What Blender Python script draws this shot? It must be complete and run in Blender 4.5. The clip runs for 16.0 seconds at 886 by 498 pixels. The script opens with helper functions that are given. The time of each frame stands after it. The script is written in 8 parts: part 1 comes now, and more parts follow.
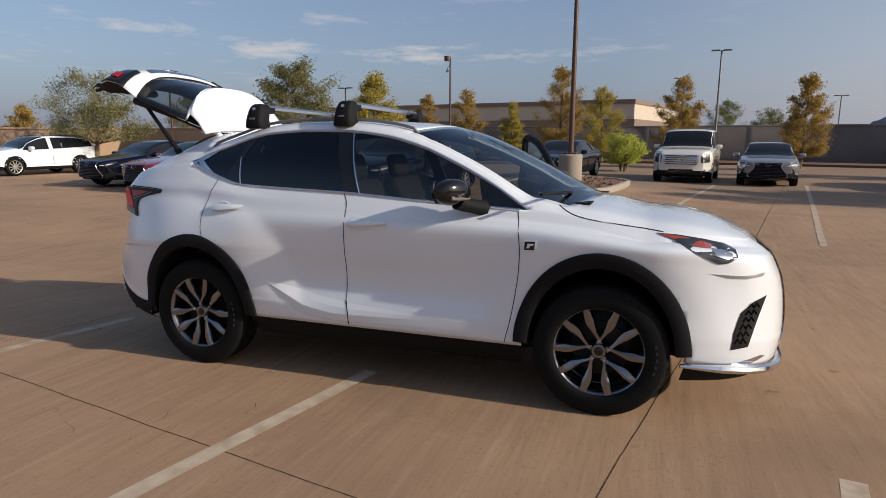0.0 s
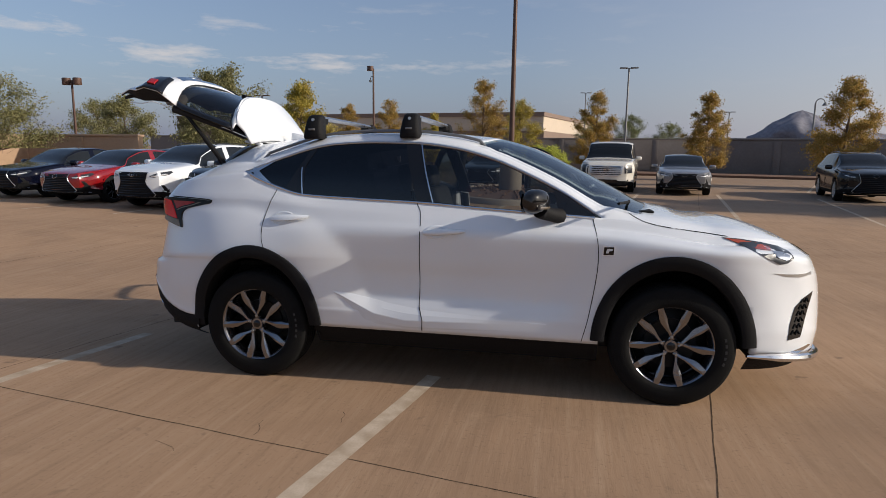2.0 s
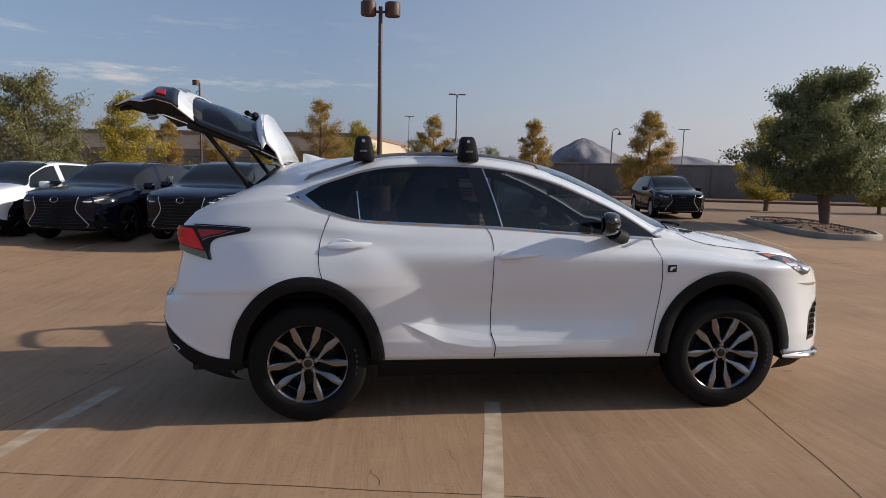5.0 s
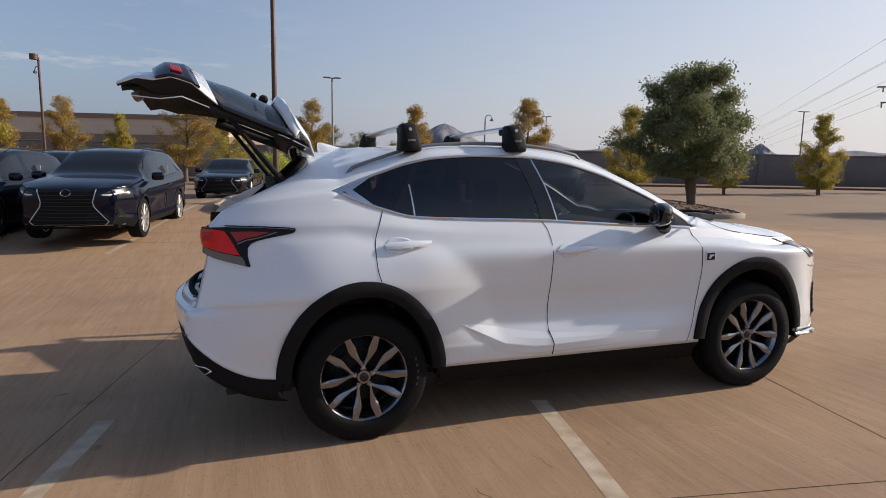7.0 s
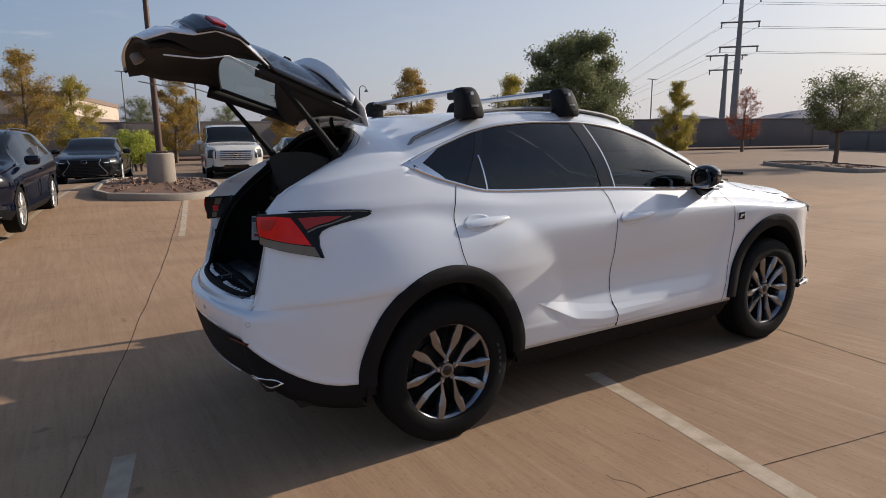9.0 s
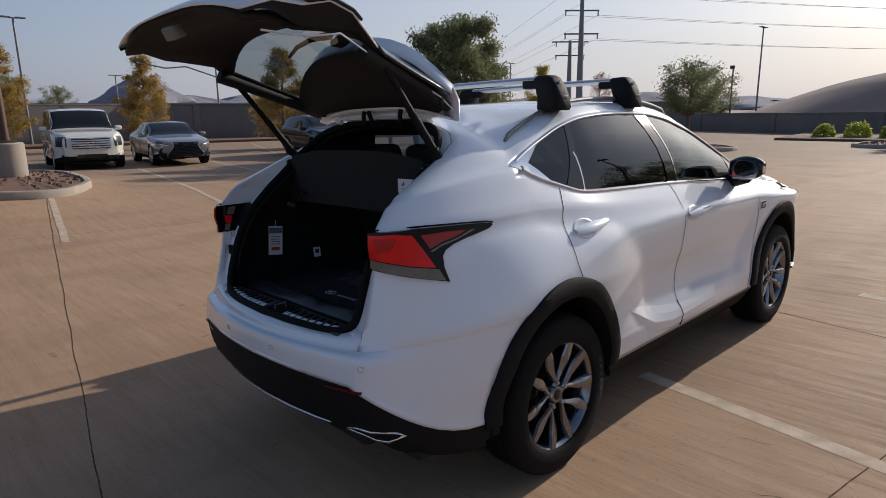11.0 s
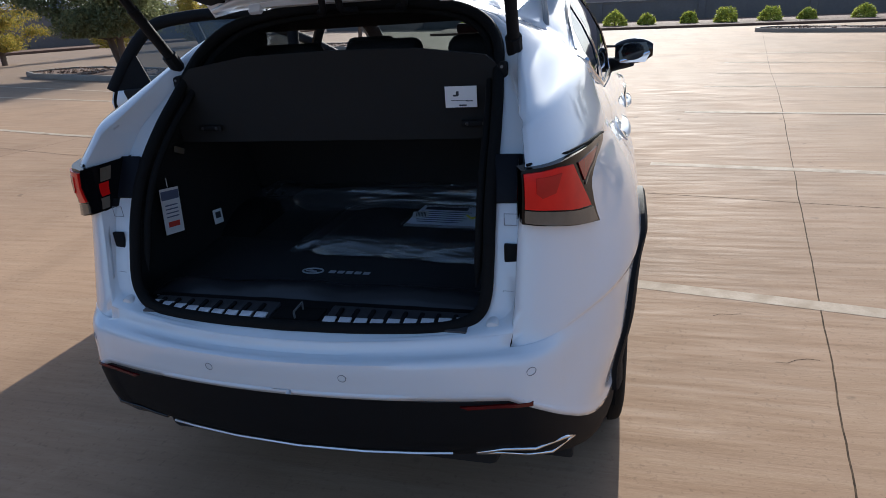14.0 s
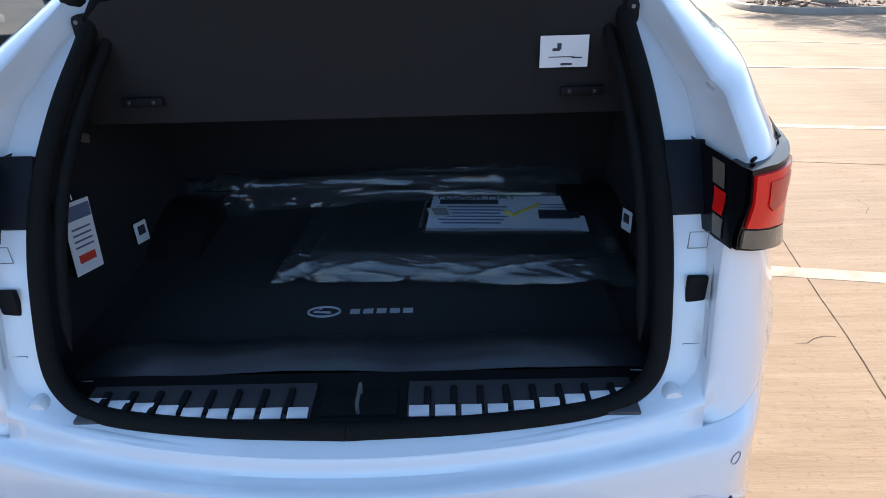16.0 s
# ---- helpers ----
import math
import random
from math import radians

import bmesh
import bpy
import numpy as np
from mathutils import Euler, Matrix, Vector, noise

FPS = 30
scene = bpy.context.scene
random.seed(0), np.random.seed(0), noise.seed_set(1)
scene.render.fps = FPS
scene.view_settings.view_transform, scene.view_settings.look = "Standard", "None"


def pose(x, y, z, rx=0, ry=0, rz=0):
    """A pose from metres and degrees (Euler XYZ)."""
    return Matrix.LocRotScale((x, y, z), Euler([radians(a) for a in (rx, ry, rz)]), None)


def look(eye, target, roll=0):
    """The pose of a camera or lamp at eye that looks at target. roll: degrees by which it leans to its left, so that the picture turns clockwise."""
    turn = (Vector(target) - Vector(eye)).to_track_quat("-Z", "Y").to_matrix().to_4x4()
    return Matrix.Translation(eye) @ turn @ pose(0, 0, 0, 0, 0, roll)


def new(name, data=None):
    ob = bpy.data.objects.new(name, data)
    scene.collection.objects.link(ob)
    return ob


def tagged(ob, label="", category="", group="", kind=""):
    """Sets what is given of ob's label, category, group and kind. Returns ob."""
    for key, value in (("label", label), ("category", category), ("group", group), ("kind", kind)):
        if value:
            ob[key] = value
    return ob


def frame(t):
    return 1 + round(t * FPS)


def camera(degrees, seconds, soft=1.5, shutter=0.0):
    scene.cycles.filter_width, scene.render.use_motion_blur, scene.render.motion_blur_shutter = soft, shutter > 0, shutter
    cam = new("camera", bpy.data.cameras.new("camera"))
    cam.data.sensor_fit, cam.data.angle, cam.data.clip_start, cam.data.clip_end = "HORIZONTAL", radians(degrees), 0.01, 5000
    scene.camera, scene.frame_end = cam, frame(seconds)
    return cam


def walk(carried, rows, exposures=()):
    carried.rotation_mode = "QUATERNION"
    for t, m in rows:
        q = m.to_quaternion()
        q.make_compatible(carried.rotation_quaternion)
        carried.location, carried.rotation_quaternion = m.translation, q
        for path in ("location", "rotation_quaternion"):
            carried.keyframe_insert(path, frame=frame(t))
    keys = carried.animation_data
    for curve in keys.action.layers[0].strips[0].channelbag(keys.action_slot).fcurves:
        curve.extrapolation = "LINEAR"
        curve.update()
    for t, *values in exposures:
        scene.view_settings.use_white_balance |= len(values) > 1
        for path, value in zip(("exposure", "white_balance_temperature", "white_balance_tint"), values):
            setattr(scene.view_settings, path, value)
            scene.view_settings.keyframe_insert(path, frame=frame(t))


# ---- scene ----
from mathutils.bvhtree import BVHTree

cam = camera(71.7, 16.0, 0.85)
# the lot is level far off; round the white car it dips a little
LEVEL = Vector((0.0166, -0.0218, 1.0)).rotation_difference(Vector((0, 0, 1))).to_matrix().to_4x4()
PATH = [
    (0, (1.628, -4.16, 1.414), (0.956, -2.302, 1.111), -0.3),
    (0.5, (1.383, -4.241, 1.414), (0.782, -2.359, 1.11), 1.9),
    (1, (1.147, -4.44, 1.421), (0.624, -2.533, 1.119), 0.1),
    (1.5, (0.934, -4.495, 1.426), (0.504, -2.563, 1.145), -1.1),
    (2, (0.702, -4.586, 1.427), (0.311, -2.645, 1.154), -0.0),
    (2.5, (0.484, -4.717, 1.438), (0.238, -2.752, 1.158), -0.7),
    (3, (0.277, -4.688, 1.457), (0.078, -2.709, 1.244), -1.0),
    (3.5, (-0.012, -4.745, 1.455), (-0.132, -2.759, 1.256), -1.1),
    (4, (-0.283, -4.738, 1.447), (-0.304, -2.752, 1.215), -0.1),
    (4.5, (-0.513, -4.624, 1.462), (-0.444, -2.638, 1.228), -1.0),
    (4.7, (-0.659, -4.608, 1.443), (-0.536, -2.622, 1.23), -0.3),
    (6.8, (-1.857, -4.197, 1.472), (-1.274, -2.299, 1.233), -1.8),
    (7, (-1.941, -4.106, 1.489), (-1.316, -2.223, 1.234), -0.3),
    (7.5, (-2.19, -3.982, 1.479), (-1.472, -2.13, 1.246), -2.0),
    (8, (-2.392, -3.77, 1.47), (-1.615, -1.955, 1.157), 0.0),
    (8.5, (-2.561, -3.542, 1.483), (-1.71, -1.759, 1.173), 0.4),
    (9, (-2.805, -3.375, 1.495), (-1.805, -1.678, 1.143), -2.1),
    (9.2, (-2.864, -3.274, 1.492), (-1.826, -1.605, 1.115), -1.2),
    (11.3, (-3.527, -2.256, 1.602), (-2.131, -0.903, 1.133), -2.7),
    (11.5, (-3.587, -2.175, 1.598), (-2.162, -0.873, 1.074), -2.5),
    (12, (-3.641, -1.825, 1.604), (-2.127, -0.658, 1.016), -3.0),
    (12.5, (-3.696, -1.546, 1.597), (-2.088, -0.531, 0.977), -3.1),
    (13, (-3.686, -1.256, 1.603), (-1.98, -0.497, 0.886), -3.6),
    (13.5, (-3.55, -1.059, 1.59), (-1.816, -0.386, 0.853), -4.5),
    (14, (-3.514, -0.818, 1.577), (-1.733, -0.311, 0.823), -4.2),
    (14.5, (-3.453, -0.587, 1.574), (-1.637, -0.263, 0.8), -2.4),
    (15, (-3.268, -0.444, 1.563), (-1.454, -0.188, 0.759), -1.6),
    (15.5, (-3.129, -0.271, 1.551), (-1.333, -0.143, 0.683), -2.0),
    (16, (-2.999, -0.181, 1.519), (-1.218, -0.146, 0.61), -1.8),
]
walk(cam, [(t, LEVEL @ look(eye, target, roll)) for t, eye, target, roll in PATH],
     [(0.0, 0.2, 6500, 10), (4.5, 0.2, 6500, 10), (7.0, 0.4, 6500, 10), (8.5, 0.42, 6500, 10), (9.0, 0.28, 6500, 10), (11.5, 0.15, 6150, 10), (12.5, 0.4, 6000, 10), (14.0, 0.72, 5750, 6), (14.5, 0.8, 5650, 4), (15.0, 1.1, 5600, 3), (15.5, 1.5, 5650, 2), (16.0, 1.9, 5800, 2)])

# ---- light ----
SUN_DIR = Vector((0.9165, -0.0335, 0.3987)).normalized()
sun = new("sun", bpy.data.lights.new("sun", "SUN"))
sun.data.energy, sun.data.angle, sun.data.color = 4.0, radians(0.6), (1.0, 0.90, 0.77)
sun.matrix_world = look((60, -6, 30), Vector((60, -6, 30)) - SUN_DIR)
world = bpy.data.worlds.new("sky")
scene.world = world
world.use_nodes = True


def build_sky():
    nt = world.node_tree
    nt.nodes.clear()
    out = nt.nodes.new("ShaderNodeOutputWorld")
    bg = nt.nodes.new("ShaderNodeBackground")
    sky = nt.nodes.new("ShaderNodeTexSky")
    sky.sky_type, sky.sun_disc = "NISHITA", False
    sky.sun_elevation, sky.sun_rotation = math.asin(SUN_DIR.z), math.atan2(SUN_DIR.x, SUN_DIR.y)
    sky.dust_density, sky.air_density, sky.ozone_density = 1.9, 1.0, 2.5
    co = nt.nodes.new("ShaderNodeTexCoord")
    mp = nt.nodes.new("ShaderNodeMapping")
    mp.inputs["Scale"].default_value = (2.2, 2.2, 11.0)
    no = nt.nodes.new("ShaderNodeTexNoise")
    no.inputs["Scale"].default_value, no.inputs["Detail"].default_value, no.inputs["Roughness"].default_value = 3.2, 7.0, 0.62
    ramp = nt.nodes.new("ShaderNodeValToRGB")
    ramp.color_ramp.elements[0].position, ramp.color_ramp.elements[1].position = 0.55, 0.70
    sep = nt.nodes.new("ShaderNodeSeparateXYZ")
    band = nt.nodes.new("ShaderNodeValToRGB")
    e = band.color_ramp.elements
    e[0].position, e[0].color = 0.06, (0, 0, 0, 1)
    e[1].position, e[1].color = 0.13, (1, 1, 1, 1)
    e2 = band.color_ramp.elements.new(0.24)
    e2.color = (0, 0, 0, 1)
    mul = nt.nodes.new("ShaderNodeMath")
    mul.operation = "MULTIPLY"
    mul2 = nt.nodes.new("ShaderNodeMath")
    mul2.operation, mul2.inputs[1].default_value = "MULTIPLY", 0.7
    mix = nt.nodes.new("ShaderNodeMix")
    mix.data_type = "RGBA"
    mix.inputs["B"].default_value = (5.0, 4.7, 4.6, 1)
    bg.inputs["Strength"].default_value = 0.115
    ln = nt.links.new
    ln(co.outputs["Generated"], mp.inputs["Vector"])
    ln(mp.outputs[0], no.inputs["Vector"])
    ln(no.outputs["Fac"], ramp.inputs["Fac"])
    ln(co.outputs["Generated"], sep.inputs[0])
    ln(sep.outputs["Z"], band.inputs["Fac"])
    ln(ramp.outputs["Color"], mul.inputs[0])
    ln(band.outputs["Color"], mul.inputs[1])
    ln(mul.outputs[0], mul2.inputs[0])
    west = nt.nodes.new("ShaderNodeMapRange")
    west.inputs["From Min"].default_value, west.inputs["From Max"].default_value = 0.15, -0.35
    west.inputs["To Min"].default_value, west.inputs["To Max"].default_value = 0.12, 1.0
    mul3 = nt.nodes.new("ShaderNodeMath")
    mul3.operation = "MULTIPLY"
    ln(sep.outputs["X"], west.inputs["Value"])
    ln(mul2.outputs[0], mul3.inputs[0])
    ln(west.outputs[0], mul3.inputs[1])
    ln(mul3.outputs[0], mix.inputs["Factor"])
    haze = nt.nodes.new("ShaderNodeValToRGB")
    h = haze.color_ramp.elements
    h[0].position, h[0].color = 0.0, (0.72, 0.72, 0.72, 1)
    h[1].position, h[1].color = 0.5, (0.12, 0.12, 0.12, 1)
    h2 = haze.color_ramp.elements.new(0.12)
    h2.color = (0.46, 0.46, 0.46, 1)
    veil = nt.nodes.new("ShaderNodeMix")
    veil.data_type = "RGBA"
    veil.inputs["B"].default_value = (1.76, 1.98, 2.98, 1)
    ln(sep.outputs["Z"], haze.inputs["Fac"])
    ln(haze.outputs["Color"], veil.inputs["Factor"])
    ln(sky.outputs[0], veil.inputs["A"])
    east = nt.nodes.new("ShaderNodeMapRange")
    east.inputs["From Min"].default_value, east.inputs["From Max"].default_value, east.inputs["To Max"].default_value = -0.1, 0.8, 1.0
    low = nt.nodes.new("ShaderNodeMath")
    low.operation = "MULTIPLY"
    glow = nt.nodes.new("ShaderNodeMix")
    glow.data_type = "RGBA"
    glow.inputs["B"].default_value = (5.6, 5.3, 5.3, 1)
    ln(sep.outputs["X"], east.inputs["Value"])
    ln(east.outputs[0], low.inputs[0])
    ln(haze.outputs["Color"], low.inputs[1])
    ln(low.outputs[0], glow.inputs["Factor"])
    ln(veil.outputs["Result"], glow.inputs["A"])
    ln(glow.outputs["Result"], mix.inputs["A"])
    ln(mix.outputs["Result"], bg.inputs["Color"])
    ln(bg.outputs[0], out.inputs["Surface"])


build_sky()


# ---- materials ----
def material(name, color, rough=0.5, metal=0.0, coat=0.0, spec=0.5, vary=0.0, scale=8.0, stretch=(1, 1, 1), bump=0.0, bump_scale=40.0, color2=None, fine=0.0, rough_vary=0.0, island=0.0, random_tint=0.0):
    """A principled material with noise at two scales, bump and wear in its roughness."""
    m = bpy.data.materials.new(name)
    m.use_nodes = True
    nt = m.node_tree
    b = nt.nodes["Principled BSDF"]
    b.inputs["Base Color"].default_value = (*color, 1)
    b.inputs["Roughness"].default_value, b.inputs["Metallic"].default_value = rough, metal
    b.inputs["Coat Weight"].default_value, b.inputs["Coat Roughness"].default_value = coat, 0.03
    b.inputs["Specular IOR Level"].default_value = spec
    ln = nt.links.new
    co = nt.nodes.new("ShaderNodeTexCoord")
    mp = nt.nodes.new("ShaderNodeMapping")
    mp.inputs["Scale"].default_value = stretch
    ln(co.outputs["Object"], mp.inputs["Vector"])

    def tex(s, detail=6.0):
        n = nt.nodes.new("ShaderNodeTexNoise")
        n.inputs["Scale"].default_value, n.inputs["Detail"].default_value = s, detail
        ln(mp.outputs[0], n.inputs["Vector"])
        return n

    def mix(a, bcol, fac, amount, blend="MIX"):
        x = nt.nodes.new("ShaderNodeMix")
        x.data_type, x.blend_type = "RGBA", blend
        mm = nt.nodes.new("ShaderNodeMapRange")
        mm.inputs["From Min"].default_value, mm.inputs["From Max"].default_value = 0.3, 0.7
        mm.inputs["To Max"].default_value = amount
        ln(fac, mm.inputs["Value"])
        ln(mm.outputs[0], x.inputs["Factor"])
        if a is None:
            x.inputs["A"].default_value = (*color, 1)
        else:
            ln(a, x.inputs["A"])
        x.inputs["B"].default_value = (*bcol, 1)
        return x.outputs["Result"]

    col = None
    if vary:
        n1 = tex(scale)
        dark = color2 or tuple(c * 0.6 for c in color)
        col = mix(None, dark, n1.outputs["Fac"], vary)
    if fine:
        n2 = tex(scale * 13.0, 3.0)
        col = mix(col, tuple(c * 0.55 for c in color), n2.outputs["Fac"], fine)
    if island or random_tint:
        g = nt.nodes.new("ShaderNodeNewGeometry" if island else "ShaderNodeObjectInfo")
        x = nt.nodes.new("ShaderNodeMix")
        x.data_type = "RGBA"
        mm = nt.nodes.new("ShaderNodeMath")
        mm.operation, mm.inputs[1].default_value = "MULTIPLY", island or random_tint
        ln(g.outputs["Random Per Island" if island else "Random"], mm.inputs[0])
        ln(mm.outputs[0], x.inputs["Factor"])
        if col is None:
            x.inputs["A"].default_value = (*color, 1)
        else:
            ln(col, x.inputs["A"])
        x.inputs["B"].default_value = (*(color2 or tuple(c * 0.5 for c in color)), 1)
        col = x.outputs["Result"]
    if col is not None:
        ln(col, b.inputs["Base Color"])
    if rough_vary:
        n3 = tex(scale * 2.3)
        mr = nt.nodes.new("ShaderNodeMapRange")
        mr.inputs["To Min"].default_value, mr.inputs["To Max"].default_value = rough - rough_vary, rough + rough_vary
        ln(n3.outputs["Fac"], mr.inputs["Value"])
        ln(mr.outputs[0], b.inputs["Roughness"])
    if bump:
        n4 = tex(bump_scale, 4.0)
        bp = nt.nodes.new("ShaderNodeBump")
        bp.inputs["Strength"].default_value, bp.inputs["Distance"].default_value = bump, 0.01
        ln(n4.outputs["Fac"], bp.inputs["Height"])
        ln(bp.outputs[0], b.inputs["Normal"])
    return m


def glass_material(name, tint, rough=0.0):
    """Tinted pane: see-through, with a gloss that grows towards grazing angles on both sides."""
    m = bpy.data.materials.new(name)
    m.use_nodes = True
    nt = m.node_tree
    nt.nodes.clear()
    out = nt.nodes.new("ShaderNodeOutputMaterial")
    tr = nt.nodes.new("ShaderNodeBsdfTransparent")
    tr.inputs[0].default_value = (*tint, 1)
    gl = nt.nodes.new("ShaderNodeBsdfGlossy")
    gl.inputs["Roughness"].default_value = rough
    gl.inputs["Color"].default_value = (0.9, 0.95, 1, 1)
    lw = nt.nodes.new("ShaderNodeLayerWeight")
    lw.inputs["Blend"].default_value = 0.5
    steep = nt.nodes.new("ShaderNodeMath")
    steep.operation = "POWER"
    steep.inputs[1].default_value = 4.5
    gloss = nt.nodes.new("ShaderNodeMath")
    gloss.operation = "MULTIPLY_ADD"
    gloss.inputs[1].default_value, gloss.inputs[2].default_value = 0.90, 0.05
    mx = nt.nodes.new("ShaderNodeMixShader")
    nt.links.new(lw.outputs["Facing"], steep.inputs[0])
    nt.links.new(steep.outputs[0], gloss.inputs[0])
    nt.links.new(gloss.outputs[0], mx.inputs[0])
    nt.links.new(tr.outputs[0], mx.inputs[1])
    nt.links.new(gl.outputs[0], mx.inputs[2])
    nt.links.new(mx.outputs[0], out.inputs[0])
    return m


def concrete_material():
    """Broom-finished tan concrete with streaks, stains and tyre polish."""
    m = bpy.data.materials.new("concrete")
    m.use_nodes = True
    nt = m.node_tree
    b = nt.nodes["Principled BSDF"]
    ln = nt.links.new
    co = nt.nodes.new("ShaderNodeTexCoord")

    def tex(scale, stretch, detail=5.0, turn=10.8, rough=0.55):
        mp = nt.nodes.new("ShaderNodeMapping")
        mp.inputs["Scale"].default_value = stretch
        mp.inputs["Rotation"].default_value = (0, 0, radians(turn))
        n = nt.nodes.new("ShaderNodeTexNoise")
        n.inputs["Scale"].default_value, n.inputs["Detail"].default_value, n.inputs["Roughness"].default_value = scale, detail, rough
        ln(co.outputs["Object"], mp.inputs["Vector"])
        ln(mp.outputs[0], n.inputs["Vector"])
        return n.outputs["Fac"]

    def blend(a, col, fac, lo, hi, amount):
        r = nt.nodes.new("ShaderNodeMapRange")
        r.inputs["From Min"].default_value, r.inputs["From Max"].default_value, r.inputs["To Max"].default_value = lo, hi, amount
        ln(fac, r.inputs["Value"])
        x = nt.nodes.new("ShaderNodeMix")
        x.data_type = "RGBA"
        ln(r.outputs[0], x.inputs["Factor"])
        if isinstance(a, tuple):
            x.inputs["A"].default_value = (*a, 1)
        else:
            ln(a, x.inputs["A"])
        x.inputs["B"].default_value = (*col, 1)
        return x.outputs["Result"]

    streak = tex(1.0, (2.0, 0.45, 1), 6.0, rough=0.7)
    grain = tex(1.0, (60, 5.0, 1), 6.0, rough=0.7)
    smear = tex(1.0, (20, 1.5, 1), 6.0, rough=0.7)
    c = blend((0.425, 0.270, 0.162), (0.30, 0.193, 0.120), tex(0.16, (1, 1, 1)), 0.35, 0.65, 0.8)
    c = blend(c, (0.22, 0.14, 0.088), streak, 0.50, 0.76, 0.24)
    c = blend(c, (0.17, 0.108, 0.07), smear, 0.48, 0.70, 0.22)
    c = blend(c, (0.50, 0.36, 0.24), tex(1.0, (14, 0.8, 1), 4.0, 11.5), 0.52, 0.72, 0.26)
    c = blend(c, (0.52, 0.36, 0.23), streak, 0.48, 0.28, 0.16)
    c = blend(c, (0.20, 0.125, 0.075), grain, 0.48, 0.70, 0.20)
    c = blend(c, (0.13, 0.085, 0.055), tex(45.0, (1, 1, 1), 3.0), 0.58, 0.72, 0.30)
    c = blend(c, (0.16, 0.105, 0.07), tex(0.55, (1, 1, 1), 3.0), 0.56, 0.76, 0.50)
    c = blend(c, (0.25, 0.155, 0.092), tex(1.0, (0.35, 1.3, 1), 4.0), 0.50, 0.70, 0.45)
    c = blend(c, (0.52, 0.35, 0.22), tex(2.2, (1, 1, 1), 5.0, rough=0.7), 0.58, 0.74, 0.30)
    c = blend(c, (0.19, 0.122, 0.078), tex(1.0, (5.0, 0.35, 1), 5.0, 11.2, 0.65), 0.54, 0.72, 0.22)
    place = nt.nodes.new("ShaderNodeVectorMath")
    place.operation = "DOT_PRODUCT"
    place.inputs[1].default_value = (0.55, 0.83, 0.0)
    ln(co.outputs["Object"], place.inputs[0])
    c = blend(c, (0.225, 0.165, 0.120), place.outputs["Value"], 11.5, 15.0, 0.62)
    c = blend(c, (0.10, 0.07, 0.05), tex(5.5, (1, 1, 1), 2.0), 0.70, 0.78, 0.5)
    ln(c, b.inputs["Base Color"])
    r = nt.nodes.new("ShaderNodeMapRange")
    r.inputs["To Min"].default_value, r.inputs["To Max"].default_value = 0.66, 0.93
    r.inputs["From Min"].default_value, r.inputs["From Max"].default_value = 0.32, 0.66
    ln(smear, r.inputs["Value"])
    ln(r.outputs[0], b.inputs["Roughness"])
    b.inputs["Specular IOR Level"].default_value = 0.18
    bp = nt.nodes.new("ShaderNodeBump")
    bp.inputs["Strength"].default_value, bp.inputs["Distance"].default_value = 0.16, 0.008
    both = nt.nodes.new("ShaderNodeMath")
    both.operation = "ADD"
    ln(grain, both.inputs[0])
    ln(smear, both.inputs[1])
    ln(both.outputs[0], bp.inputs["Height"])
    ln(bp.outputs[0], b.inputs["Normal"])
    return m


PAINT = material("white_paint", (0.74, 0.765, 0.795), 0.26, coat=1.0, vary=0.04, scale=2.0)
BLACK_TRIM = material("black_trim", (0.010, 0.010, 0.011), 0.65, spec=0.14, bump=0.25, bump_scale=500, vary=0.3, scale=30)
BLACK_GLOSS = material("black_gloss", (0.006, 0.006, 0.007), 0.10, coat=0.25, spec=0.4)
CABIN = material("dark_cabin", (0.010, 0.009, 0.009), 0.8, bump=0.2, bump_scale=300, vary=0.3, scale=20)
CARPET = material("dark_carpet", (0.013, 0.013, 0.0135), 0.95, bump=0.6, bump_scale=900, vary=0.4, scale=40)
RED_SEAT = material("red_leather", (0.34, 0.03, 0.022), 0.5, bump=0.15, bump_scale=150, vary=0.2, scale=15)
CHROME = material("chrome", (0.75, 0.75, 0.76), 0.12, 1.0)
SATIN = material("satin_aluminium", (0.55, 0.56, 0.58), 0.3, 1.0, rough_vary=0.08)
ALLOY = material("dark_alloy", (0.24, 0.24, 0.255), 0.20, 0.95, coat=0.4, rough_vary=0.05)
RUBBER = material("tyre_rubber", (0.008, 0.008, 0.008), 0.8, spec=0.15, bump=0.3, bump_scale=200, vary=0.4, scale=25)
RED_LENS = material("red_lens", (0.74, 0.009, 0.008), 0.25, coat=0.2, spec=0.25, vary=0.3, scale=20, color2=(0.40, 0.006, 0.006))
CLEAR_LENS = material("clear_lens", (0.17, 0.14, 0.105), 0.2, coat=0.3, spec=0.3, vary=0.5, scale=30)
AMBER = material("amber_lens", (0.34, 0.05, 0.015), 0.15, coat=1.0)
HEADLAMP = material("headlamp", (0.035, 0.04, 0.05), 0.3, 0.0, coat=0.3, spec=0.3, vary=0.6, scale=18, color2=(0.012, 0.012, 0.015))
LAMP_CLEAR = material("lamp_reflector", (0.22, 0.26, 0.34), 0.35, 0.3, coat=0.3, vary=0.5, scale=30)
GAP = material("panel_gap", (0.01, 0.01, 0.01), 0.9, spec=0.1)
GLASS = glass_material("tinted_glass", (0.26, 0.28, 0.28))
GLASS_DARK = glass_material("privacy_glass", (0.03, 0.03, 0.034))
GLASS_REAR = glass_material("rear_glass", (0.36, 0.39, 0.39))
SCREEN = glass_material("windscreen_glass", (0.35, 0.42, 0.42))
PAPER = material("paper", (0.75, 0.74, 0.74), 0.6, vary=0.1, scale=30)
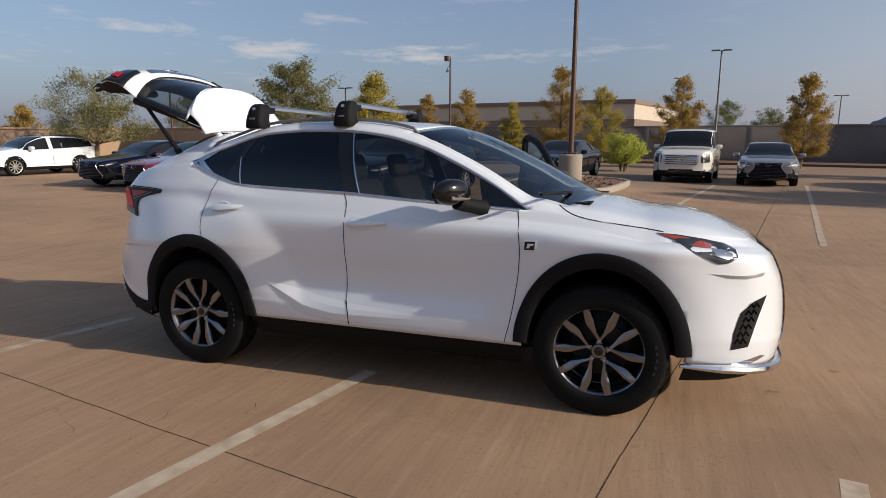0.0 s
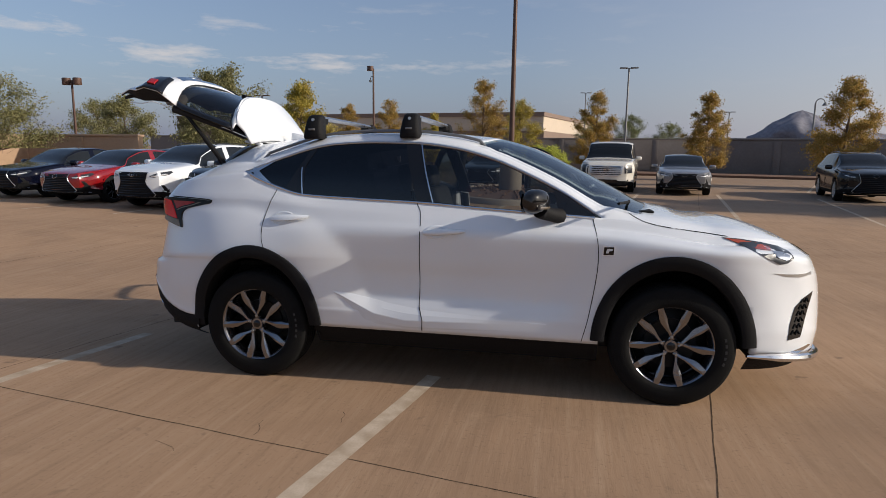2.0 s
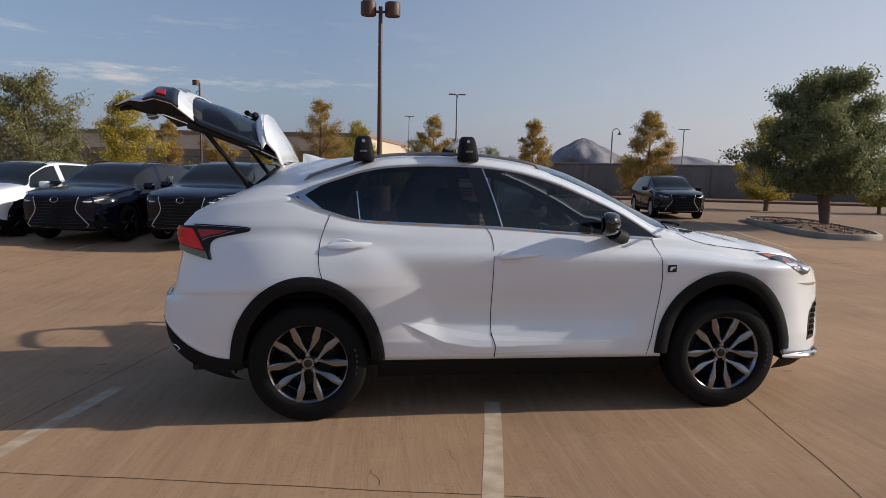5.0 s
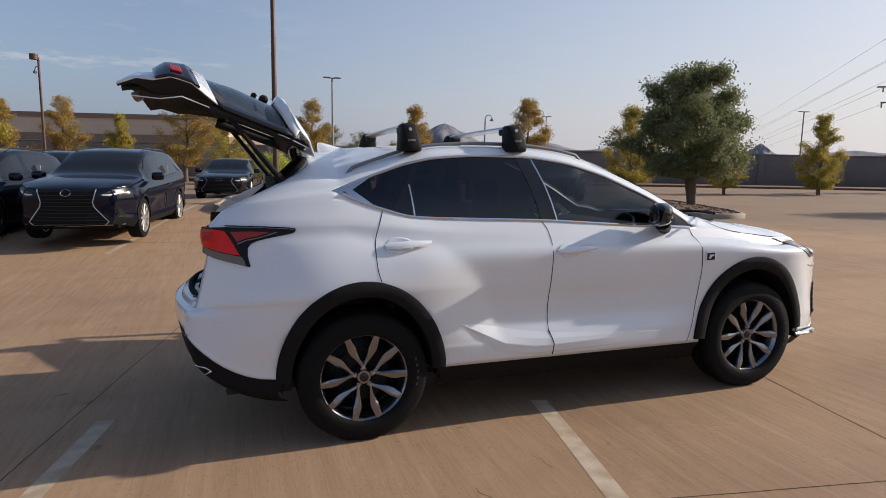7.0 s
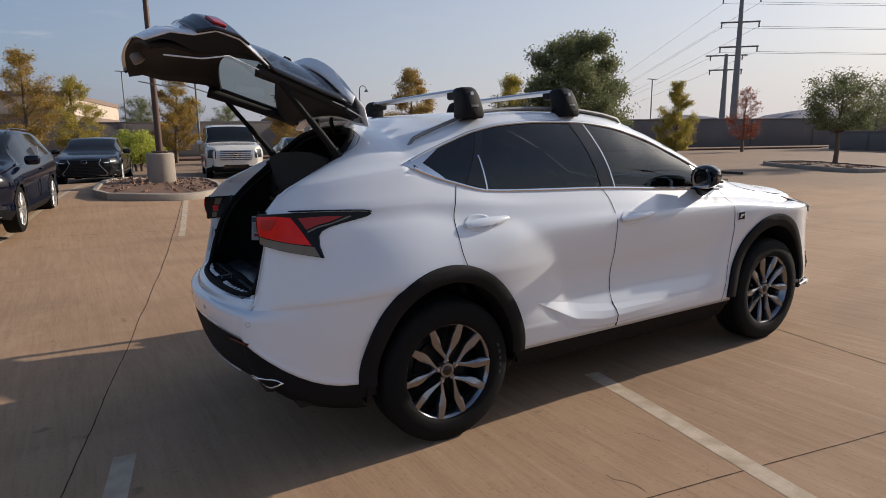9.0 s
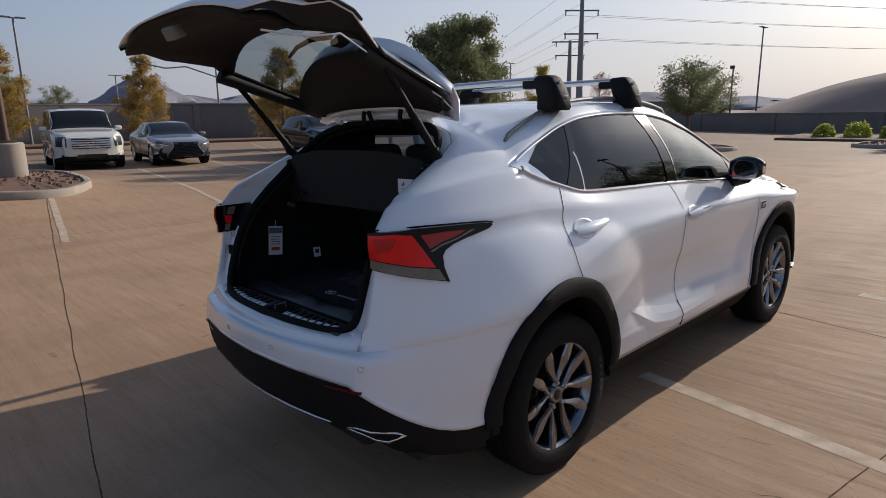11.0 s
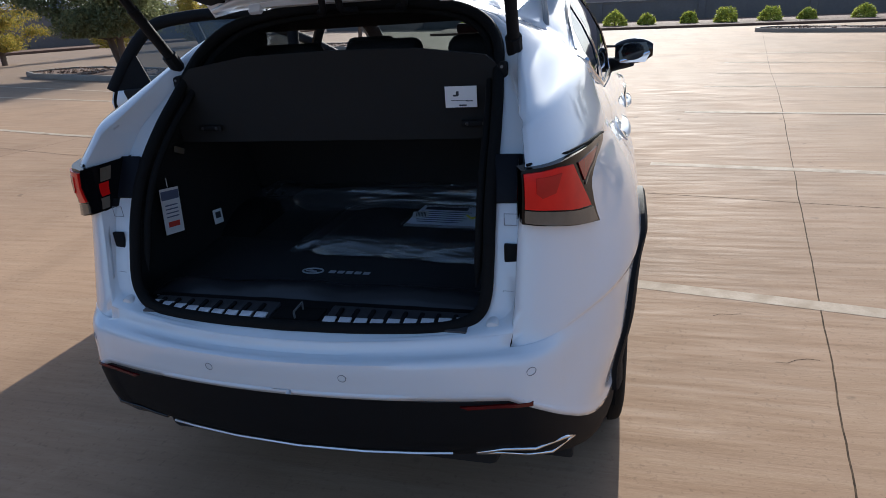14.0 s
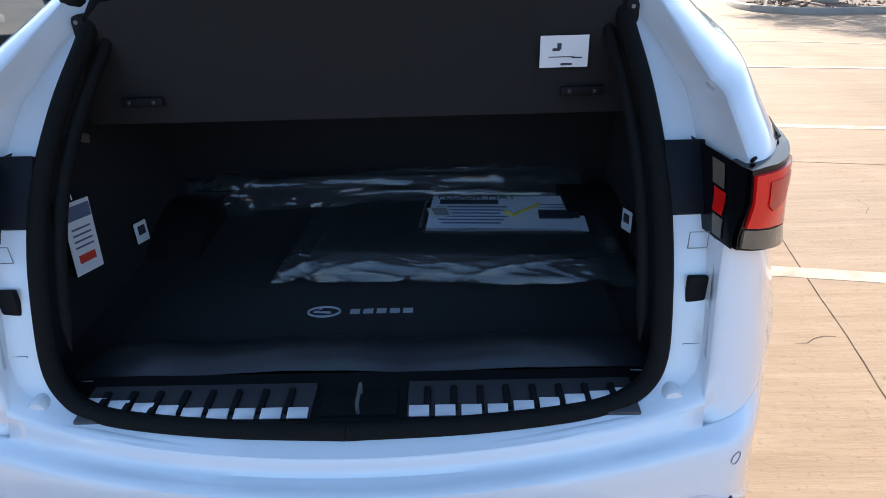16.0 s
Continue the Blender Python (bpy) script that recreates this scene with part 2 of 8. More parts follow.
INK = material("dark_ink", (0.03, 0.03, 0.04), 0.6)
RED_INK = material("red_ink", (0.6, 0.05, 0.03), 0.5)
GROUND = concrete_material()
LINE = material("line_paint", (0.58, 0.47, 0.36), 0.8, spec=0.1, vary=0.9, scale=9, color2=(0.36, 0.27, 0.18), fine=0.3)
JOINT = material("joint_dark", (0.035, 0.024, 0.017), 0.95, spec=0.1, vary=0.8, scale=22, color2=(0.16, 0.105, 0.065))
KERB = material("kerb_concrete", (0.36, 0.30, 0.24), 0.8, vary=0.6, scale=1.5, fine=0.3, bump=0.3)
GRAVEL = material("gravel", (0.24, 0.13, 0.08), 0.9, island=0.8, color2=(0.10, 0.055, 0.035), vary=0.5, scale=4, bump=1.0, bump_scale=30)
WALL = material("block_wall", (0.20, 0.175, 0.16), 0.85, vary=0.5, scale=0.6, fine=0.3, bump=0.3, bump_scale=12)
TAN = material("tan_stucco", (0.46, 0.31, 0.20), 0.85, vary=0.3, scale=0.6, fine=0.2, bump=0.2)
CREAM = material("cream_wall", (0.55, 0.46, 0.36), 0.85, vary=0.25, scale=0.15, fine=0.15)
BROWN = material("brown_wall", (0.23, 0.165, 0.13), 0.85, vary=0.35, scale=0.12, fine=0.2)
STEEL_BROWN = material("brown_steel", (0.10, 0.055, 0.04), 0.5, 0.3, vary=0.4, scale=3)
STEEL = material("grey_steel", (0.22, 0.22, 0.22), 0.5, 0.6, vary=0.3, scale=2)
BARK = material("bark", (0.17, 0.12, 0.085), 0.9, vary=0.7, scale=6, stretch=(1, 1, 0.25), bump=0.8, bump_scale=20)
# the mountains' bluish distance haze is put into the rock colours
HAZY_ROCK = material("haze_tinted_rock", (0.20, 0.195, 0.225), 0.95, vary=0.6, scale=0.012, color2=(0.28, 0.275, 0.31), fine=0.5)


def leaf_material(name, a, b):
    """Leaves that let part of the light through."""
    m = material(name, a, 0.6, island=1.0, color2=b, spec=0.25)
    nt = m.node_tree
    bs = nt.nodes["Principled BSDF"]
    out = next(n for n in nt.nodes if n.type == "OUTPUT_MATERIAL")
    tr = nt.nodes.new("ShaderNodeBsdfTranslucent")
    mx = nt.nodes.new("ShaderNodeMixShader")
    mx.inputs[0].default_value = 0.38
    col = bs.inputs["Base Color"].links[0].from_socket
    nt.links.new(col, tr.inputs["Color"])
    nt.links.new(bs.outputs[0], mx.inputs[1])
    nt.links.new(tr.outputs[0], mx.inputs[2])
    nt.links.new(mx.outputs[0], out.inputs["Surface"])
    return m


LEAF_OLIVE = leaf_material("olive_leaves", (0.30, 0.27, 0.12), (0.14, 0.145, 0.06))
LEAF_DARK = leaf_material("dark_leaves", (0.24, 0.25, 0.12), (0.12, 0.14, 0.065))
LEAF_YELLOW = leaf_material("yellow_leaves", (0.55, 0.40, 0.08), (0.24, 0.24, 0.05))
LEAF_AUTUMN = leaf_material("autumn_leaves", (0.50, 0.30, 0.08), (0.26, 0.21, 0.06))
LEAF_GREEN = leaf_material("bright_leaves", (0.55, 0.56, 0.10), (0.26, 0.30, 0.05))
LEAF_RED = leaf_material("red_leaves", (0.33, 0.07, 0.03), (0.16, 0.06, 0.03))


# ---- mesh helpers ----
def part(name, bm, mat, parent=None, label="", smooth=40, extra=()):
    """Link a bmesh as one mesh object, under parent if given."""
    me = bpy.data.meshes.new(name)
    bm.to_mesh(me)
    bm.free()
    for m in (mat, *extra):
        me.materials.append(m)
    if smooth:
        for p in me.polygons:
            p.use_smooth = True
        me.set_sharp_from_angle(angle=radians(smooth))
    ob = new(name, me)
    if parent is not None:
        ob.parent = parent
    if label:
        tagged(ob, label)
    return ob


def thing(name, m, label, category, group="", kind=""):
    ob = new(name)
    ob.empty_display_size = 0.2
    ob.matrix_world = m
    return tagged(ob, label, category, group, kind)


def spline(pts):
    """Smooth function through (x, value) points."""
    xs, vs = [p[0] for p in pts], [p[1] for p in pts]
    n = len(xs)
    d = [(vs[i + 1] - vs[i]) / (xs[i + 1] - xs[i]) for i in range(n - 1)]
    tn = [d[0]] + [0.0 if d[i - 1] * d[i] <= 0 else 2 * d[i - 1] * d[i] / (d[i - 1] + d[i]) for i in range(1, n - 1)] + [d[-1]]

    def f(x):
        if x <= xs[0]:
            return vs[0]
        if x >= xs[-1]:
            return vs[-1]
        i = next(k for k in range(n - 1) if x <= xs[k + 1])
        h = xs[i + 1] - xs[i]
        u = (x - xs[i]) / h
        return ((1 + 2 * u) * (1 - u) ** 2 * vs[i] + u * (1 - u) ** 2 * h * tn[i] + u * u * (3 - 2 * u) * vs[i + 1] + u * u * (u - 1) * h * tn[i + 1])

    return f


def catmull(rows, sub):
    """Points between the given ones, sub to a gap, on a smooth curve."""
    out = []
    n = len(rows)
    for i in range(n - 1):
        p1, p2 = rows[i], rows[i + 1]
        p0 = rows[i - 1] if i > 0 else p1 * 2 - p2
        p3 = rows[i + 2] if i + 2 < n else p2 * 2 - p1
        for k in range(sub):
            u = k / sub
            out.append(0.5 * (2 * p1 + (p2 - p0) * u + (2 * p0 - 5 * p1 + 4 * p2 - p3) * u * u + (3 * p1 - p0 - 3 * p2 + p3) * u ** 3))
    out.append(rows[-1].copy())
    return out


def box_into(bm, sx, sy, sz, m=Matrix(), bevel=0.0, seg=2):
    r = bmesh.ops.create_cube(bm, size=1.0, matrix=m @ Matrix.Diagonal((sx, sy, sz, 1)))
    if bevel:
        vs = set(r["verts"])
        es = [e for e in bm.edges if e.verts[0] in vs and e.verts[1] in vs]
        bmesh.ops.bevel(bm, geom=es, offset=bevel, segments=seg, affect="EDGES", profile=0.5)
    return bm


def box(sx, sy, sz, m=Matrix(), bevel=0.0, seg=2):
    return box_into(bmesh.new(), sx, sy, sz, m, bevel, seg)


def tube_into(bm, pts, radius, n=8, cap=True):
    """A round bar along the points; radius is a number or one for each point."""
    rings = []
    pts = [Vector(p) for p in pts]
    a = None
    for i, p in enumerate(pts):
        d = (pts[min(i + 1, len(pts) - 1)] - pts[max(i - 1, 0)]).normalized()
        if a is not None:
            a = a - d * a.dot(d)
        if a is None or a.length < 0.05:
            a = d.cross(Vector((0, 0, 1)) if abs(d.z) < 0.9 else Vector((1, 0, 0)))
        a.normalize()
        b = d.cross(a)
        r = radius[i] if isinstance(radius, (list, tuple)) else radius
        rings.append([bm.verts.new(p + (a * math.cos(2 * math.pi * k / n) + b * math.sin(2 * math.pi * k / n)) * r) for k in range(n)])
    for i in range(len(rings) - 1):
        for k in range(n):
            bm.faces.new((rings[i][k], rings[i][(k + 1) % n], rings[i + 1][(k + 1) % n], rings[i + 1][k]))
    if cap:
        bm.faces.new(rings[0][::-1])
        bm.faces.new(rings[-1])
    return bm


def tube(pts, radius, n=8, cap=True):
    return tube_into(bmesh.new(), pts, radius, n, cap)


def lathe(profile, n=48, axis="Y", cap=True):
    """Turn (radius, height) points about an axis."""
    bm = bmesh.new()
    rings = []
    for r, h in profile:
        ring = []
        for k in range(n):
            c, s = r * math.cos(2 * math.pi * k / n), r * math.sin(2 * math.pi * k / n)
            ring.append(bm.verts.new((c, h, s) if axis == "Y" else (c, s, h)))
        rings.append(ring)
    for i in range(len(rings) - 1):
        for k in range(n):
            bm.faces.new((rings[i][k], rings[i][(k + 1) % n], rings[i + 1][(k + 1) % n], rings[i + 1][k]))
    if cap:
        for ring, flip in ((rings[0], False), (rings[-1], True)):
            bm.faces.new(ring[::-1] if flip else ring)
    bmesh.ops.recalc_face_normals(bm, faces=bm.faces)
    return bm


def grid_faces(bm, rows, keep=None):
    """Faces between rows of vectors; keep(i, j) may leave some out."""
    vs = [[bm.verts.new(p) for p in r] for r in rows]
    for i in range(len(vs) - 1):
        for j in range(len(vs[i]) - 1):
            if keep is None or keep(i, j):
                bm.faces.new((vs[i][j], vs[i + 1][j], vs[i + 1][j + 1], vs[i][j + 1]))
    return vs


def slab(poly, thick, m=Matrix(), bevel=0.0):
    """A flat polygon (x, y) given a thickness upwards."""
    bm = bmesh.new()
    f = bm.faces.new([bm.verts.new(m @ Vector((x, y, 0))) for x, y in poly])
    r = bmesh.ops.extrude_face_region(bm, geom=[f])
    up = (m.to_3x3() @ Vector((0, 0, thick)))
    top = [v for v in r["geom"] if isinstance(v, bmesh.types.BMVert)]
    for v in top:
        v.co += up
    bmesh.ops.recalc_face_normals(bm, faces=bm.faces)
    if bevel:
        es = [e for e in bm.edges if e.verts[0] in top and e.verts[1] in top]
        bmesh.ops.bevel(bm, geom=es, offset=bevel, segments=2, affect="EDGES", profile=0.5)
    return bm


# ---- ground ----
def smoothstep(a, b, x):
    u = min(1.0, max(0.0, (x - a) / (b - a)))
    return u * u * (3 - 2 * u)


def ground_z(x, y):
    near = 1.0 - smoothstep(5.0, 13.0, math.hypot(x + 0.5, y + 1.0))
    rise = 0.30 * math.exp(-(((x + 2.2) / 3.2) ** 2) - ((y - 14.0) / 5.0) ** 2)
    return near * (0.0166 * x - 0.0218 * y) + rise


def build_ground():
    side = [v * v * 0.012 * (1 if v > 0 else -1) + v * 0.28 for v in range(-60, 61)]
    far = [120, 180, 300, 600, 1200, 3000]
    ax = [-f for f in far[::-1]] + side + far
    bm = bmesh.new()
    grid_faces(bm, [[Vector((x, y, ground_z(x, y))) for y in ax] for x in ax])
    bmesh.ops.recalc_face_normals(bm, faces=bm.faces)
    for f in bm.faces:
        if f.normal.z < 0:
            f.normal_flip()
    ob = part("ground", bm, GROUND, smooth=80)
    return tagged(ob, "worn tan brown concrete of a car park", "ground", kind="structure")


ground = build_ground()


def strip_on_ground(name, a, b, width, mat, lift, wobble=0.0, step=0.4):
    """A flat band painted or cut along the ground from a to b."""
    a, b = Vector((*a, 0)), Vector((*b, 0))
    n = max(2, int((b - a).length / step))
    d = (b - a).normalized()
    side = Vector((-d.y, d.x, 0)) * width / 2
    bm = bmesh.new()
    rows = []
    for i in range(n + 1):
        p = a.lerp(b, i / n)
        k = wobble * (noise.noise(p * 1.7) + 0.35 * noise.noise(p * 14.0))
        row = []
        for s in (-1, 1):
            q = p + side * s + side.normalized() * k
            row.append(Vector((q.x, q.y, ground_z(q.x, q.y) + lift * (0.3 + 0.7 * smoothstep(3.5, 6.0, math.hypot(q.x, q.y))))))
        rows.append(row)
    grid_faces(bm, rows)
    for f in bm.faces:
        f.normal_update()
        if f.normal.z < 0:
            f.normal_flip()
    return part(name, bm, mat, ground, smooth=0)


def build_markings():
    for k in range(-4, 7):
        a = Vector((-0.15 + k * 2.66 * 0.98, -0.66 - k * 2.66 * 0.21))
        strip_on_ground("parking_line", a, a - Vector((0.175, 0.985)) * 5.6, 0.105, LINE, 0.004, 0.012)
    for a, b in (((-4.06, 7.2), (-2.1, 18.5)), ((-1.45, 7.2), (0.5, 18.5)), ((1.12, 6.23), (3.2, 18.5)), ((3.9, 6.33), (6.1, 19.5)), ((6.7, 6.2), (9.1, 18.5)),
                 ((8.2, 8.13), (11.1, 18.6)), ((-6.7, 7.4), (-4.8, 18)), ((-9.4, 7.6), (-7.4, 18)), ((-12.1, 7.8), (-10, 18)), ((-14.8, 8), (-12.8, 18)), ((5.0, 24), (8.5, 33)), ((10, 22), (14, 32))):
        strip_on_ground("parking_line", a, b, 0.1, LINE, 0.004, 0.012)
    d = Vector((0.982, -0.187))
    u = Vector((0.187, 0.982))
    o = Vector((-0.386, -1.888))
    for k in (-2, -1, 0, 2, 4):
        p = o + u * 4.62 * k
        strip_on_ground("expansion_joint", p - d * 30, p + d * 40, 0.007, JOINT, 0.003, 0.010, 0.08)
    o = Vector((1.72, -0.1))
    for k in range(-5, 9):
        p = o + d * 4.62 * k
        strip_on_ground("expansion_joint", p - u * 22, p + u * 34, 0.007, JOINT, 0.003, 0.010, 0.08)
    # short wandering cracks
    rnd = random.Random(5)
    for x, y, a, n in ((-0.9, -1.75, 1.3, 4), (-1.2, -2.0, 1.6, 4), (0.3, -2.6, 0.2, 5), (-0.5, -1.5, 2.6, 3), (1.9, -2.2, 1.9, 4)):
        for _ in range(n):
            a += rnd.uniform(-0.7, 0.7)
            nx, ny = x + 0.05 * math.cos(a), y + 0.05 * math.sin(a)
            strip_on_ground("crack", (x, y), (nx, ny), rnd.uniform(0.0015, 0.003), JOINT, 0.003, 0.0, 0.02)
            x, y = nx, ny


build_markings()

# ---- the white car ----
HUB_F, HUB_R, HUB_Z = 1.33, -1.33, 0.36
BELT = spline([(-1.43, 1.382), (-1.36, 1.345), (-1.2, 1.285), (-1.0, 1.232), (-0.66, 1.212), (-0.2, 1.19), (0.24, 1.155), (0.9, 1.108), (1.2, 1.075), (1.55, 1.01)])
DLO = spline([(-1.43, 1.383), (-1.3, 1.435), (-1.15, 1.485), (-1.0, 1.53), (-0.83, 1.56), (-0.58, 1.572), (-0.28, 1.565), (-0.03, 1.535), (0.23, 1.465), (0.45, 1.372), (0.67, 1.262), (0.82, 1.17), (0.905, 1.11)])
ROOF = spline([(-1.5, 1.60), (-1.3, 1.632), (-1.0, 1.652), (-0.6, 1.658), (-0.2, 1.648), (0.05, 1.62), (0.3, 1.555), (0.5, 1.47), (0.7, 1.37), (0.95, 1.235), (1.06, 1.175), (1.12, 1.155), (1.3, 1.135), (1.55, 1.09)])
W_BELT = spline([(-1.45, 0.735), (-1.0, 0.79), (0.0, 0.81), (0.7, 0.80), (0.95, 0.79), (1.55, 0.765)])
W_DLO = spline([(-1.45, 0.71), (-1.0, 0.655), (-0.4, 0.645), (0.1, 0.655), (0.45, 0.70), (0.8, 0.765), (0.95, 0.785), (1.55, 0.75)])
# side rows below the belt: height, half-width, front end (x, z), rear corner (x, w, z), rear middle (x, z)
SIDE = [
    (0.235, 0.80, (2.20, 0.205), (-2.10, 0.58, 0.34), (-2.19, 0.36)),
    (0.362, 0.884, (2.27, 0.27), (-2.215, 0.60, 0.47), (-2.285, 0.46)),
    (0.465, 0.892, (2.30, 0.40), (-2.25, 0.60, 0.635), (-2.33, 0.648)),
    (0.515, 0.882, (2.303, 0.45), (-2.251, 0.60, 0.652), (-2.333, 0.665)),
    (0.60, 0.868, (2.305, 0.52), (-2.25, 0.60, 0.675), (-2.335, 0.69)),
    (0.72, 0.872, (2.295, 0.64), (-2.238, 0.60, 0.744), (-2.336, 0.750)),
    (0.80, 0.882, (2.283, 0.70), (-2.205, 0.598, 0.760), (-2.298, 0.756)),
    (0.86, 0.892, (2.27, 0.75), (-2.182, 0.605, 0.792), (-2.285, 0.785)),
    (1.00, 0.905, (2.225, 0.85), (-2.112, 0.615, 1.06), None),
]
X0, X1 = -1.40, 1.55
# the shoulder crease that runs on from the top of the tail lamp, and the top of the haunch below it
SHOULDER = spline([(-1.45, 1.208), (-1.2, 1.186), (-0.7, 1.138), (-0.2, 1.118), (0.4, 1.085), (0.9, 1.052), (1.2, 1.02), (1.55, 0.965)])
W_SHOULDER = spline([(-1.45, 0.808), (-1.2, 0.824), (-1.0, 0.836), (-0.4, 0.848), (0.2, 0.846), (0.9, 0.826), (1.55, 0.795)])
HAUNCH_Z = spline([(-1.45, 1.085), (-1.25, 1.035), (-0.95, 1.0), (0.0, 1.0), (0.9, 0.985), (1.55, 0.93)])
HAUNCH_W = spline([(-1.45, 0.846), (-1.2, 0.868), (-0.9, 0.896), (-0.3, 0.903), (0.9, 0.903), (1.55, 0.905)])


def flare(x, z):
    """The blisters over the wheels; the rear one ends in a soft edge on the door."""
    out = 0.0
    for hub, amount, r0, r1 in ((HUB_F, 0.022, 0.53, 0.73), (HUB_R, 0.046, 0.50, 0.80)):
        d = math.hypot((x - hub) * 0.96, (z - HUB_Z) / 1.06)
        if hub > 0:
            u = 1 - smoothstep(r0, r1, d)
        else:
            q = min(1.0, max(0.0, (r1 - d) / (r1 - r0)))
            u = 0.75 * math.sin(q * math.pi / 2) + 0.25 * q
        out += amount * u * smoothstep(0.40, 0.62, z) * (1 - 0.75 * smoothstep(0.98, 1.16, z))
    return out


def car_rows():
    """Stations from tail to nose; each is a list of points from sill to roof middle, on the side of +y."""
    stations, kinds = [], []
    lows, band, ups = 4, 4, 3

    def mid_profile(x):
        rows = []
        for z, w, _, _, _ in SIDE:
            dip = 0.012 * math.exp(-((x + 0.1) / 0.6) ** 2) if 0.55 < z < 0.8 else 0.0
            zz = z + (0.012 * (-x) if z < 0.5 else 0.0)
            if z > 0.95:
                zz, w = HAUNCH_Z(x), HAUNCH_W(x)
            rows.append(Vector((x, w - dip, zz)))
        zb, zt = BELT(x), max(DLO(x), BELT(x))
        wb, wt = W_BELT(x), W_DLO(x)
        if x > 0.905:
            zt, wt = zb + 0.004, wb - 0.006
        zs, ws = SHOULDER(x), W_SHOULDER(x)
        zs = min(zs, zb - 0.035)
        hollow = 0.004 + 0.007 * smoothstep(-0.7, -1.3, x)
        rows.append(Vector((x, (rows[-1].y + ws) / 2 - hollow, (rows[-1].z + zs) / 2 + 0.012)))
        rows.append(Vector((x, ws, zs)))
        rows.append(Vector((x, wb, zb)))
        up = [Vector((x, wt, zt))]
        zr = ROOF(x)
        f = smoothstep(0.75, 1.1, x)
        w8 = (wt - 0.065) * (1 - f) + wt * 0.88 * f
        z8 = zt + (0.055 if x < 0.2 else 0.048) * (1 - f) + f * 0.55 * (zr - zt)
        z8 = min(z8, zr - 0.01)
        up.append(Vector((x, w8, z8)))
        for q in (0.66, 0.33, 0.0):
            up.append(Vector((x, w8 * q, z8 + (zr - z8) * (1 - q * q))))
        return rows, up

    def emit(rows, up, kind):
        low = catmull(rows[:-1], lows) + [rows[-2].lerp(rows[-1], k / lows) for k in range(1, lows + 1)]
        for p in low:
            if p.y > 0.55:
                p.y += flare(p.x, p.z)
        mid = [rows[-1].lerp(up[0], k / band) for k in range(1, band)]
        gap = (up[0] - rows[-1]).length
        for k, p in enumerate(mid):
            p.y += 0.10 * gap * math.sin(math.pi * (k + 1) / band)
        stations.append(low + mid + catmull(up, ups))
        kinds.append(kind)

    rows0, up0 = mid_profile(X0)
    n = 16
    ends = [Vector((c[0], c[1], c[2])) for _, _, _, c, _ in SIDE] + [Vector((-2.113, 0.625, 1.135)), Vector((-2.10, 0.632, 1.205)), Vector((-2.035, 0.617, 1.272))]
    up_ends = [Vector((-1.985, 0.603, 1.30)), Vector((-1.60, 0.53, 1.487)), Vector((-1.55, 0.345, 1.565)), Vector((-1.525, 0.17, 1.59)), Vector((-1.515, 0, 1.60))]
    for k in range(n, 0, -1):
        a = math.pi / 2 * k / n
        s, c = math.sin(a), 1 - math.cos(a)

        def go(p, e):
            return Vector((p.x + (e.x - p.x) * s, p.y + (e.y - p.y) * c, p.z + (e.z - p.z) * (0.5 * s + 0.5 * c)))

        sag = math.sin(math.pi * s) * max(0.0, s) ** 0.3
        lower = [go(p, e) for p, e in zip(rows0, ends)]
        for q, drop in zip(lower, (0.05, 0.13, 0.165, 0.14, 0.08, 0.03)):
            q.z -= drop * sag
        emit(lower, [go(p, e) for p, e in zip(up0, up_ends)], "rear")
    m = 78
    for k in range(m + 1):
        emit(*mid_profile(X0 + (X1 - X0) * k / m), "mid")
    rows1, up1 = mid_profile(X1)
    fronts = [f for _, _, f, _, _ in SIDE] + [(2.198, 0.876), (2.17, 0.90), (2.115, 0.935)]
    n = 26
    for k in range(1, n + 1):
        a = math.pi / 2 * k / n
        s, c = math.sin(a), max(0.0, math.cos(a)) ** 0.6
        rows = [Vector((p.x + (f[0] - p.x) * s, p.y * c, p.z + (f[1] - p.z) * s * s)) for p, f in zip(rows1, fronts)]
        b = rows[-1]
        up = [Vector((b.x, max(0.0, b.y - 0.006 * c), b.z + 0.004 * c))]
        zc = up1[-1].z + (0.945 - up1[-1].z) * s ** 2.2
        for q, first in ((0.88, 0.55), (0.58, 0.804), (0.29, 0.951), (0.0, 1.0)):
            rise = first * (1 - s * s) + (1 - q * q) * s * s
            up.append(Vector((b.x, up[0].y * q, b.z + (max(zc, b.z) - b.z) * rise)))
        emit(rows, up, "front")
    # the middle stations bow forwards towards the middle of the car
    for st, kind in zip(stations, kinds):
        if kind == "mid":
            w8 = st[len(st) - 1 - 4 * ups].y
            bow = 0.13 * smoothstep(-0.7, 0.1, st[0].x) * (1 - smoothstep(1.1, 1.5, st[0].x))
            for p in st[len(st) - 1 - 3 * ups:]:
                p.x += bow * (1 - (p.y / w8) ** 2)
    return stations, kinds, lows * (len(SIDE) + 2), band, ups


CAR = thing("white_suv", LEVEL, "white crossover car with open tailgate and an open rear door", "car")
STATIONS, KINDS, J_BELT, BAND, UPS = car_rows()
J_DLO = J_BELT + BAND
J_EDGE = J_DLO + UPS


def in_arch(p, k=1.0):
    for hx in (HUB_F, HUB_R):
        if ((p.x - hx) / (0.425 * k)) ** 2 + ((p.z - HUB_Z) / (0.50 * k)) ** 2 < 1 and abs(p.y) > 0.6:
            return True
    return False


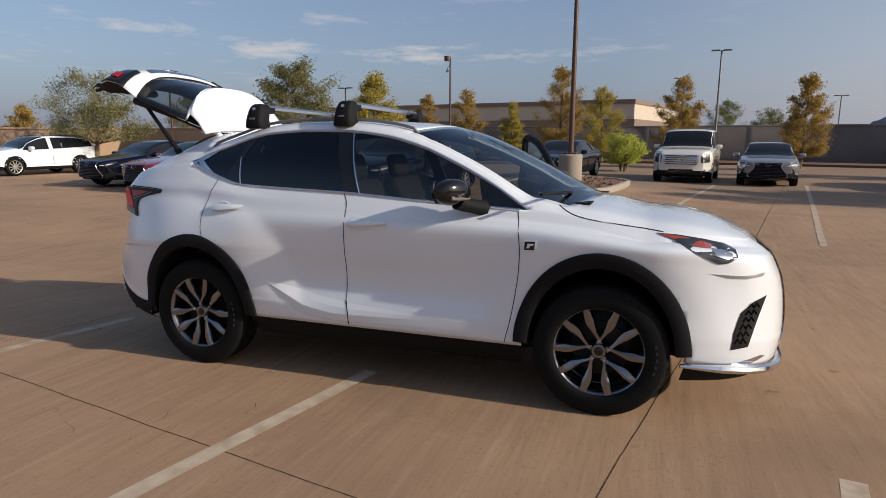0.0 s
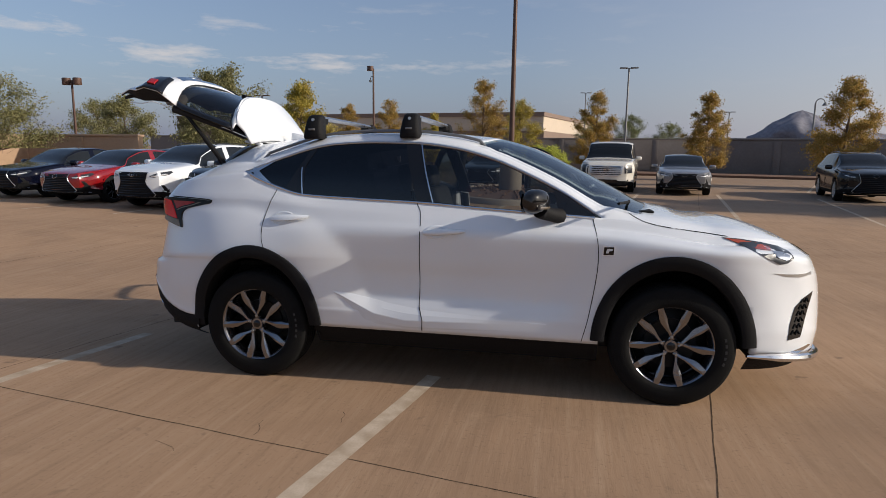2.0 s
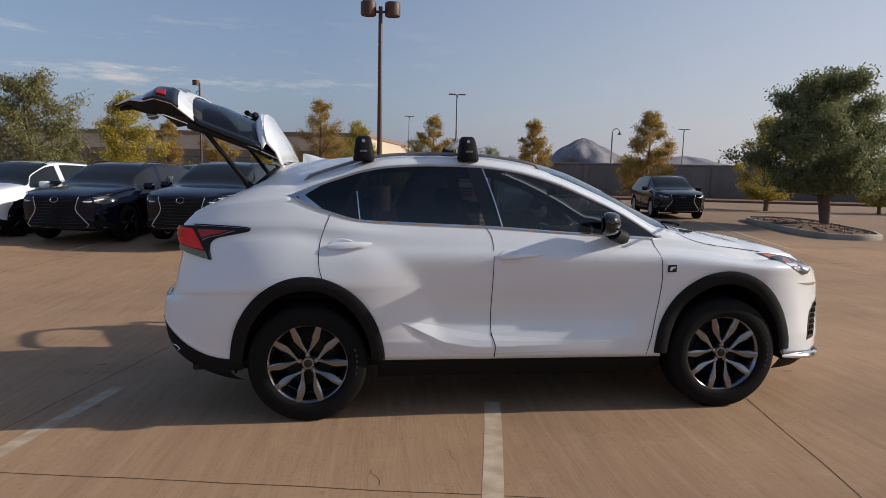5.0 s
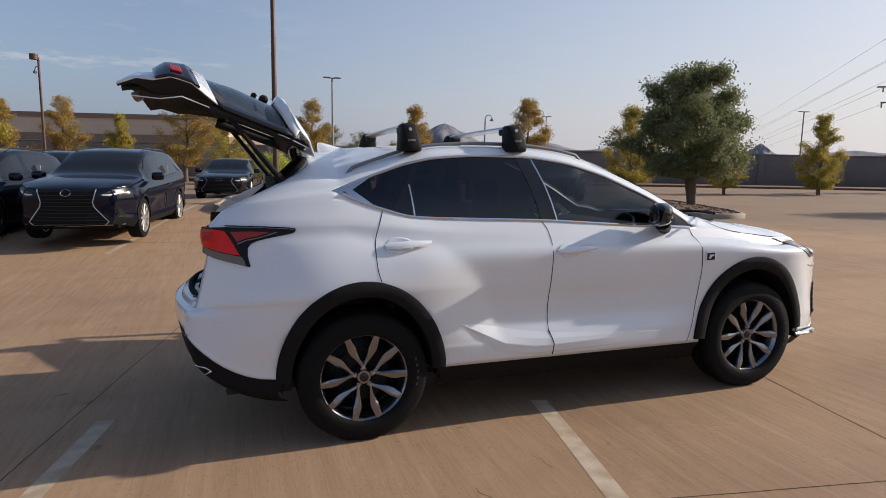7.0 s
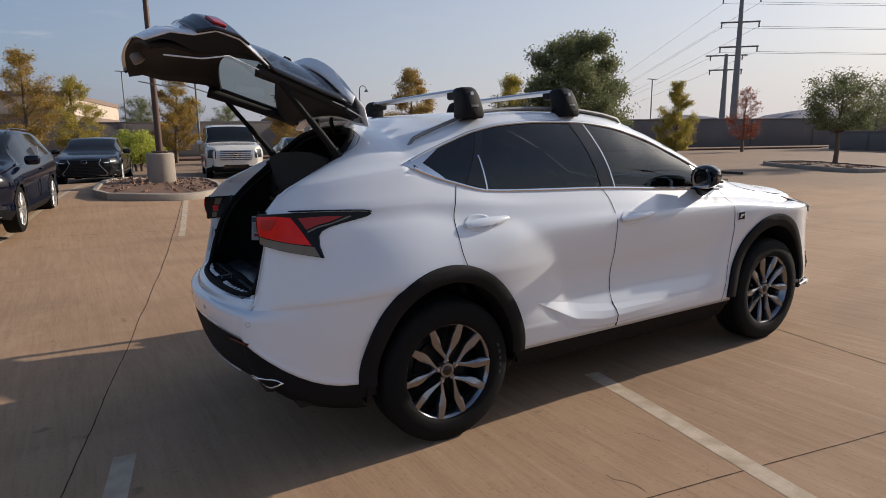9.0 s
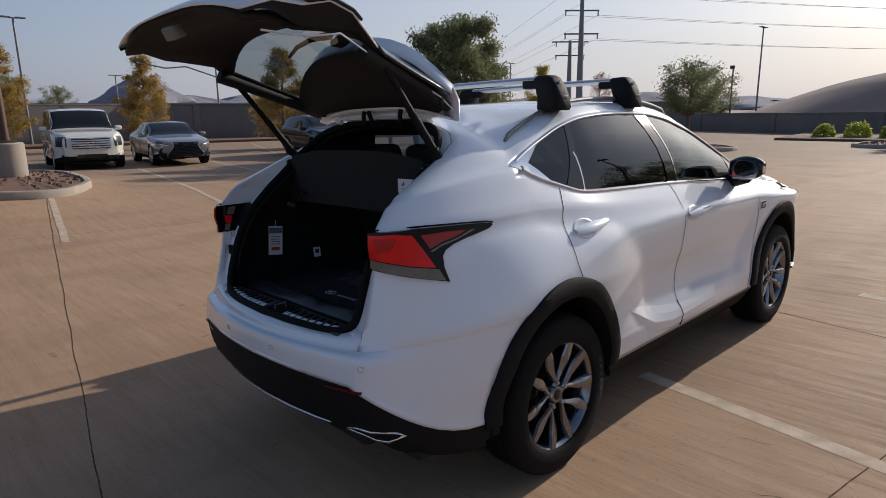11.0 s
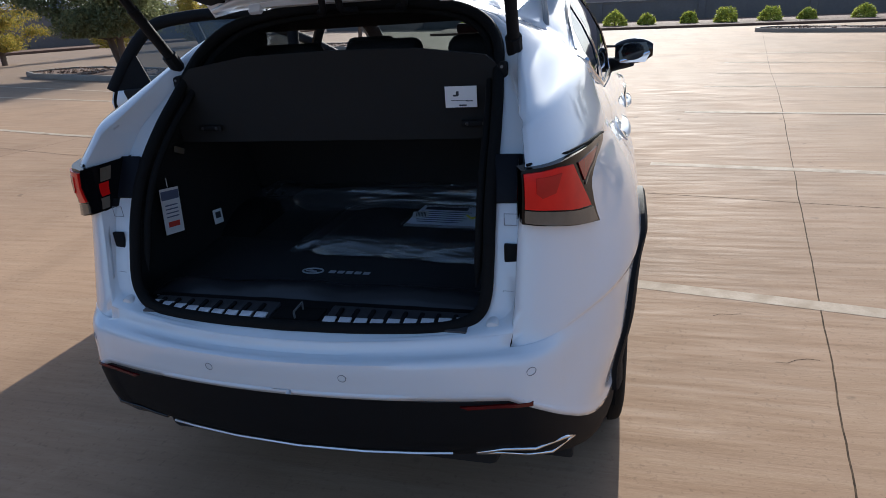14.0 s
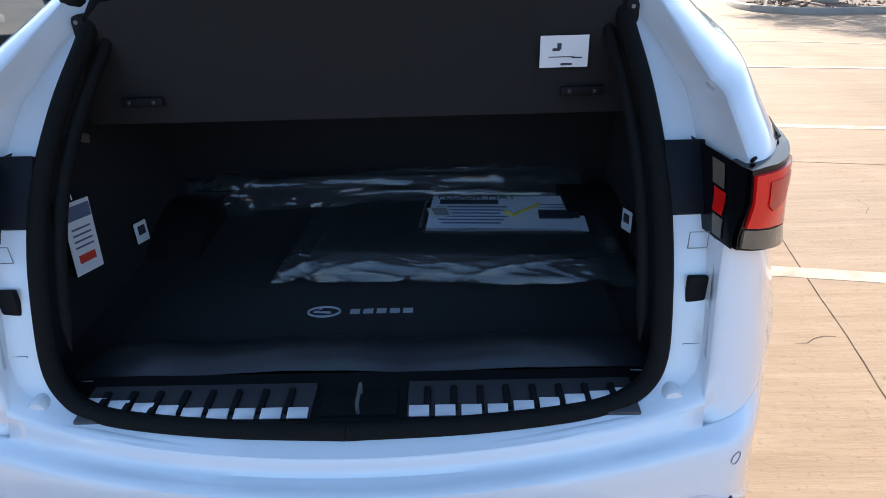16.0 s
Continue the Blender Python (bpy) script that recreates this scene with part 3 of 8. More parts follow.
def zone(i, j):
    """Which part a face of the shell belongs to."""
    a, b = STATIONS[i][j], STATIONS[i + 1][j + 1]
    c = (a + b) / 2
    if j < J_BELT and in_arch(c):
        return None
    if KINDS[i] == "mid" and J_BELT <= j < J_DLO and -1.43 < c.x < 0.905:
        return "quarter" if c.x < -1.055 else "rear" if c.x < -0.27 else "front"
    if KINDS[i] == "mid" and j >= J_EDGE and 0.10 < STATIONS[i][0].x < 1.07:
        return "screen"
    if j < 4 or (KINDS[i] == "rear" and j < 8):
        return "lower"
    return "body"


def shell_part(name, want, mat, label="", sides=(1, -1), parent=CAR, solid=0.0, extra=()):
    bm = bmesh.new()
    for s in sides:
        vs = [[None] * len(r) for r in STATIONS]
        for i in range(len(STATIONS) - 1):
            for j in range(len(STATIONS[0]) - 1):
                if zone(i, j) != want:
                    continue
                if s > 0 and want == "body" and j < J_DLO and (-1.2 < STATIONS[i][0].x < -0.24 or -0.16 < STATIONS[i][0].x < 0.84) and STATIONS[i][j].z > 0.40:
                    continue
                quad = []
                for a, b in ((i, j), (i + 1, j), (i + 1, j + 1), (i, j + 1)):
                    if vs[a][b] is None:
                        p = STATIONS[a][b]
                        vs[a][b] = bm.verts.new((p.x, p.y * s, p.z))
                    quad.append(vs[a][b])
                bm.faces.new(quad if s < 0 else quad[::-1])
    if want == "body":
        back = bmesh.new()
        grid_faces(back, [r[8:37] for r in tail_rows()])
        bmesh.ops.recalc_face_normals(back, faces=back.faces)
        if sum(f.normal.x for f in back.faces) > 0:
            bmesh.ops.reverse_faces(back, faces=back.faces)
        skin_mesh = bpy.data.meshes.new("tmp")
        back.to_mesh(skin_mesh)
        back.free()
        bm.from_mesh(skin_mesh)
        bpy.data.meshes.remove(skin_mesh)
    bmesh.ops.remove_doubles(bm, verts=bm.verts, dist=0.0008)
    ob = part(name, bm, mat, parent, label, 38, extra)
    if solid:
        md = ob.modifiers.new("thickness", "SOLIDIFY")
        md.thickness, md.offset, md.material_offset = solid, -1.0, 1
    return ob


def tail_rows():
    """The bumper between the rear corners, from the right corner to the left."""
    first = STATIONS[0]
    n = 14
    out = []
    for k in range(2 * n + 1):
        q = 1 - k / n
        rows = []
        for (z, w, f, c, mdl), p in zip(SIDE[:8], (first[4 * i] for i in range(8))):
            rows.append(Vector((mdl[0] + (p.x - mdl[0]) * q * q, p.y * q, mdl[1] + (p.z - mdl[1]) * q * q)))
        rows.append(rows[-1] + Vector((0.02, 0, 0.003)))
        rows.append(rows[-1] + Vector((0.012, 0, -0.02)))
        out.append(catmull(rows, 4))
    return out


def build_bumper():
    rows = tail_rows()
    for name, lo, hi, mat in (("rear_valance", 0, 8, BLACK_TRIM),):
        bm = bmesh.new()
        grid_faces(bm, [r[lo:hi + 1] for r in rows])
        bmesh.ops.recalc_face_normals(bm, faces=bm.faces)
        if sum(f.normal.x for f in bm.faces) > 0:
            bmesh.ops.reverse_faces(bm, faces=bm.faces)
        part(name, bm, mat, CAR, "", 50)


shell_part("body_shell", "body", PAINT, "glossy white painted body", solid=0.018, extra=(CABIN,))
shell_part("lower_cladding", "lower", BLACK_TRIM, "black plastic sill and lower bumper trim")
for nm, wnt, mt in (("quarter_window", "quarter", GLASS_DARK), ("rear_door_window", "rear", GLASS_DARK), ("front_door_window", "front", GLASS)):
    for sd in ((-1,), (1,)):
        if sd == (1,) and wnt != "quarter":
            continue
        shell_part(nm, wnt, mt, "dark tinted glass", sides=sd).visible_shadow = False
shell_part("windscreen", "screen", SCREEN, "clear windscreen").visible_shadow = False
build_bumper()


def full_tree():
    """The closed right side, for laying details onto it."""
    verts, faces = [], []
    for st in STATIONS:
        verts += [(p.x, -p.y, p.z) for p in st]
    n = len(STATIONS[0])
    for i in range(len(STATIONS) - 1):
        for j in range(n - 1):
            a = i * n + j
            faces.append((a, a + n, a + n + 1, a + 1))
    base = len(verts)
    rows = tail_rows()
    m = len(rows[0])
    for r in rows:
        verts += [tuple(p) for p in r]
    for i in range(len(rows) - 1):
        for j in range(m - 1):
            a = base + i * m + j
            faces.append((a, a + m, a + m + 1, a + 1))
    return BVHTree.FromPolygons(verts, faces)


TREE = full_tree()


def on_side(x, z, lift=0.0):
    hit = TREE.ray_cast(Vector((x, -2.5, z)), Vector((0, 1, 0)))
    y = hit[0].y if hit[0] is not None and hit[0].y < 0 else -0.6
    return Vector((x, y - lift, z))


def on_rear(y, z, lift=0.0):
    hit = TREE.ray_cast(Vector((-4, -abs(y), z)), Vector((1, 0, 0)))
    x = hit[0].x if hit[0] is not None else -2.2
    return Vector((x - lift, y, z))


def skin(poly, lift, deep, side=-1, rear=False, cell=0.05):
    """A panel cut to an outline and laid onto the body: side outlines are (x, z), rear outlines (y, z)."""
    bm = bmesh.new()
    bm.faces.new([bm.verts.new((a, 0, b)) for a, b in poly])
    lo = [min(p[i] for p in poly) for i in (0, 1)]
    hi = [max(p[i] for p in poly) for i in (0, 1)]
    for ax, no in ((0, (1, 0, 0)), (1, (0, 0, 1))):
        c = lo[ax] + cell
        while c < hi[ax]:
            at = (c, 0, 0) if ax == 0 else (0, 0, c)
            bmesh.ops.bisect_plane(bm, geom=bm.verts[:] + bm.edges[:] + bm.faces[:], plane_co=at, plane_no=no)
            c += cell
    r = bmesh.ops.extrude_face_region(bm, geom=bm.faces[:])
    back = {v for v in r["geom"] if isinstance(v, bmesh.types.BMVert)}
    for v in bm.verts:
        a, b = v.co.x, v.co.z
        if rear:
            v.co = on_rear(a, b, lift if v not in back else -deep)
        else:
            p = on_side(a, b, lift if v not in back else -deep)
            v.co = (p.x, -p.y * side, p.z)
    bmesh.ops.recalc_face_normals(bm, faces=bm.faces)
    return bm


def seam(points, width=0.0045, lift=0.0015, side=-1):
    """A thin dark gap along (x, z) points on the side."""
    pts = catmull([Vector((x, 0, z)) for x, z in points], 6)
    bm = bmesh.new()
    rows = []
    for i, p in enumerate(pts):
        d = (pts[min(i + 1, len(pts) - 1)] - pts[max(i - 1, 0)]).normalized()
        nrm = Vector((-d.z, 0, d.x)) * width / 2
        row = []
        for s in (-1, 1):
            q = p + nrm * s
            h = on_side(q.x, q.z, lift)
            row.append(Vector((h.x, -h.y * side, h.z)))
        rows.append(row)
    grid_faces(bm, rows)
    return bm


# ---- surroundings ----
def prism(poly, z0, z1):
    bm = slab(poly, z1 - z0, Matrix.Translation((0, 0, z0)))
    return bm


def build_wall(points, h, thick, mat, name, label, cap=True):
    """A block wall along points, with piers and a cap."""
    w = tagged(new(name), label, "wall", kind="structure")
    for i in range(len(points) - 1):
        a, b = Vector((*points[i], 0)), Vector((*points[i + 1], 0))
        d = b - a
        m = Matrix.Translation((a + b) / 2) @ Matrix.Rotation(math.atan2(d.y, d.x), 4, "Z")
        part("wall_run", box(d.length, thick, h, m @ Matrix.Translation((0, 0, h / 2)), 0.01), mat, w, smooth=30)
        if cap:
            part("wall_cap", box(d.length + 0.1, thick + 0.1, 0.1, m @ Matrix.Translation((0, 0, h + 0.05)), 0.015), mat, w, smooth=30)
        n = max(1, int(d.length / 6))
        for k in range(n):
            p = a.lerp(b, (k + 0.5) / n)
            part("pier", box(0.42, thick + 0.16, h - 0.02, Matrix.Translation((p.x, p.y, h / 2)) @ Matrix.Rotation(math.atan2(d.y, d.x), 4, "Z"), 0.01), mat, w, smooth=30)
    return w


build_wall([(-36, 45), (10, 41.5), (27, 36), (62, 24)], 2.35, 0.22, WALL, "wall_boundary", "long grey brown block boundary wall")
build_wall([(-30.5, 15.0), (-24.5, 20.6), (-17.5, 19.3)], 1.9, 0.25, TAN, "wall_enclosure", "tan stucco enclosure wall beside the parked cars")


def build_warehouse():
    b = thing("warehouse", Matrix(), "large cream and brown warehouse behind the wall", "building")
    poly = [(-70, 99), (-3, 87), (5, 122), (-64, 134)]
    part("wall", prism(poly, 0, 6.4), CREAM, b, "cream painted concrete", 30)
    grow = [(-70.1, 98.9), (-2.9, 86.85), (5.15, 122.1), (-64, 134.2)]
    part("brown_band", prism(grow, 3.1, 4.3), BROWN, b, "brown painted band", 30)
    part("parapet", prism([(x * 1.002, y * 0.999) for x, y in grow], 6.4, 7.0), BROWN, b, "", 30)
    part("base_band", prism(grow, 0, 1.2), BROWN, b, "", 30)


def build_berm():
    """A bare earth bank behind a low wall."""
    bm = bmesh.new()
    rows = []
    for i in range(61):
        y = 26.0 - 90.0 * i / 60
        h = 4.9 * smoothstep(27.0, 2.0, y) ** 0.8
        row = []
        for k, u in enumerate((0.0, 0.25, 0.5, 0.75, 1.0, 1.5, 2.4)):
            up = h * min(1.0, u) ** 0.8
            row.append(Vector((42.0 + 9.0 * u + 0.25 * max(0.0, y), y, up + 0.25 * noise.noise(Vector((u * 2, y * 0.2, 0))) * min(1, u) - 0.02)))
        rows.append(row)
    grid_faces(bm, rows)
    for f in bm.faces:
        f.normal_update()
        if f.normal.z < 0:
            f.normal_flip()
    tagged(part("earth_bank", bm, EARTH, smooth=60), "bare brown earth bank beyond the shrubs", "bank", kind="structure")


EARTH = material("bare_earth", (0.29, 0.205, 0.175), 0.95, vary=0.5, scale=0.3, fine=0.3, bump=0.5, bump_scale=4)
build_wall([(46.5, 22.0), (41.2, 9.5), (40.0, -60.0)], 1.25, 0.22, WALL, "wall_low", "low grey block wall below an earth bank")
build_warehouse()
build_berm()
far_sheds = thing("far_shed", Matrix(), "low pale sheds far beyond the wall", "building")
part("wall", prism([(12, 150), (150, 120), (152, 130), (14, 160)], 0, 4.3), CREAM, far_sheds, "", 30)
part("roof", prism([(11.5, 149.5), (150.5, 119.5), (152.5, 130.5), (13.5, 160.5)], 4.3, 4.7), STEEL, far_sheds, "", 30)


def build_mountain(name, cx, cy, r, h, seed, label):
    bm = bmesh.new()
    rows = []
    n, m = 44, 16
    for j in range(m + 1):
        q = j / m
        row = []
        for k in range(n + 1):
            a = 2 * math.pi * k / n
            rr = r * (1 - q) * (1 + 0.45 * noise.noise(Vector((math.cos(a) * 1.6 + seed, math.sin(a) * 1.6, q * 2.5))) + 0.16 * noise.noise(Vector((math.cos(a) * 5 + seed, math.sin(a) * 5, q * 7))))
            z = h * (1 - (1 - q) ** 1.15) * (1 + 0.35 * noise.noise(Vector((math.cos(a) * 3, math.sin(a) * 3 + seed, q * 4))) * (1 - q))
            row.append(Vector((cx + rr * math.cos(a), cy + rr * math.sin(a), z)))
        row[-1] = row[0].copy()
        rows.append(row)
    grid_faces(bm, rows)
    bmesh.ops.remove_doubles(bm, verts=bm.verts, dist=0.5)
    bmesh.ops.recalc_face_normals(bm, faces=bm.faces)
    return tagged(part(name, bm, HAZY_ROCK, smooth=60), label, "mountain", kind="structure")


build_mountain("mountain_hill", 1284, 1262, 66, 60, 5.0, "hazy bare desert hill")
build_mountain("mountain_peak", 500, 1500, 150, 95, 1.0, "hazy bare desert mountain")
for i, (ang, dist, r, h) in enumerate(((22, 1900, 260, 62), (27, 2100, 300, 70), (33, 2000, 260, 48), (42, 2200, 320, 62), (52, 2100, 300, 50), (62, 2300, 360, 66), (70, 2300, 320, 46), (10, 2400, 260, 44), (80, 2300, 300, 40))):
    build_mountain("mountain_ridge", dist * math.sin(radians(ang)), dist * math.cos(radians(ang)), r, h, i * 3.7, "low hazy desert ridge")


# ---- islands ----
def build_island(name, poly, label):
    """A kerbed bed of gravel."""
    base = ground_z(*poly[0])
    isl = tagged(new(name), label, "island", kind="structure")
    inner = []
    c = Vector((sum(p[0] for p in poly) / len(poly), sum(p[1] for p in poly) / len(poly)))
    pts = [Vector(p) for p in poly]
    ring = []
    n = len(pts)
    for i in range(n):
        for q in (0.12, 0.5, 0.88):
            ring.append(pts[i].lerp(pts[(i + 1) % n], q))
    smooth = []
    for i in range(len(ring)):
        smooth.append((ring[i - 1] + ring[i] * 2 + ring[(i + 1) % len(ring)]) / 4)
    z = lambda p: ground_z(p.x, p.y)
    rows = []
    for off, up in ((0.0, -0.02), (0.0, 0.13), (0.02, 0.15), (0.15, 0.15), (0.155, 0.08)):
        row = []
        for p in smooth:
            d = (c - p).normalized()
            q = p + d * off
            row.append(Vector((q.x, q.y, z(p) + up)))
        row.append(row[0].copy())
        rows.append(row)
    bm = bmesh.new()
    grid_faces(bm, rows)
    bmesh.ops.recalc_face_normals(bm, faces=bm.faces)
    part("kerb", bm, KERB, isl, "pale concrete kerb", 50)
    bm = bmesh.new()
    rim = [bm.verts.new((p.x + (c - p).normalized().x * 0.15, p.y + (c - p).normalized().y * 0.15, z(p) + 0.10)) for p in smooth]
    mid = bm.verts.new((c.x, c.y, ground_z(c.x, c.y) + 0.16))
    for i in range(len(rim)):
        bm.faces.new((rim[i], rim[(i + 1) % len(rim)], mid))
    bmesh.ops.recalc_face_normals(bm, faces=bm.faces)
    part("gravel_bed", bm, GRAVEL, isl, "brown gravel", 0)
    # loose stones
    rnd = random.Random(len(poly) * 7 + int(poly[0][0] * 10))
    vs, fs = [], []
    for _ in range(420):
        i = rnd.randrange(len(smooth))
        p = c.lerp(smooth[i], math.sqrt(rnd.random()) * 0.88)
        s = rnd.uniform(0.02, 0.06)
        zz = ground_z(p.x, p.y) + 0.13
        k = len(vs)
        a = rnd.random() * 6
        vs += [(p.x + s * math.cos(a), p.y + s * math.sin(a), zz), (p.x + s * math.cos(a + 2.1), p.y + s * math.sin(a + 2.1), zz), (p.x + s * math.cos(a + 4.2), p.y + s * math.sin(a + 4.2), zz), (p.x, p.y, zz + s)]
        fs += [(k, k + 1, k + 3), (k + 1, k + 2, k + 3), (k + 2, k, k + 3)]
    me = bpy.data.meshes.new("stones")
    me.from_pydata(vs, [], fs)
    me.materials.append(GRAVEL)
    st = new("stones", me)
    st.parent = isl
    tagged(st, kind="stuff")


build_island("island_1", [(-2.7, 11.2), (-0.6, 10.6), (0.4, 12.4), (0.7, 16.6), (-1.0, 17.4), (-2.2, 15.0)], "kerbed gravel island round a lamp base")
build_island("island_2", [(10.4, 10.3), (12.6, 10.0), (15.0, 17.0), (12.6, 17.8)], "kerbed gravel island with a dark tree")
build_island("island_3", [(20.0, 7.6), (22.4, 6.9), (25.6, 12.2), (23.2, 13.4)], "kerbed gravel island with an olive tree")
build_island("island_4", [(26.0, 4.6), (26.0, 0.6), (30.0, 0.2), (30.2, 4.4)], "kerbed gravel island with a round green tree")
build_island("island_5", [(25.5, -6.2), (22.2, -11.4), (23.6, -12.4), (27.6, -7.4)], "narrow kerbed island in the car park")
build_island("island_6", [(13.8, -7.6), (12.4, -8.6), (13.4, -13.2), (17.6, -12.6), (17.4, -8.4)], "kerbed gravel island with a tree")


def build_far_beds():
    ring = [(-30, 44.2), (10, 40.7), (27, 35.2), (60, 23.6), (58, 20.6), (26, 31.6), (9, 36.6), (-30, 40.4)]
    bm = slab(ring, 0.14, Matrix.Translation((0, 0, 0.0)), 0.02)
    tagged(part("planting_bed", bm, GRAVEL, smooth=30), "brown gravel bed along the boundary wall", "bed", kind="structure")
    bm = slab([(40.7, 10), (39.2, -60), (31.0, -60), (31.6, 9)], 0.12, Matrix(), 0.02)
    tagged(part("shrub_bed", bm, GRAVEL, smooth=30), "gravel bed along the long building", "bed", kind="structure")


build_far_beds()


# ---- lamps and pylon ----
def build_lamp(name, x, y, h, style, mat, label, base=0.0):
    z0 = ground_z(x, y)
    lamp = thing(name, Matrix.Translation((x, y, z0)), label, "lamp post")
    if base:
        part("concrete_base", lathe([(0.30, -0.03), (0.33, 0), (0.33, base - 0.03), (0.30, base), (0.05, base)], 28, "Z"), KERB, lamp, "pale concrete cylinder")
        part("base_plate", box(0.34, 0.34, 0.05, Matrix.Translation((0, 0, base + 0.025)), 0.01), mat, lamp)
    part("pole", tube([(0, 0, base), (0, 0, base + 0.4), (0, 0, h * 0.6), (0, 0, h)], [0.085, 0.08, 0.065, 0.055], 12), mat, lamp)
    if style == "drums":
        for s in (-1, 1):
            part("arm", tube([(0, 0, h - 0.15), (0.28 * s, 0, h - 0.12)], 0.035, 8), mat, lamp)
            part("lamp_head", lathe([(0.02, -0.17), (0.21, -0.17), (0.22, -0.13), (0.22, 0.17), (0.19, 0.20), (0.02, 0.20)], 28, "Z"), mat, lamp, "brown drum lamp head").location = (0.34 * s, 0.0, h - 0.08)
    elif style == "drum":
        part("arm", tube([(0, 0, h - 0.1), (-0.25, 0, h - 0.1)], 0.035, 8), mat, lamp)
        part("lamp_head", lathe([(0.02, -0.14), (0.2, -0.14), (0.2, 0.14), (0.02, 0.16)], 24, "Z"), mat, lamp).location = (-0.2, 0, h)
        part("camera_dome", lathe([(0.02, -0.1), (0.08, -0.06), (0.09, 0.02), (0.02, 0.06)], 16, "Z"), STEEL, lamp).location = (-0.2, 0, h - 0.75)
        part("camera_arm", tube([(0, 0, h - 0.5), (-0.15, 0, h - 0.5), (-0.2, 0, h - 0.68)], 0.02, 6), mat, lamp)
    elif style == "flat":
        for s in (-1, 1):
            part("lamp_head", box(0.5, 0.32, 0.07, Matrix.Translation((0.36 * s, 0, h + 0.03)), 0.02), mat, lamp, "flat lamp head")
        part("arm", tube([(-0.2, 0, h), (0.2, 0, h)], 0.03, 8), mat, lamp)
    else:
        arc = [(0.3 - 0.3 * math.cos(a), 0, h + 0.3 * math.sin(a)) for a in (0, 0.5, 1, 1.5, 2, 2.5, 3)]
        part("hook_arm", tube(arc, 0.035, 8), mat, lamp)
        part("lamp_head", lathe([(0.03, 0.1), (0.08, 0.05), (0.2, -0.12), (0.02, -0.13)], 20, "Z"), mat, lamp).location = (0.6, 0, h - 0.05)
    return lamp


build_lamp("lamp_post", -0.95, 13.6, 5.9, "drums", STEEL_BROWN, "tall brown lamp post with two drum heads on a concrete base", 0.85)
build_lamp("lamp_post", -11.6, 33.8, 6.5, "drum", STEEL_BROWN, "brown lamp post with one drum head and a dome camera")
build_lamp("lamp_post", -26.0, 25.2, 5.0, "drums", STEEL_BROWN, "brown lamp post with two drum heads behind the tan wall")
build_lamp("lamp_post", -22.6, 40.2, 5.4, "flat", STEEL_BROWN, "brown lamp post with twin flat heads")
for lx, ly, lh in ((4.5, 40.2, 7.1), (2.4, 70, 8.1), (33, 62.5, 6.9), (50.2, 42.4, 6.8), (16.7, 64.2, 5.6), (53, 17.6, 8.2)):
    build_lamp("lamp_post", lx, ly, lh, "flat", STEEL, "slim dark lamp post with twin flat heads")
build_lamp("hook_lamp", 17.4, 43.4, 5.0, "hook", STEEL, "dark lamp post with a hooked arm")
build_lamp("hook_lamp", 52.3, 19.5, 5.1, "drum", STEEL_BROWN, "brown lamp post with a single head")
build_lamp("lamp_post", 14.6, -10.2, 7.0, "drums", STEEL_BROWN, "tall brown lamp post with two drum heads on a concrete base", 0.85)


def build_pylon(x, y, h, label, arms=3):
    py = thing("power_pole", Matrix.Translation((x, y, 0)), label, "power pole")
    part("mast", tube([(0, 0, 0), (0, 0, h * 0.5), (0, 0, h)], [0.75, 0.55, 0.35], 12), STEEL, py)
    d = Vector((0.75, -0.66, 0))
    for k in range(arms):
        z = h - 0.3 - k * h * 0.17
        part("crossarm", tube([tuple(-d * (3.4 if k else 4.2) + Vector((0, 0, z))), tuple(d * (3.4 if k else 4.2) + Vector((0, 0, z)))], 0.16, 6), STEEL, py)
        for s in (-1, 1):
            part("insulator", tube([tuple(d * 3.2 * s + Vector((0, 0, z))), tuple(d * 3.2 * s + Vector((0, 0, z - 1.0)))], 0.14, 6), STEEL, py)


build_pylon(104.6, 69.8, 25.5, "tall steel power pole with three crossarms")
build_pylon(120, 83, 17.5, "distant steel power pole with crossarms", 2)


def build_wires():
    w = thing("power_line", Matrix(), "thin black power lines strung across the sky", "cable")
    for z in (24.2, 20.0, 15.6):
        for o in (-1, 1):
            for ex, ey, ez in ((330, -60, 34), (430, 520, 12)):
                a = Vector((104.6 + o * 2.4, 69.8 - o * 2.1, z))
                b = Vector((ex + o * 3, ey, z + ez - 24))
                pts = [tuple(a.lerp(b, k / 14) - Vector((0, 0, 5.0 * math.sin(math.pi * k / 14)))) for k in range(15)]
                part("wire", tube(pts, 0.028, 4), STEEL, w, smooth=0)


build_wires()


# ---- trees ----
def crown_width(shape, f):
    """Half-width of a crown, as a share of its widest, at a height from 0 (lowest leaves) to 1 (top)."""
    if shape == "cone":
        return (0.62 + 0.38 * smoothstep(0.0, 0.2, f)) * max(0.0, 1 - (max(0.0, f - 0.2) / 0.86) ** 1.7)
    if shape == "spread":
        return max(0.0, math.sin(math.pi * (0.16 + 0.80 * f ** 0.85))) ** 0.7
    return max(0.0, math.sin(math.pi * (0.14 + 0.83 * f ** 0.9))) ** 0.8


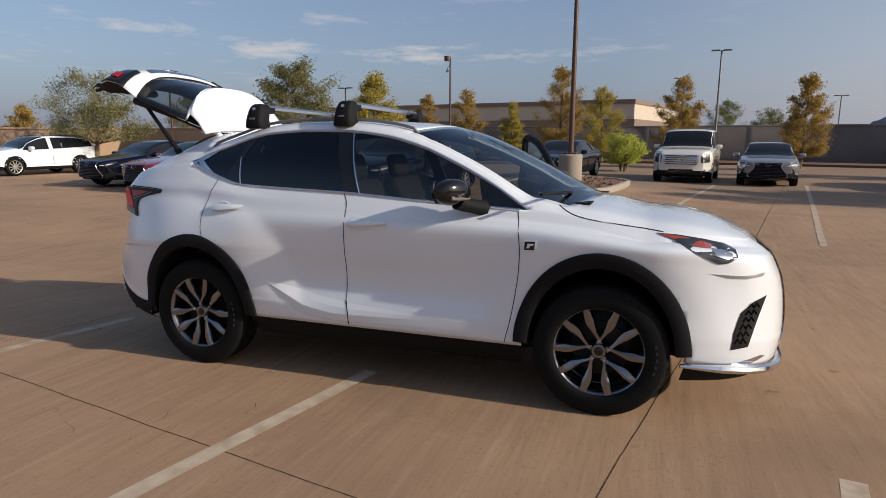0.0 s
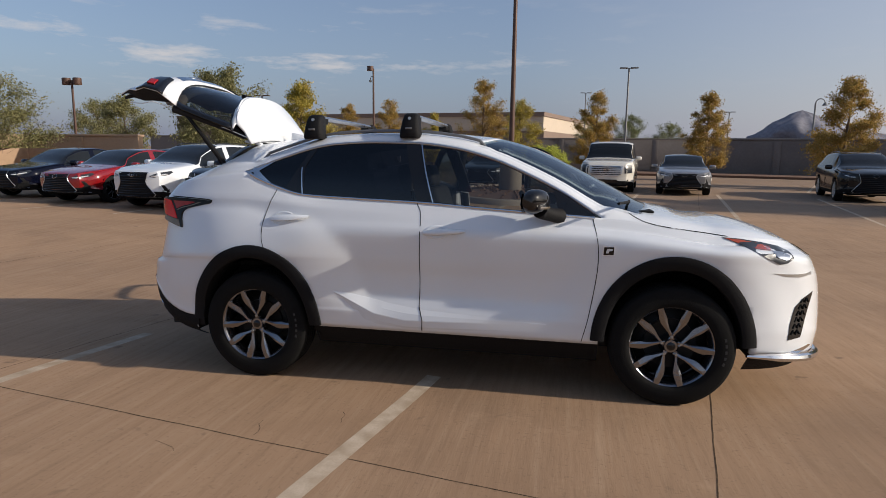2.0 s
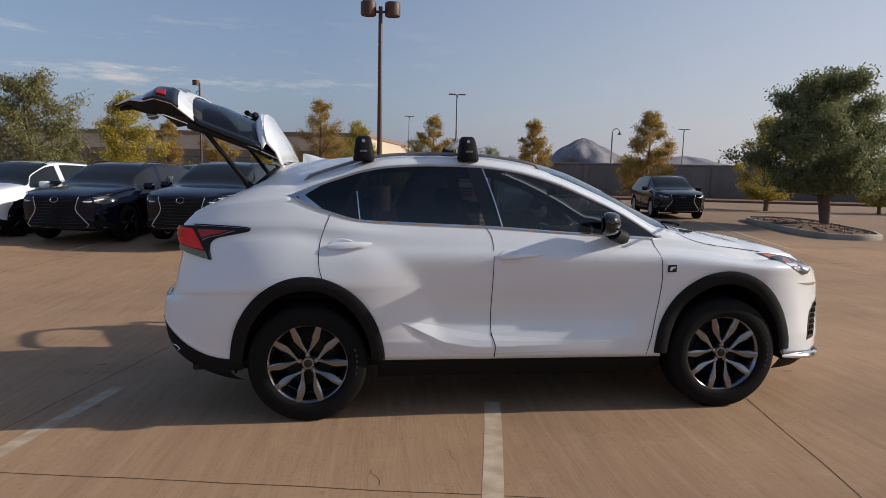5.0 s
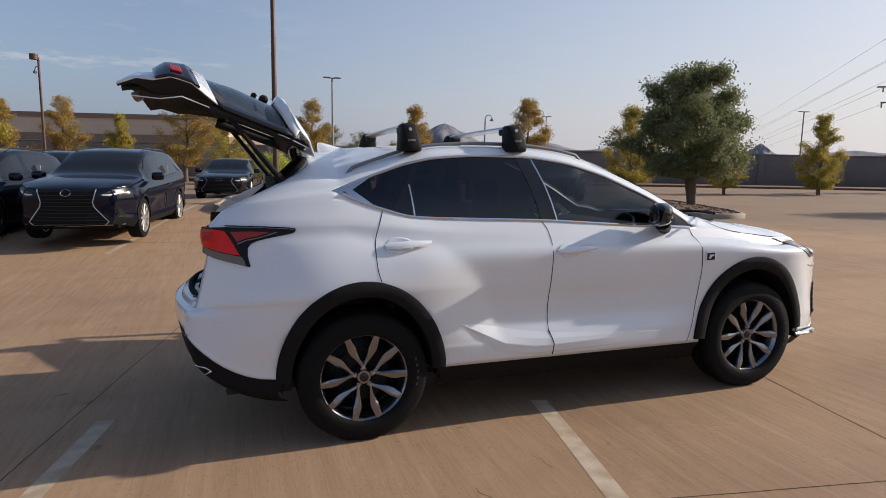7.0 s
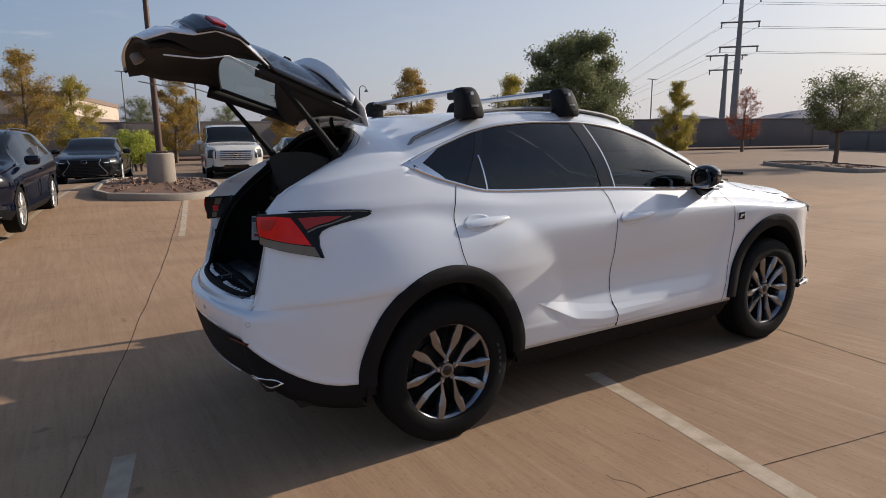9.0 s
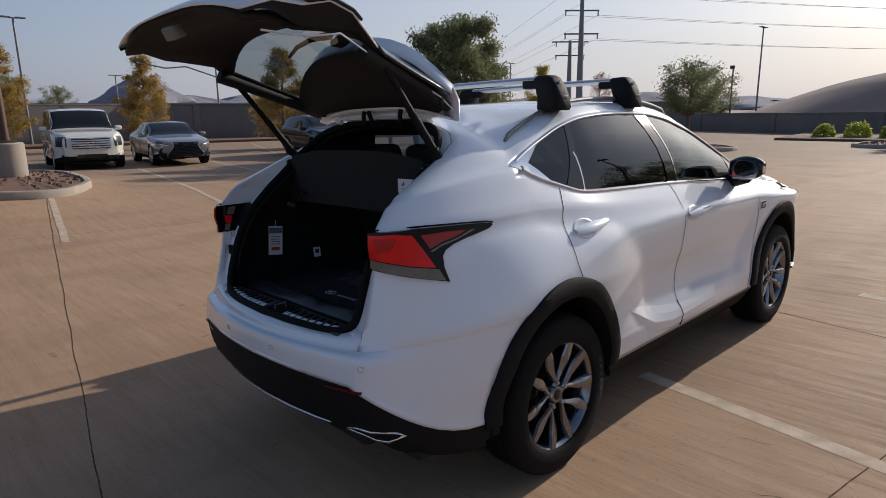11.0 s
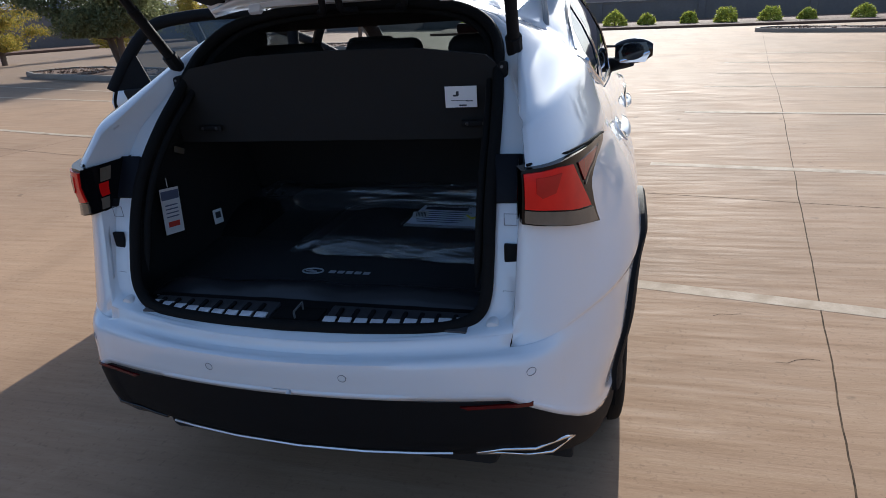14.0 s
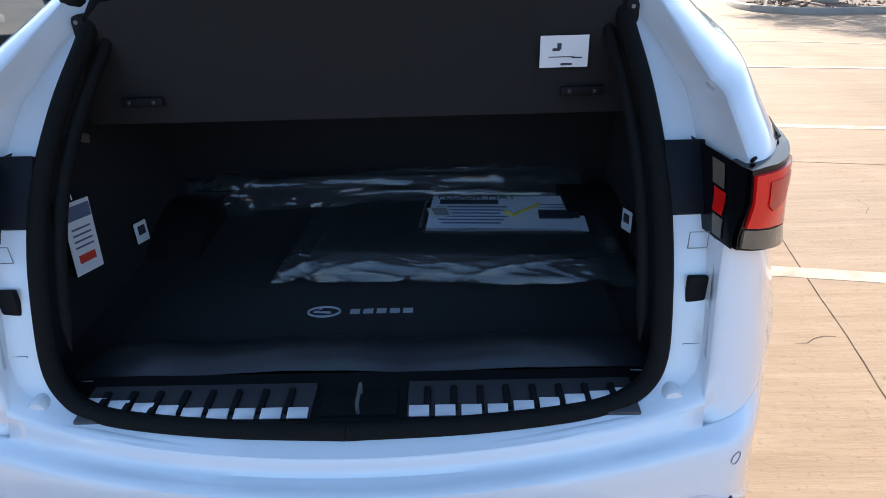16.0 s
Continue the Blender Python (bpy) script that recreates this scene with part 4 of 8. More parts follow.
def build_tree(name, x, y, h, width, leaf, label, seed, count=2600, clear=0.28, size=0.11, trunks=1, lift=0.0, shape="round", airy=0.5):
    """A tapered trunk with rising limbs and twigs, and small leaves in loose sprays along the twigs."""
    rnd = random.Random(seed)
    rng = np.random.default_rng(seed)
    t = thing(name, Matrix.Translation((x, y, ground_z(x, y) + lift)), label, "tree")
    bm = bmesh.new()
    r0 = h * 0.014 + 0.03
    low = h * clear
    tips = []
    for q in range(trunks):
        ang = 2.4 * q + seed
        lean = Vector((rnd.uniform(-0.06, 0.06), rnd.uniform(-0.06, 0.06), 1))
        if trunks > 1:
            lean += Vector((math.cos(ang), math.sin(ang), 0)) * 0.28
        base = Vector((math.cos(ang), math.sin(ang), 0)) * 0.07 * (trunks - 1) + Vector((0, 0, -0.05))
        top = base + lean * h * 0.9
        wob = [Vector((rnd.uniform(-1, 1), rnd.uniform(-1, 1), 0)) * h * 0.014 for _ in range(6)]
        stem = [base.lerp(top, k / 5) + (wob[k] if k else Vector()) for k in range(6)]
        tube_into(bm, stem, [r0 * (1.3 - 1.2 * k / 5) for k in range(6)], 8)

        def on_stem(f):
            k = min(4, int(f * 5))
            return stem[k].lerp(stem[k + 1], f * 5 - k)

        limbs = int((26 if shape == "cone" else 20) / trunks ** 0.5)
        for k in range(limbs):
            f = (k + rnd.random()) / limbs
            a = 2.4 * k + rnd.uniform(-0.5, 0.5) + seed
            z = low + (h - low) * f
            reach = 0.5 * width * crown_width(shape, f) * rnd.uniform(0.72, 1.12) + 0.05
            start = on_stem(min(0.97, max(low * 0.8, z - reach * rnd.uniform(0.5, 0.9)) / (h * 0.92)))
            end = Vector((base.x + lean.x * z + math.cos(a) * reach, base.y + lean.y * z + math.sin(a) * reach, z))
            bend = start.lerp(end, 0.55) + Vector((0, 0, -0.06 * reach))
            tube_into(bm, [start, bend, end], [r0 * 0.30, r0 * 0.18, r0 * 0.05], 5)
            for _ in range(5):
                g = rnd.uniform(0.25, 1.0)
                p = start.lerp(bend, g / 0.55) if g < 0.55 else bend.lerp(end, (g - 0.55) / 0.45)
                e = p + Vector((rnd.gauss(0, 1), rnd.gauss(0, 1), rnd.gauss(0.25, 0.7))).normalized() * reach * rnd.uniform(0.2, 0.5)
                tube_into(bm, [p, e], [r0 * 0.09, r0 * 0.03], 4)
                tips.append((p, e))
            tips.append((bend, end))
        tips.append((on_stem(0.8), top + Vector((0, 0, h * 0.08))))
    part("trunk", bm, BARK, t, "rough brown bark", 60)
    count = int(count * 5.2)
    size *= 0.56
    pa = np.array([tuple(p) for p, _ in tips])
    pb = np.array([tuple(e) for _, e in tips])
    weight = (0.22 + rng.random(len(tips)) ** 2.0) * (0.2 + np.linalg.norm(pb - pa, axis=1))
    pick = rng.choice(len(tips), count, p=weight / weight.sum())
    along = rng.random(count) ** 0.7
    spread = (0.05 + 0.05 * airy) * width ** 0.65
    pos = pa[pick] + (pb - pa)[pick] * along[:, None] + rng.normal(size=(count, 3)) * spread * np.array([1, 1, 0.75])
    pos[:, 2] = np.clip(pos[:, 2], low * 0.85, h * 1.03)
    ax = rng.normal(size=(count, 3)) + np.array([0, 0, -0.4])
    ax /= np.linalg.norm(ax, axis=1)[:, None]
    bx = np.cross(ax, rng.normal(size=(count, 3)))
    bx /= np.linalg.norm(bx, axis=1)[:, None]
    s = (size * rng.uniform(0.5, 1.4, count))[:, None]
    quad = np.stack([pos - ax * s, pos + bx * s * 0.42, pos + ax * s, pos - bx * s * 0.42], 1).reshape(-1, 3)
    me = bpy.data.meshes.new("crown")
    me.from_pydata(quad.tolist(), [], [tuple(range(4 * i, 4 * i + 4)) for i in range(count)])
    me.materials.append(leaf)
    c = new("crown", me)
    c.parent = t
    tagged(c, "loose crown of small leaves")
    return t


FAR_TREES = (
    (-13.0, 18.2, 4.5, 3.30, LEAF_OLIVE, "grey green olive tree behind the parked cars", 3600, 0.25),
    (-22.5, 16.9, 4.2, 4.60, LEAF_OLIVE, "wide grey green olive tree beside the tan wall", 2000, 0.38),
    (-21.5, 23.5, 3.9, 3.04, LEAF_OLIVE, "grey green olive tree near the tan wall", 2200, 0.25),
    (-26.0, 27.0, 4.0, 3.04, LEAF_OLIVE, "grey green olive tree near the tan wall", 2200, 0.25),
    (-30.6, 19.6, 3.1, 1.7, LEAF_AUTUMN, "thin browning tree near the tan wall", 1600, 0.25),
    (-11.6, 23.0, 4.4, 2.3, LEAF_YELLOW, "yellow green tree behind the parked cars", 2800, 0.25),
    (-14.8, 37.7, 4.4, 1.82, LEAF_AUTUMN, "slim autumn tree before the wall", 1900, 0.18),
    (-11.1, 36.0, 4.5, 1.98, LEAF_AUTUMN, "slim autumn tree before the wall", 1900, 0.18),
    (-8.9, 39.4, 3.9, 1.52, LEAF_YELLOW, "slim yellow tree before the wall", 1700, 0.18),
    (-4.8, 34.4, 5.6, 2.48, LEAF_AUTUMN, "tall sparse autumn tree before the wall", 2200, 0.22),
    (-2.4, 37.5, 4.6, 2.43, LEAF_YELLOW, "yellowing tree before the wall", 2000, 0.2),
    (2.0, 33.0, 4.7, 2.05, LEAF_AUTUMN, "brown and green tree before the wall", 2100, 0.2),
    (7.9, 31.2, 4.5, 1.98, LEAF_AUTUMN, "golden brown tree before the wall", 2300, 0.18),
    (12.5, 25.4, 4.7, 2.28, LEAF_AUTUMN, "dense brown tree before the wall", 2800, 0.18),
    (17.9, 23.8, 4.5, 2.28, LEAF_YELLOW, "yellow green tree before the wall", 2600, 0.18),
    (22.7, 22.4, 2.7, 1.44, LEAF_YELLOW, "small yellow tree before the wall", 1300, 0.2),
    (28.7, 21.8, 4.3, 1.82, LEAF_YELLOW, "columnar yellow green tree before the wall", 2500, 0.12),
    (37.4, 23.2, 4.3, 1.98, LEAF_RED, "sparse red leaved tree before the wall", 700, 0.3),
    (24.0, 10.2, 3.7, 3.2, LEAF_DARK, "forked olive tree on a kerbed island", 1500, 0.46),
    (51.6, 21.4, 5.0, 5.00, LEAF_DARK, "dark olive tree near the long building", 2000, 0.3),
    (6.5, 55.0, 4.6, 3.34, LEAF_DARK, "dark green tree behind the wall", 1700, 0.3),
    (3.0, 60.0, 4.8, 3.34, LEAF_DARK, "dark green tree behind the wall", 1700, 0.3),
    (10.0, 57.0, 4.0, 3.04, LEAF_DARK, "dark green tree behind the wall", 1500, 0.3),
)
for i, (tx, ty, th, tw, lf, lb, ct, cl) in enumerate(FAR_TREES):
    slim = tw < 2.5
    build_tree("tree", tx, ty, th * 1.03, tw * (1.27 if slim else 1.0), lf, lb, 11 + i, int(ct * (1.9 if lf is not LEAF_RED else 1.5)), cl * 0.8 if slim else cl, 0.085 if th > 3 else 0.07, lift=0.12 if ty > 30 else 0.0, shape="cone" if slim else "spread", airy=0.35 if slim else 0.6)
build_tree("tree", 13.6, 14.1, 4.75, 4.2, LEAF_DARK, "dense dark green tree on a kerbed island", 77, 14000, 0.26, 0.1, lift=0.08, airy=0.5, trunks=2)
build_tree("tree", -0.3, 27.0, 1.75, 1.45, LEAF_GREEN, "small bright green round tree", 78, 3000, 0.25, 0.075, trunks=3, shape="spread", airy=0.8)
build_tree("tree", 28.2, 1.8, 2.0, 2.2, LEAF_GREEN, "low bright green spreading tree", 79, 3800, 0.25, 0.08, trunks=3, lift=0.1, shape="spread", airy=0.8)
build_tree("tree", 15.2, -9.4, 4.6, 4.4, LEAF_OLIVE, "leafy tree on a kerbed island", 80, 3600, 0.35, 0.09, trunks=2, lift=0.1)


def build_shrub(x, y, r, seed):
    rng = np.random.default_rng(seed)
    n = 900
    d = rng.normal(size=(n, 3))
    d /= np.linalg.norm(d, axis=1)[:, None]
    d[:, 2] = np.abs(d[:, 2])
    lump = 1 + 0.12 * np.sin(d[:, 0] * 5 + seed) * np.cos(d[:, 1] * 6)
    pos = d * (r * lump * rng.uniform(0.75, 1.05, n))[:, None] * np.array([1, 1, 1.25])
    ax = rng.normal(size=(n, 3)) * 0.06
    bx = np.cross(ax, rng.normal(size=(n, 3)))
    bx /= np.linalg.norm(bx, axis=1)[:, None]
    quad = np.stack([pos - ax, pos + bx * 0.035, pos + ax, pos - bx * 0.035], 1).reshape(-1, 3)
    me = bpy.data.meshes.new("shrub")
    me.from_pydata(quad.tolist(), [], [tuple(range(4 * i, 4 * i + 4)) for i in range(n)])
    me.materials.append(LEAF_GREEN)
    s = thing("shrub", Matrix.Translation((x, y, 0.10)), "clipped round green shrub in a gravel bed", "shrub", "shrubs along the building")
    f = new("foliage", me)
    f.parent = s
    part("stem", tube([(0, 0, -0.05), (0.02, 0, r * 0.7)], [0.05, 0.02], 6), BARK, s)


for i, sy in enumerate((7.4, 5.9, 4.4, 2.3, 0.6, -1.0, -2.7, -4.9, -6.7, -8.9, -10.7, -13.2, -16.0)):
    build_shrub(34.2 + 0.2 * math.sin(i * 2.1), sy, 0.52 + 0.1 * math.sin(i * 1.7), i + 3)


# ---- parked cars ----
SIDE_CACHE = {}


def wheel_meshes(r, width, rim_r, spokes):
    """The meshes of a wheel: tyre, rim with spokes; its axis is y, its face towards -y."""
    tyre = lathe([(rim_r, -width * 0.42), (rim_r + 0.012, -width * 0.5), (r - 0.05, -width * 0.52), (r - 0.012, -width * 0.44), (r, -width * 0.30), (r, width * 0.30), (r - 0.012, width * 0.44), (r - 0.05, width * 0.5), (rim_r, width * 0.45)], 44, cap=False)
    rim = lathe([(rim_r - 0.02, -width * 0.30), (rim_r - 0.008, -width * 0.47), (rim_r + 0.006, -width * 0.49), (rim_r + 0.006, -width * 0.40), (rim_r + 0.002, width * 0.4), (rim_r - 0.03, width * 0.4)], 44)
    for f in [f for f in rim.faces if len(f.verts) > 4]:
        rim.faces.remove(f)
    for k in range(spokes):
        a = 2 * math.pi * k / spokes
        m = Matrix.Rotation(a, 4, "Y") @ Matrix.Translation((rim_r * 0.52, -width * 0.40, 0))
        box_into(rim, rim_r * 0.98, 0.03, rim_r * 0.17, m, 0.008, 1)
    hub = lathe([(0.005, -width * 0.47), (0.06, -width * 0.46), (0.07, -width * 0.40), (0.07, 0)], 20)
    tmp = bpy.data.meshes.new("tmp")
    hub.to_mesh(tmp)
    rim.from_mesh(tmp)
    hub.free()
    back = lathe([(0.01, -width * 0.1), (rim_r * 0.98, -width * 0.1), (rim_r * 0.98, width * 0.3), (0.01, width * 0.3)], 32)
    return tyre, rim, back


def share(bm, name, mat):
    me = bpy.data.meshes.new(name)
    bm.to_mesh(me)
    bm.free()
    me.materials.append(mat)
    for p in me.polygons:
        p.use_smooth = True
    me.set_sharp_from_angle(angle=radians(35))
    return me


RIM_PALE = material("silver_alloy", (0.5, 0.49, 0.47), 0.35, 0.8)
PARKED_WHEEL = [share(b, n, m) for b, n, m in zip(wheel_meshes(0.365, 0.235, 0.255, 10), ("tyre", "rim", "brake_drum"), (RUBBER, RIM_PALE, GAP))]
PARKED_WHEEL_DARK = [PARKED_WHEEL[0], PARKED_WHEEL[1].copy(), PARKED_WHEEL[2]]
PARKED_WHEEL_DARK[1].materials.clear()
PARKED_WHEEL_DARK[1].materials.append(BLACK_GLOSS)

BRIGHT = material("bright_trim", (0.78, 0.78, 0.80), 0.3, 0.25, coat=0.5)
CAR_KINDS = {
    "suv": dict(l=4.89, w=0.945, ax=(1.475, -1.315), roof=[(-2.4, 0.98), (-2.25, 1.2), (-1.85, 1.48), (-1.3, 1.575), (-0.3, 1.61), (0.25, 1.56), (0.6, 1.42), (1.2, 1.13), (1.7, 1.07), (2.2, 0.98), (2.38, 0.91), (2.445, 0.84)], belt=[(-2.3, 1.16), (-1.4, 1.12), (0, 1.05), (1.2, 1.01), (2.2, 0.91)], glass=(-1.95, 1.05), cowl=1.22, head=0.2, back=-1.55),
    "sedan": dict(l=4.98, w=0.932, ax=(1.5, -1.37), roof=[(-2.45, 0.9), (-2.3, 1.04), (-1.75, 1.11), (-1.0, 1.36), (-0.3, 1.445), (0.25, 1.41), (0.6, 1.28), (1.2, 1.0), (1.9, 0.91), (2.3, 0.84), (2.43, 0.78), (2.49, 0.70)], belt=[(-2.3, 0.99), (-1.2, 0.98), (0, 0.94), (1.2, 0.92), (2.2, 0.78)], glass=(-1.45, 1.05), cowl=1.2, head=0.2, back=-0.75),
    "truck": dict(l=5.14, w=1.0, ax=(1.6, -1.35), roof=[(-2.55, 1.1), (-2.5, 1.75), (-2.2, 1.88), (-1.0, 1.92), (0.1, 1.91), (0.45, 1.84), (0.75, 1.62), (1.1, 1.3), (1.3, 1.25), (2.2, 1.16), (2.5, 0.98)], belt=[(-2.5, 1.24), (0, 1.22), (1.2, 1.18), (2.3, 1.05)], glass=(-2.3, 0.95), cowl=1.12, head=0.4, back=-2.35, tumble=0.09),
}


def build_parked(kind, x, y, heading, paint, label, dark_wheels=False, grille="spindle", card=False):
    """A parked car; (x, y) is the middle of its front axle, heading the way it faces."""
    K = CAR_KINDS[kind]
    roof, belt = spline(K["roof"]), spline(K["belt"])
    hd = Vector((*heading, 0)).normalized()
    mid = Vector((x, y, 0)) - hd * K["ax"][0]
    car = thing("parked_car", Matrix.Translation((mid.x, mid.y, ground_z(mid.x, mid.y))) @ Matrix.Rotation(math.atan2(hd.y, hd.x), 4, "Z"), label, "car", "parked cars")
    half, W = K["l"] / 2, K["w"]
    st = []
    n = 56
    cap = (0.0, 0.3, 0.55, 0.75, 0.88, 0.96)
    span = [(-half + 0.13, q) for q in cap] + [((-1 + 2 * i / n) * (half - 0.13), 1.0) for i in range(n + 1)] + [(half - 0.13, q) for q in cap[::-1]]
    for x0, q in span:
        u = abs(x0) / (half - 0.13)
        w = W * (1 - 0.26 * smoothstep(0.80, 1.0, u) ** 1.3) * q
        xx = x0 + (0.13 if x0 > 0 else -0.13) * (1 - q ** 2.2)
        zr = roof(xx)
        zb = min(belt(xx), zr - 0.03)
        g = zr - zb
        zs = 0.22 + 0.10 * smoothstep(0.75, 1.0, u)
        low = [Vector((xx, w * 0.90, zs)), Vector((xx, w * 0.985, zs + 0.13)), Vector((xx, w * 0.965, 0.55 * zb)), Vector((xx, w, 0.78 * zb)), Vector((xx, w * 0.955, 0.95 * zb)), Vector((xx, w * 0.91, zb))]
        gl = smoothstep(0.10, 0.3, g)
        wt = w * (0.91 - K.get("tumble", 0.19) * gl)
        zt = zb + g * (0.84 * gl + 0.3 * (1 - gl))
        up = [Vector((xx, wt, zt)), Vector((xx, wt * 0.93, zb + g * (0.93 * gl + 0.62 * (1 - gl)))), Vector((xx, wt * 0.6, zr - 0.012)), Vector((xx, 0, zr))]
        st.append(catmull(low, 2) + [low[-1].lerp(up[0], 0.5)] + catmull(up, 2))
    n = len(st) - 1
    JB = 10
    bms = {k: bmesh.new() for k in ("body", "windscreen", "rear_window", "sill", (1, 0), (1, 1), (-1, 0), (-1, 1))}

    def which(i, j):
        c = (st[i][j] + st[i + 1][j + 1]) / 2
        for ax in K["ax"]:
            if (c.x - ax) ** 2 + (c.z - 0.365) ** 2 < 0.40 ** 2 and j < JB:
                return None
        if JB <= j < JB + 2 and K["glass"][0] < c.x < K["glass"][1]:
            return "side_window" if abs(c.x + 0.1) > 0.07 else "body"
        if j >= JB + 3 and K["head"] < c.x < K["cowl"]:
            return "windscreen"
        if j >= JB + 3 and c.x < K["back"] and roof(c.x) > belt(c.x) + 0.12:
            return "rear_window"
        return "sill" if j < 2 else "body"

    for s in (1, -1):
        made = {}
        for i in range(n):
            for j in range(len(st[0]) - 1):
                k = which(i, j)
                if k is None:
                    continue
                if k == "side_window":
                    k = (s, 1 if st[i][0].x > -0.1 else 0)
                quad = []
                for a, b in ((i, j), (i + 1, j), (i + 1, j + 1), (i, j + 1)):
                    key = (k, a, b)
                    if key not in made:
                        p = st[a][b]
                        made[key] = bms[k].verts.new((p.x, p.y * s, p.z))
                    quad.append(made[key])
                bms[k].faces.new(quad if s < 0 else quad[::-1])
    verts = [(p.x, p.y * s, p.z) for s in (1, -1) for r in st for p in r]
    m = len(st[0])
    faces = [(o + i * m + j, o + (i + 1) * m + j, o + (i + 1) * m + j + 1, o + i * m + j + 1) for o in (0, (n + 1) * m) for i in range(n) for j in range(m - 1)]
    for k, bm in bms.items():
        bmesh.ops.remove_doubles(bm, verts=bm.verts, dist=0.001)
    part("body", bms["body"], paint, car, "", 40)
    part("sill", bms["sill"], BLACK_TRIM, car)
    for k in ("windscreen", "rear_window", (1, 0), (1, 1), (-1, 0), (-1, 1)):
        part(k if isinstance(k, str) else "side_window", bms[k], GLASS_SOLID, car, "dark glass")
    under = box(K["l"] * 0.9, W * 1.5, 0.25, Matrix.Translation((0, 0, 0.36)), 0.05)
    part("underbody", under, GAP, car)
    meshes = PARKED_WHEEL_DARK if dark_wheels else PARKED_WHEEL
    for ax in K["ax"]:
        for s in (-1, 1):
            wh = new("wheel", meshes[0])
            wh.parent = car
            wh.matrix_local = Matrix.Translation((ax, s * (W - 0.135), 0.365)) @ Matrix.Rotation(0 if s < 0 else math.pi, 4, "Z")
            tagged(wh, "black tyre on an alloy rim")
            for me, nm in zip(meshes[1:], ("rim", "brake_drum")):
                o = new(nm, me)
                o.parent = wh
            ring = []
            bm = bmesh.new()
            for k in range(17):
                a = math.pi * k / 16
                ring.append([Vector((ax + math.cos(a) * q, s * (W + 0.004), 0.365 + math.sin(a) * q)) for q in (0.385, 0.43)])
            grid_faces(bm, ring)
            for v in bm.verts:
                f = TREE_SIDE(verts, faces, v.co, s)
                v.co.y = s * (f + 0.012)
            part("arch_trim", bm, BLACK_TRIM if kind == "suv" else paint, car, smooth=60)
    tree = BVHTree.FromPolygons(verts, faces)

    def front(a, b, lift):
        h = tree.ray_cast(Vector((4, a, b)), Vector((-1, 0, 0)))
        return Vector(((h[0].x if h[0] is not None else half * 0.9) + lift, a, b))

    def lay(poly, lift, deep, cell=0.08):
        bm = bmesh.new()
        bm.faces.new([bm.verts.new((0, a, b)) for a, b in poly])
        for ax, no in ((1, (0, 1, 0)), (2, (0, 0, 1))):
            lo, hi = min(p[ax - 1] for p in poly), max(p[ax - 1] for p in poly)
            c = lo + cell
            while c < hi:
                bmesh.ops.bisect_plane(bm, geom=bm.verts[:] + bm.edges[:] + bm.faces[:], plane_co=(0, c, 0) if ax == 1 else (0, 0, c), plane_no=no)
                c += cell
        r = bmesh.ops.extrude_face_region(bm, geom=bm.faces[:])
        back = {v for v in r["geom"] if isinstance(v, bmesh.types.BMVert)}
        for v in bm.verts:
            v.co = front(v.co.y, v.co.z, -deep if v in back else lift)
        bmesh.ops.recalc_face_normals(bm, faces=bm.faces)
        return bm

    top = roof(half * 0.9)
    if grille == "spindle":
        out = [(0.44, top - 0.075), (0.385, 0.69), (0.41, 0.61), (0.60, 0.37), (0.52, 0.30)]
        poly = out + [(-a, b) for a, b in out[::-1]]
        part("grille", lay(poly, 0.012, 0.03), BLACK_TRIM, car, "black spindle grille")
        for k in range(10):
            zz = 0.34 + (top - 0.45) * k / 9
            hw = float(np.interp(zz, (0.30, 0.37, 0.61, 0.69, top), (0.50, 0.57, 0.40, 0.375, 0.43)))
            part("grille_slat", tube([tuple(front(a * hw, zz, 0.016)) for a in (-1, -0.5, 0, 0.5, 1)], 0.007, 5), BLACK_GLOSS, car)
        for s in (-1, 1):
            pts = []
            for (a0, b0), (a1, b1) in zip(out, out[1:]):
                pts += [tuple(front((a0 + (a1 - a0) * k / 6) * s, b0 + (b1 - b0) * k / 6, 0.014)) for k in range(6)]
            part("grille_surround", tube(pts, 0.009, 6), SATIN, car, "bright grille surround")
        part("lower_lip", tube([tuple(front(a, 0.285 + 0.03 * abs(a), 0.008)) for a in (-0.78, -0.6, -0.3, 0, 0.3, 0.6, 0.78)], 0.008, 6), SATIN, car)
        em = bmesh.new()
        tube_into(em, [tuple(front(0.075 * math.cos(k * math.pi / 8), top - 0.13 + 0.05 * math.sin(k * math.pi / 8), 0.02)) for k in range(17)], 0.006, 5)
        part("emblem", em, CHROME, car, "small bright oval emblem")
        lamp = [(0.47, top - 0.165), (0.66, top - 0.085), (0.80, top - 0.045), (0.845, top - 0.075), (0.80, top - 0.135), (0.60, top - 0.195)]
    else:
        poly = [(0.58, 1.0), (0.58, 0.72), (0.42, 0.62), (-0.42, 0.62), (-0.58, 0.72), (-0.58, 1.0)]
        part("grille", lay(poly, 0.012, 0.03), SATIN, car, "bright slatted grille")
        for k in range(5):
            part("grille_slat", tube([tuple(front(a, 0.68 + 0.07 * k, 0.016)) for a in (-0.52, -0.26, 0, 0.26, 0.52)], 0.014, 6), BLACK_GLOSS, car)
        part("lower_intake", lay([(-0.45, 0.38), (0.45, 0.38), (0.4, 0.50), (-0.4, 0.50)], 0.01, 0.03), BLACK_GLOSS, car)
        part("emblem", lay([(-0.08, 0.78), (0.08, 0.78), (0.1, 0.88), (-0.1, 0.88)], 0.02, 0.02), CHROME, car, "bright wreath shaped emblem")
        lamp = [(0.64, 1.03), (0.90, 1.03), (0.92, 0.74), (0.66, 0.72)]
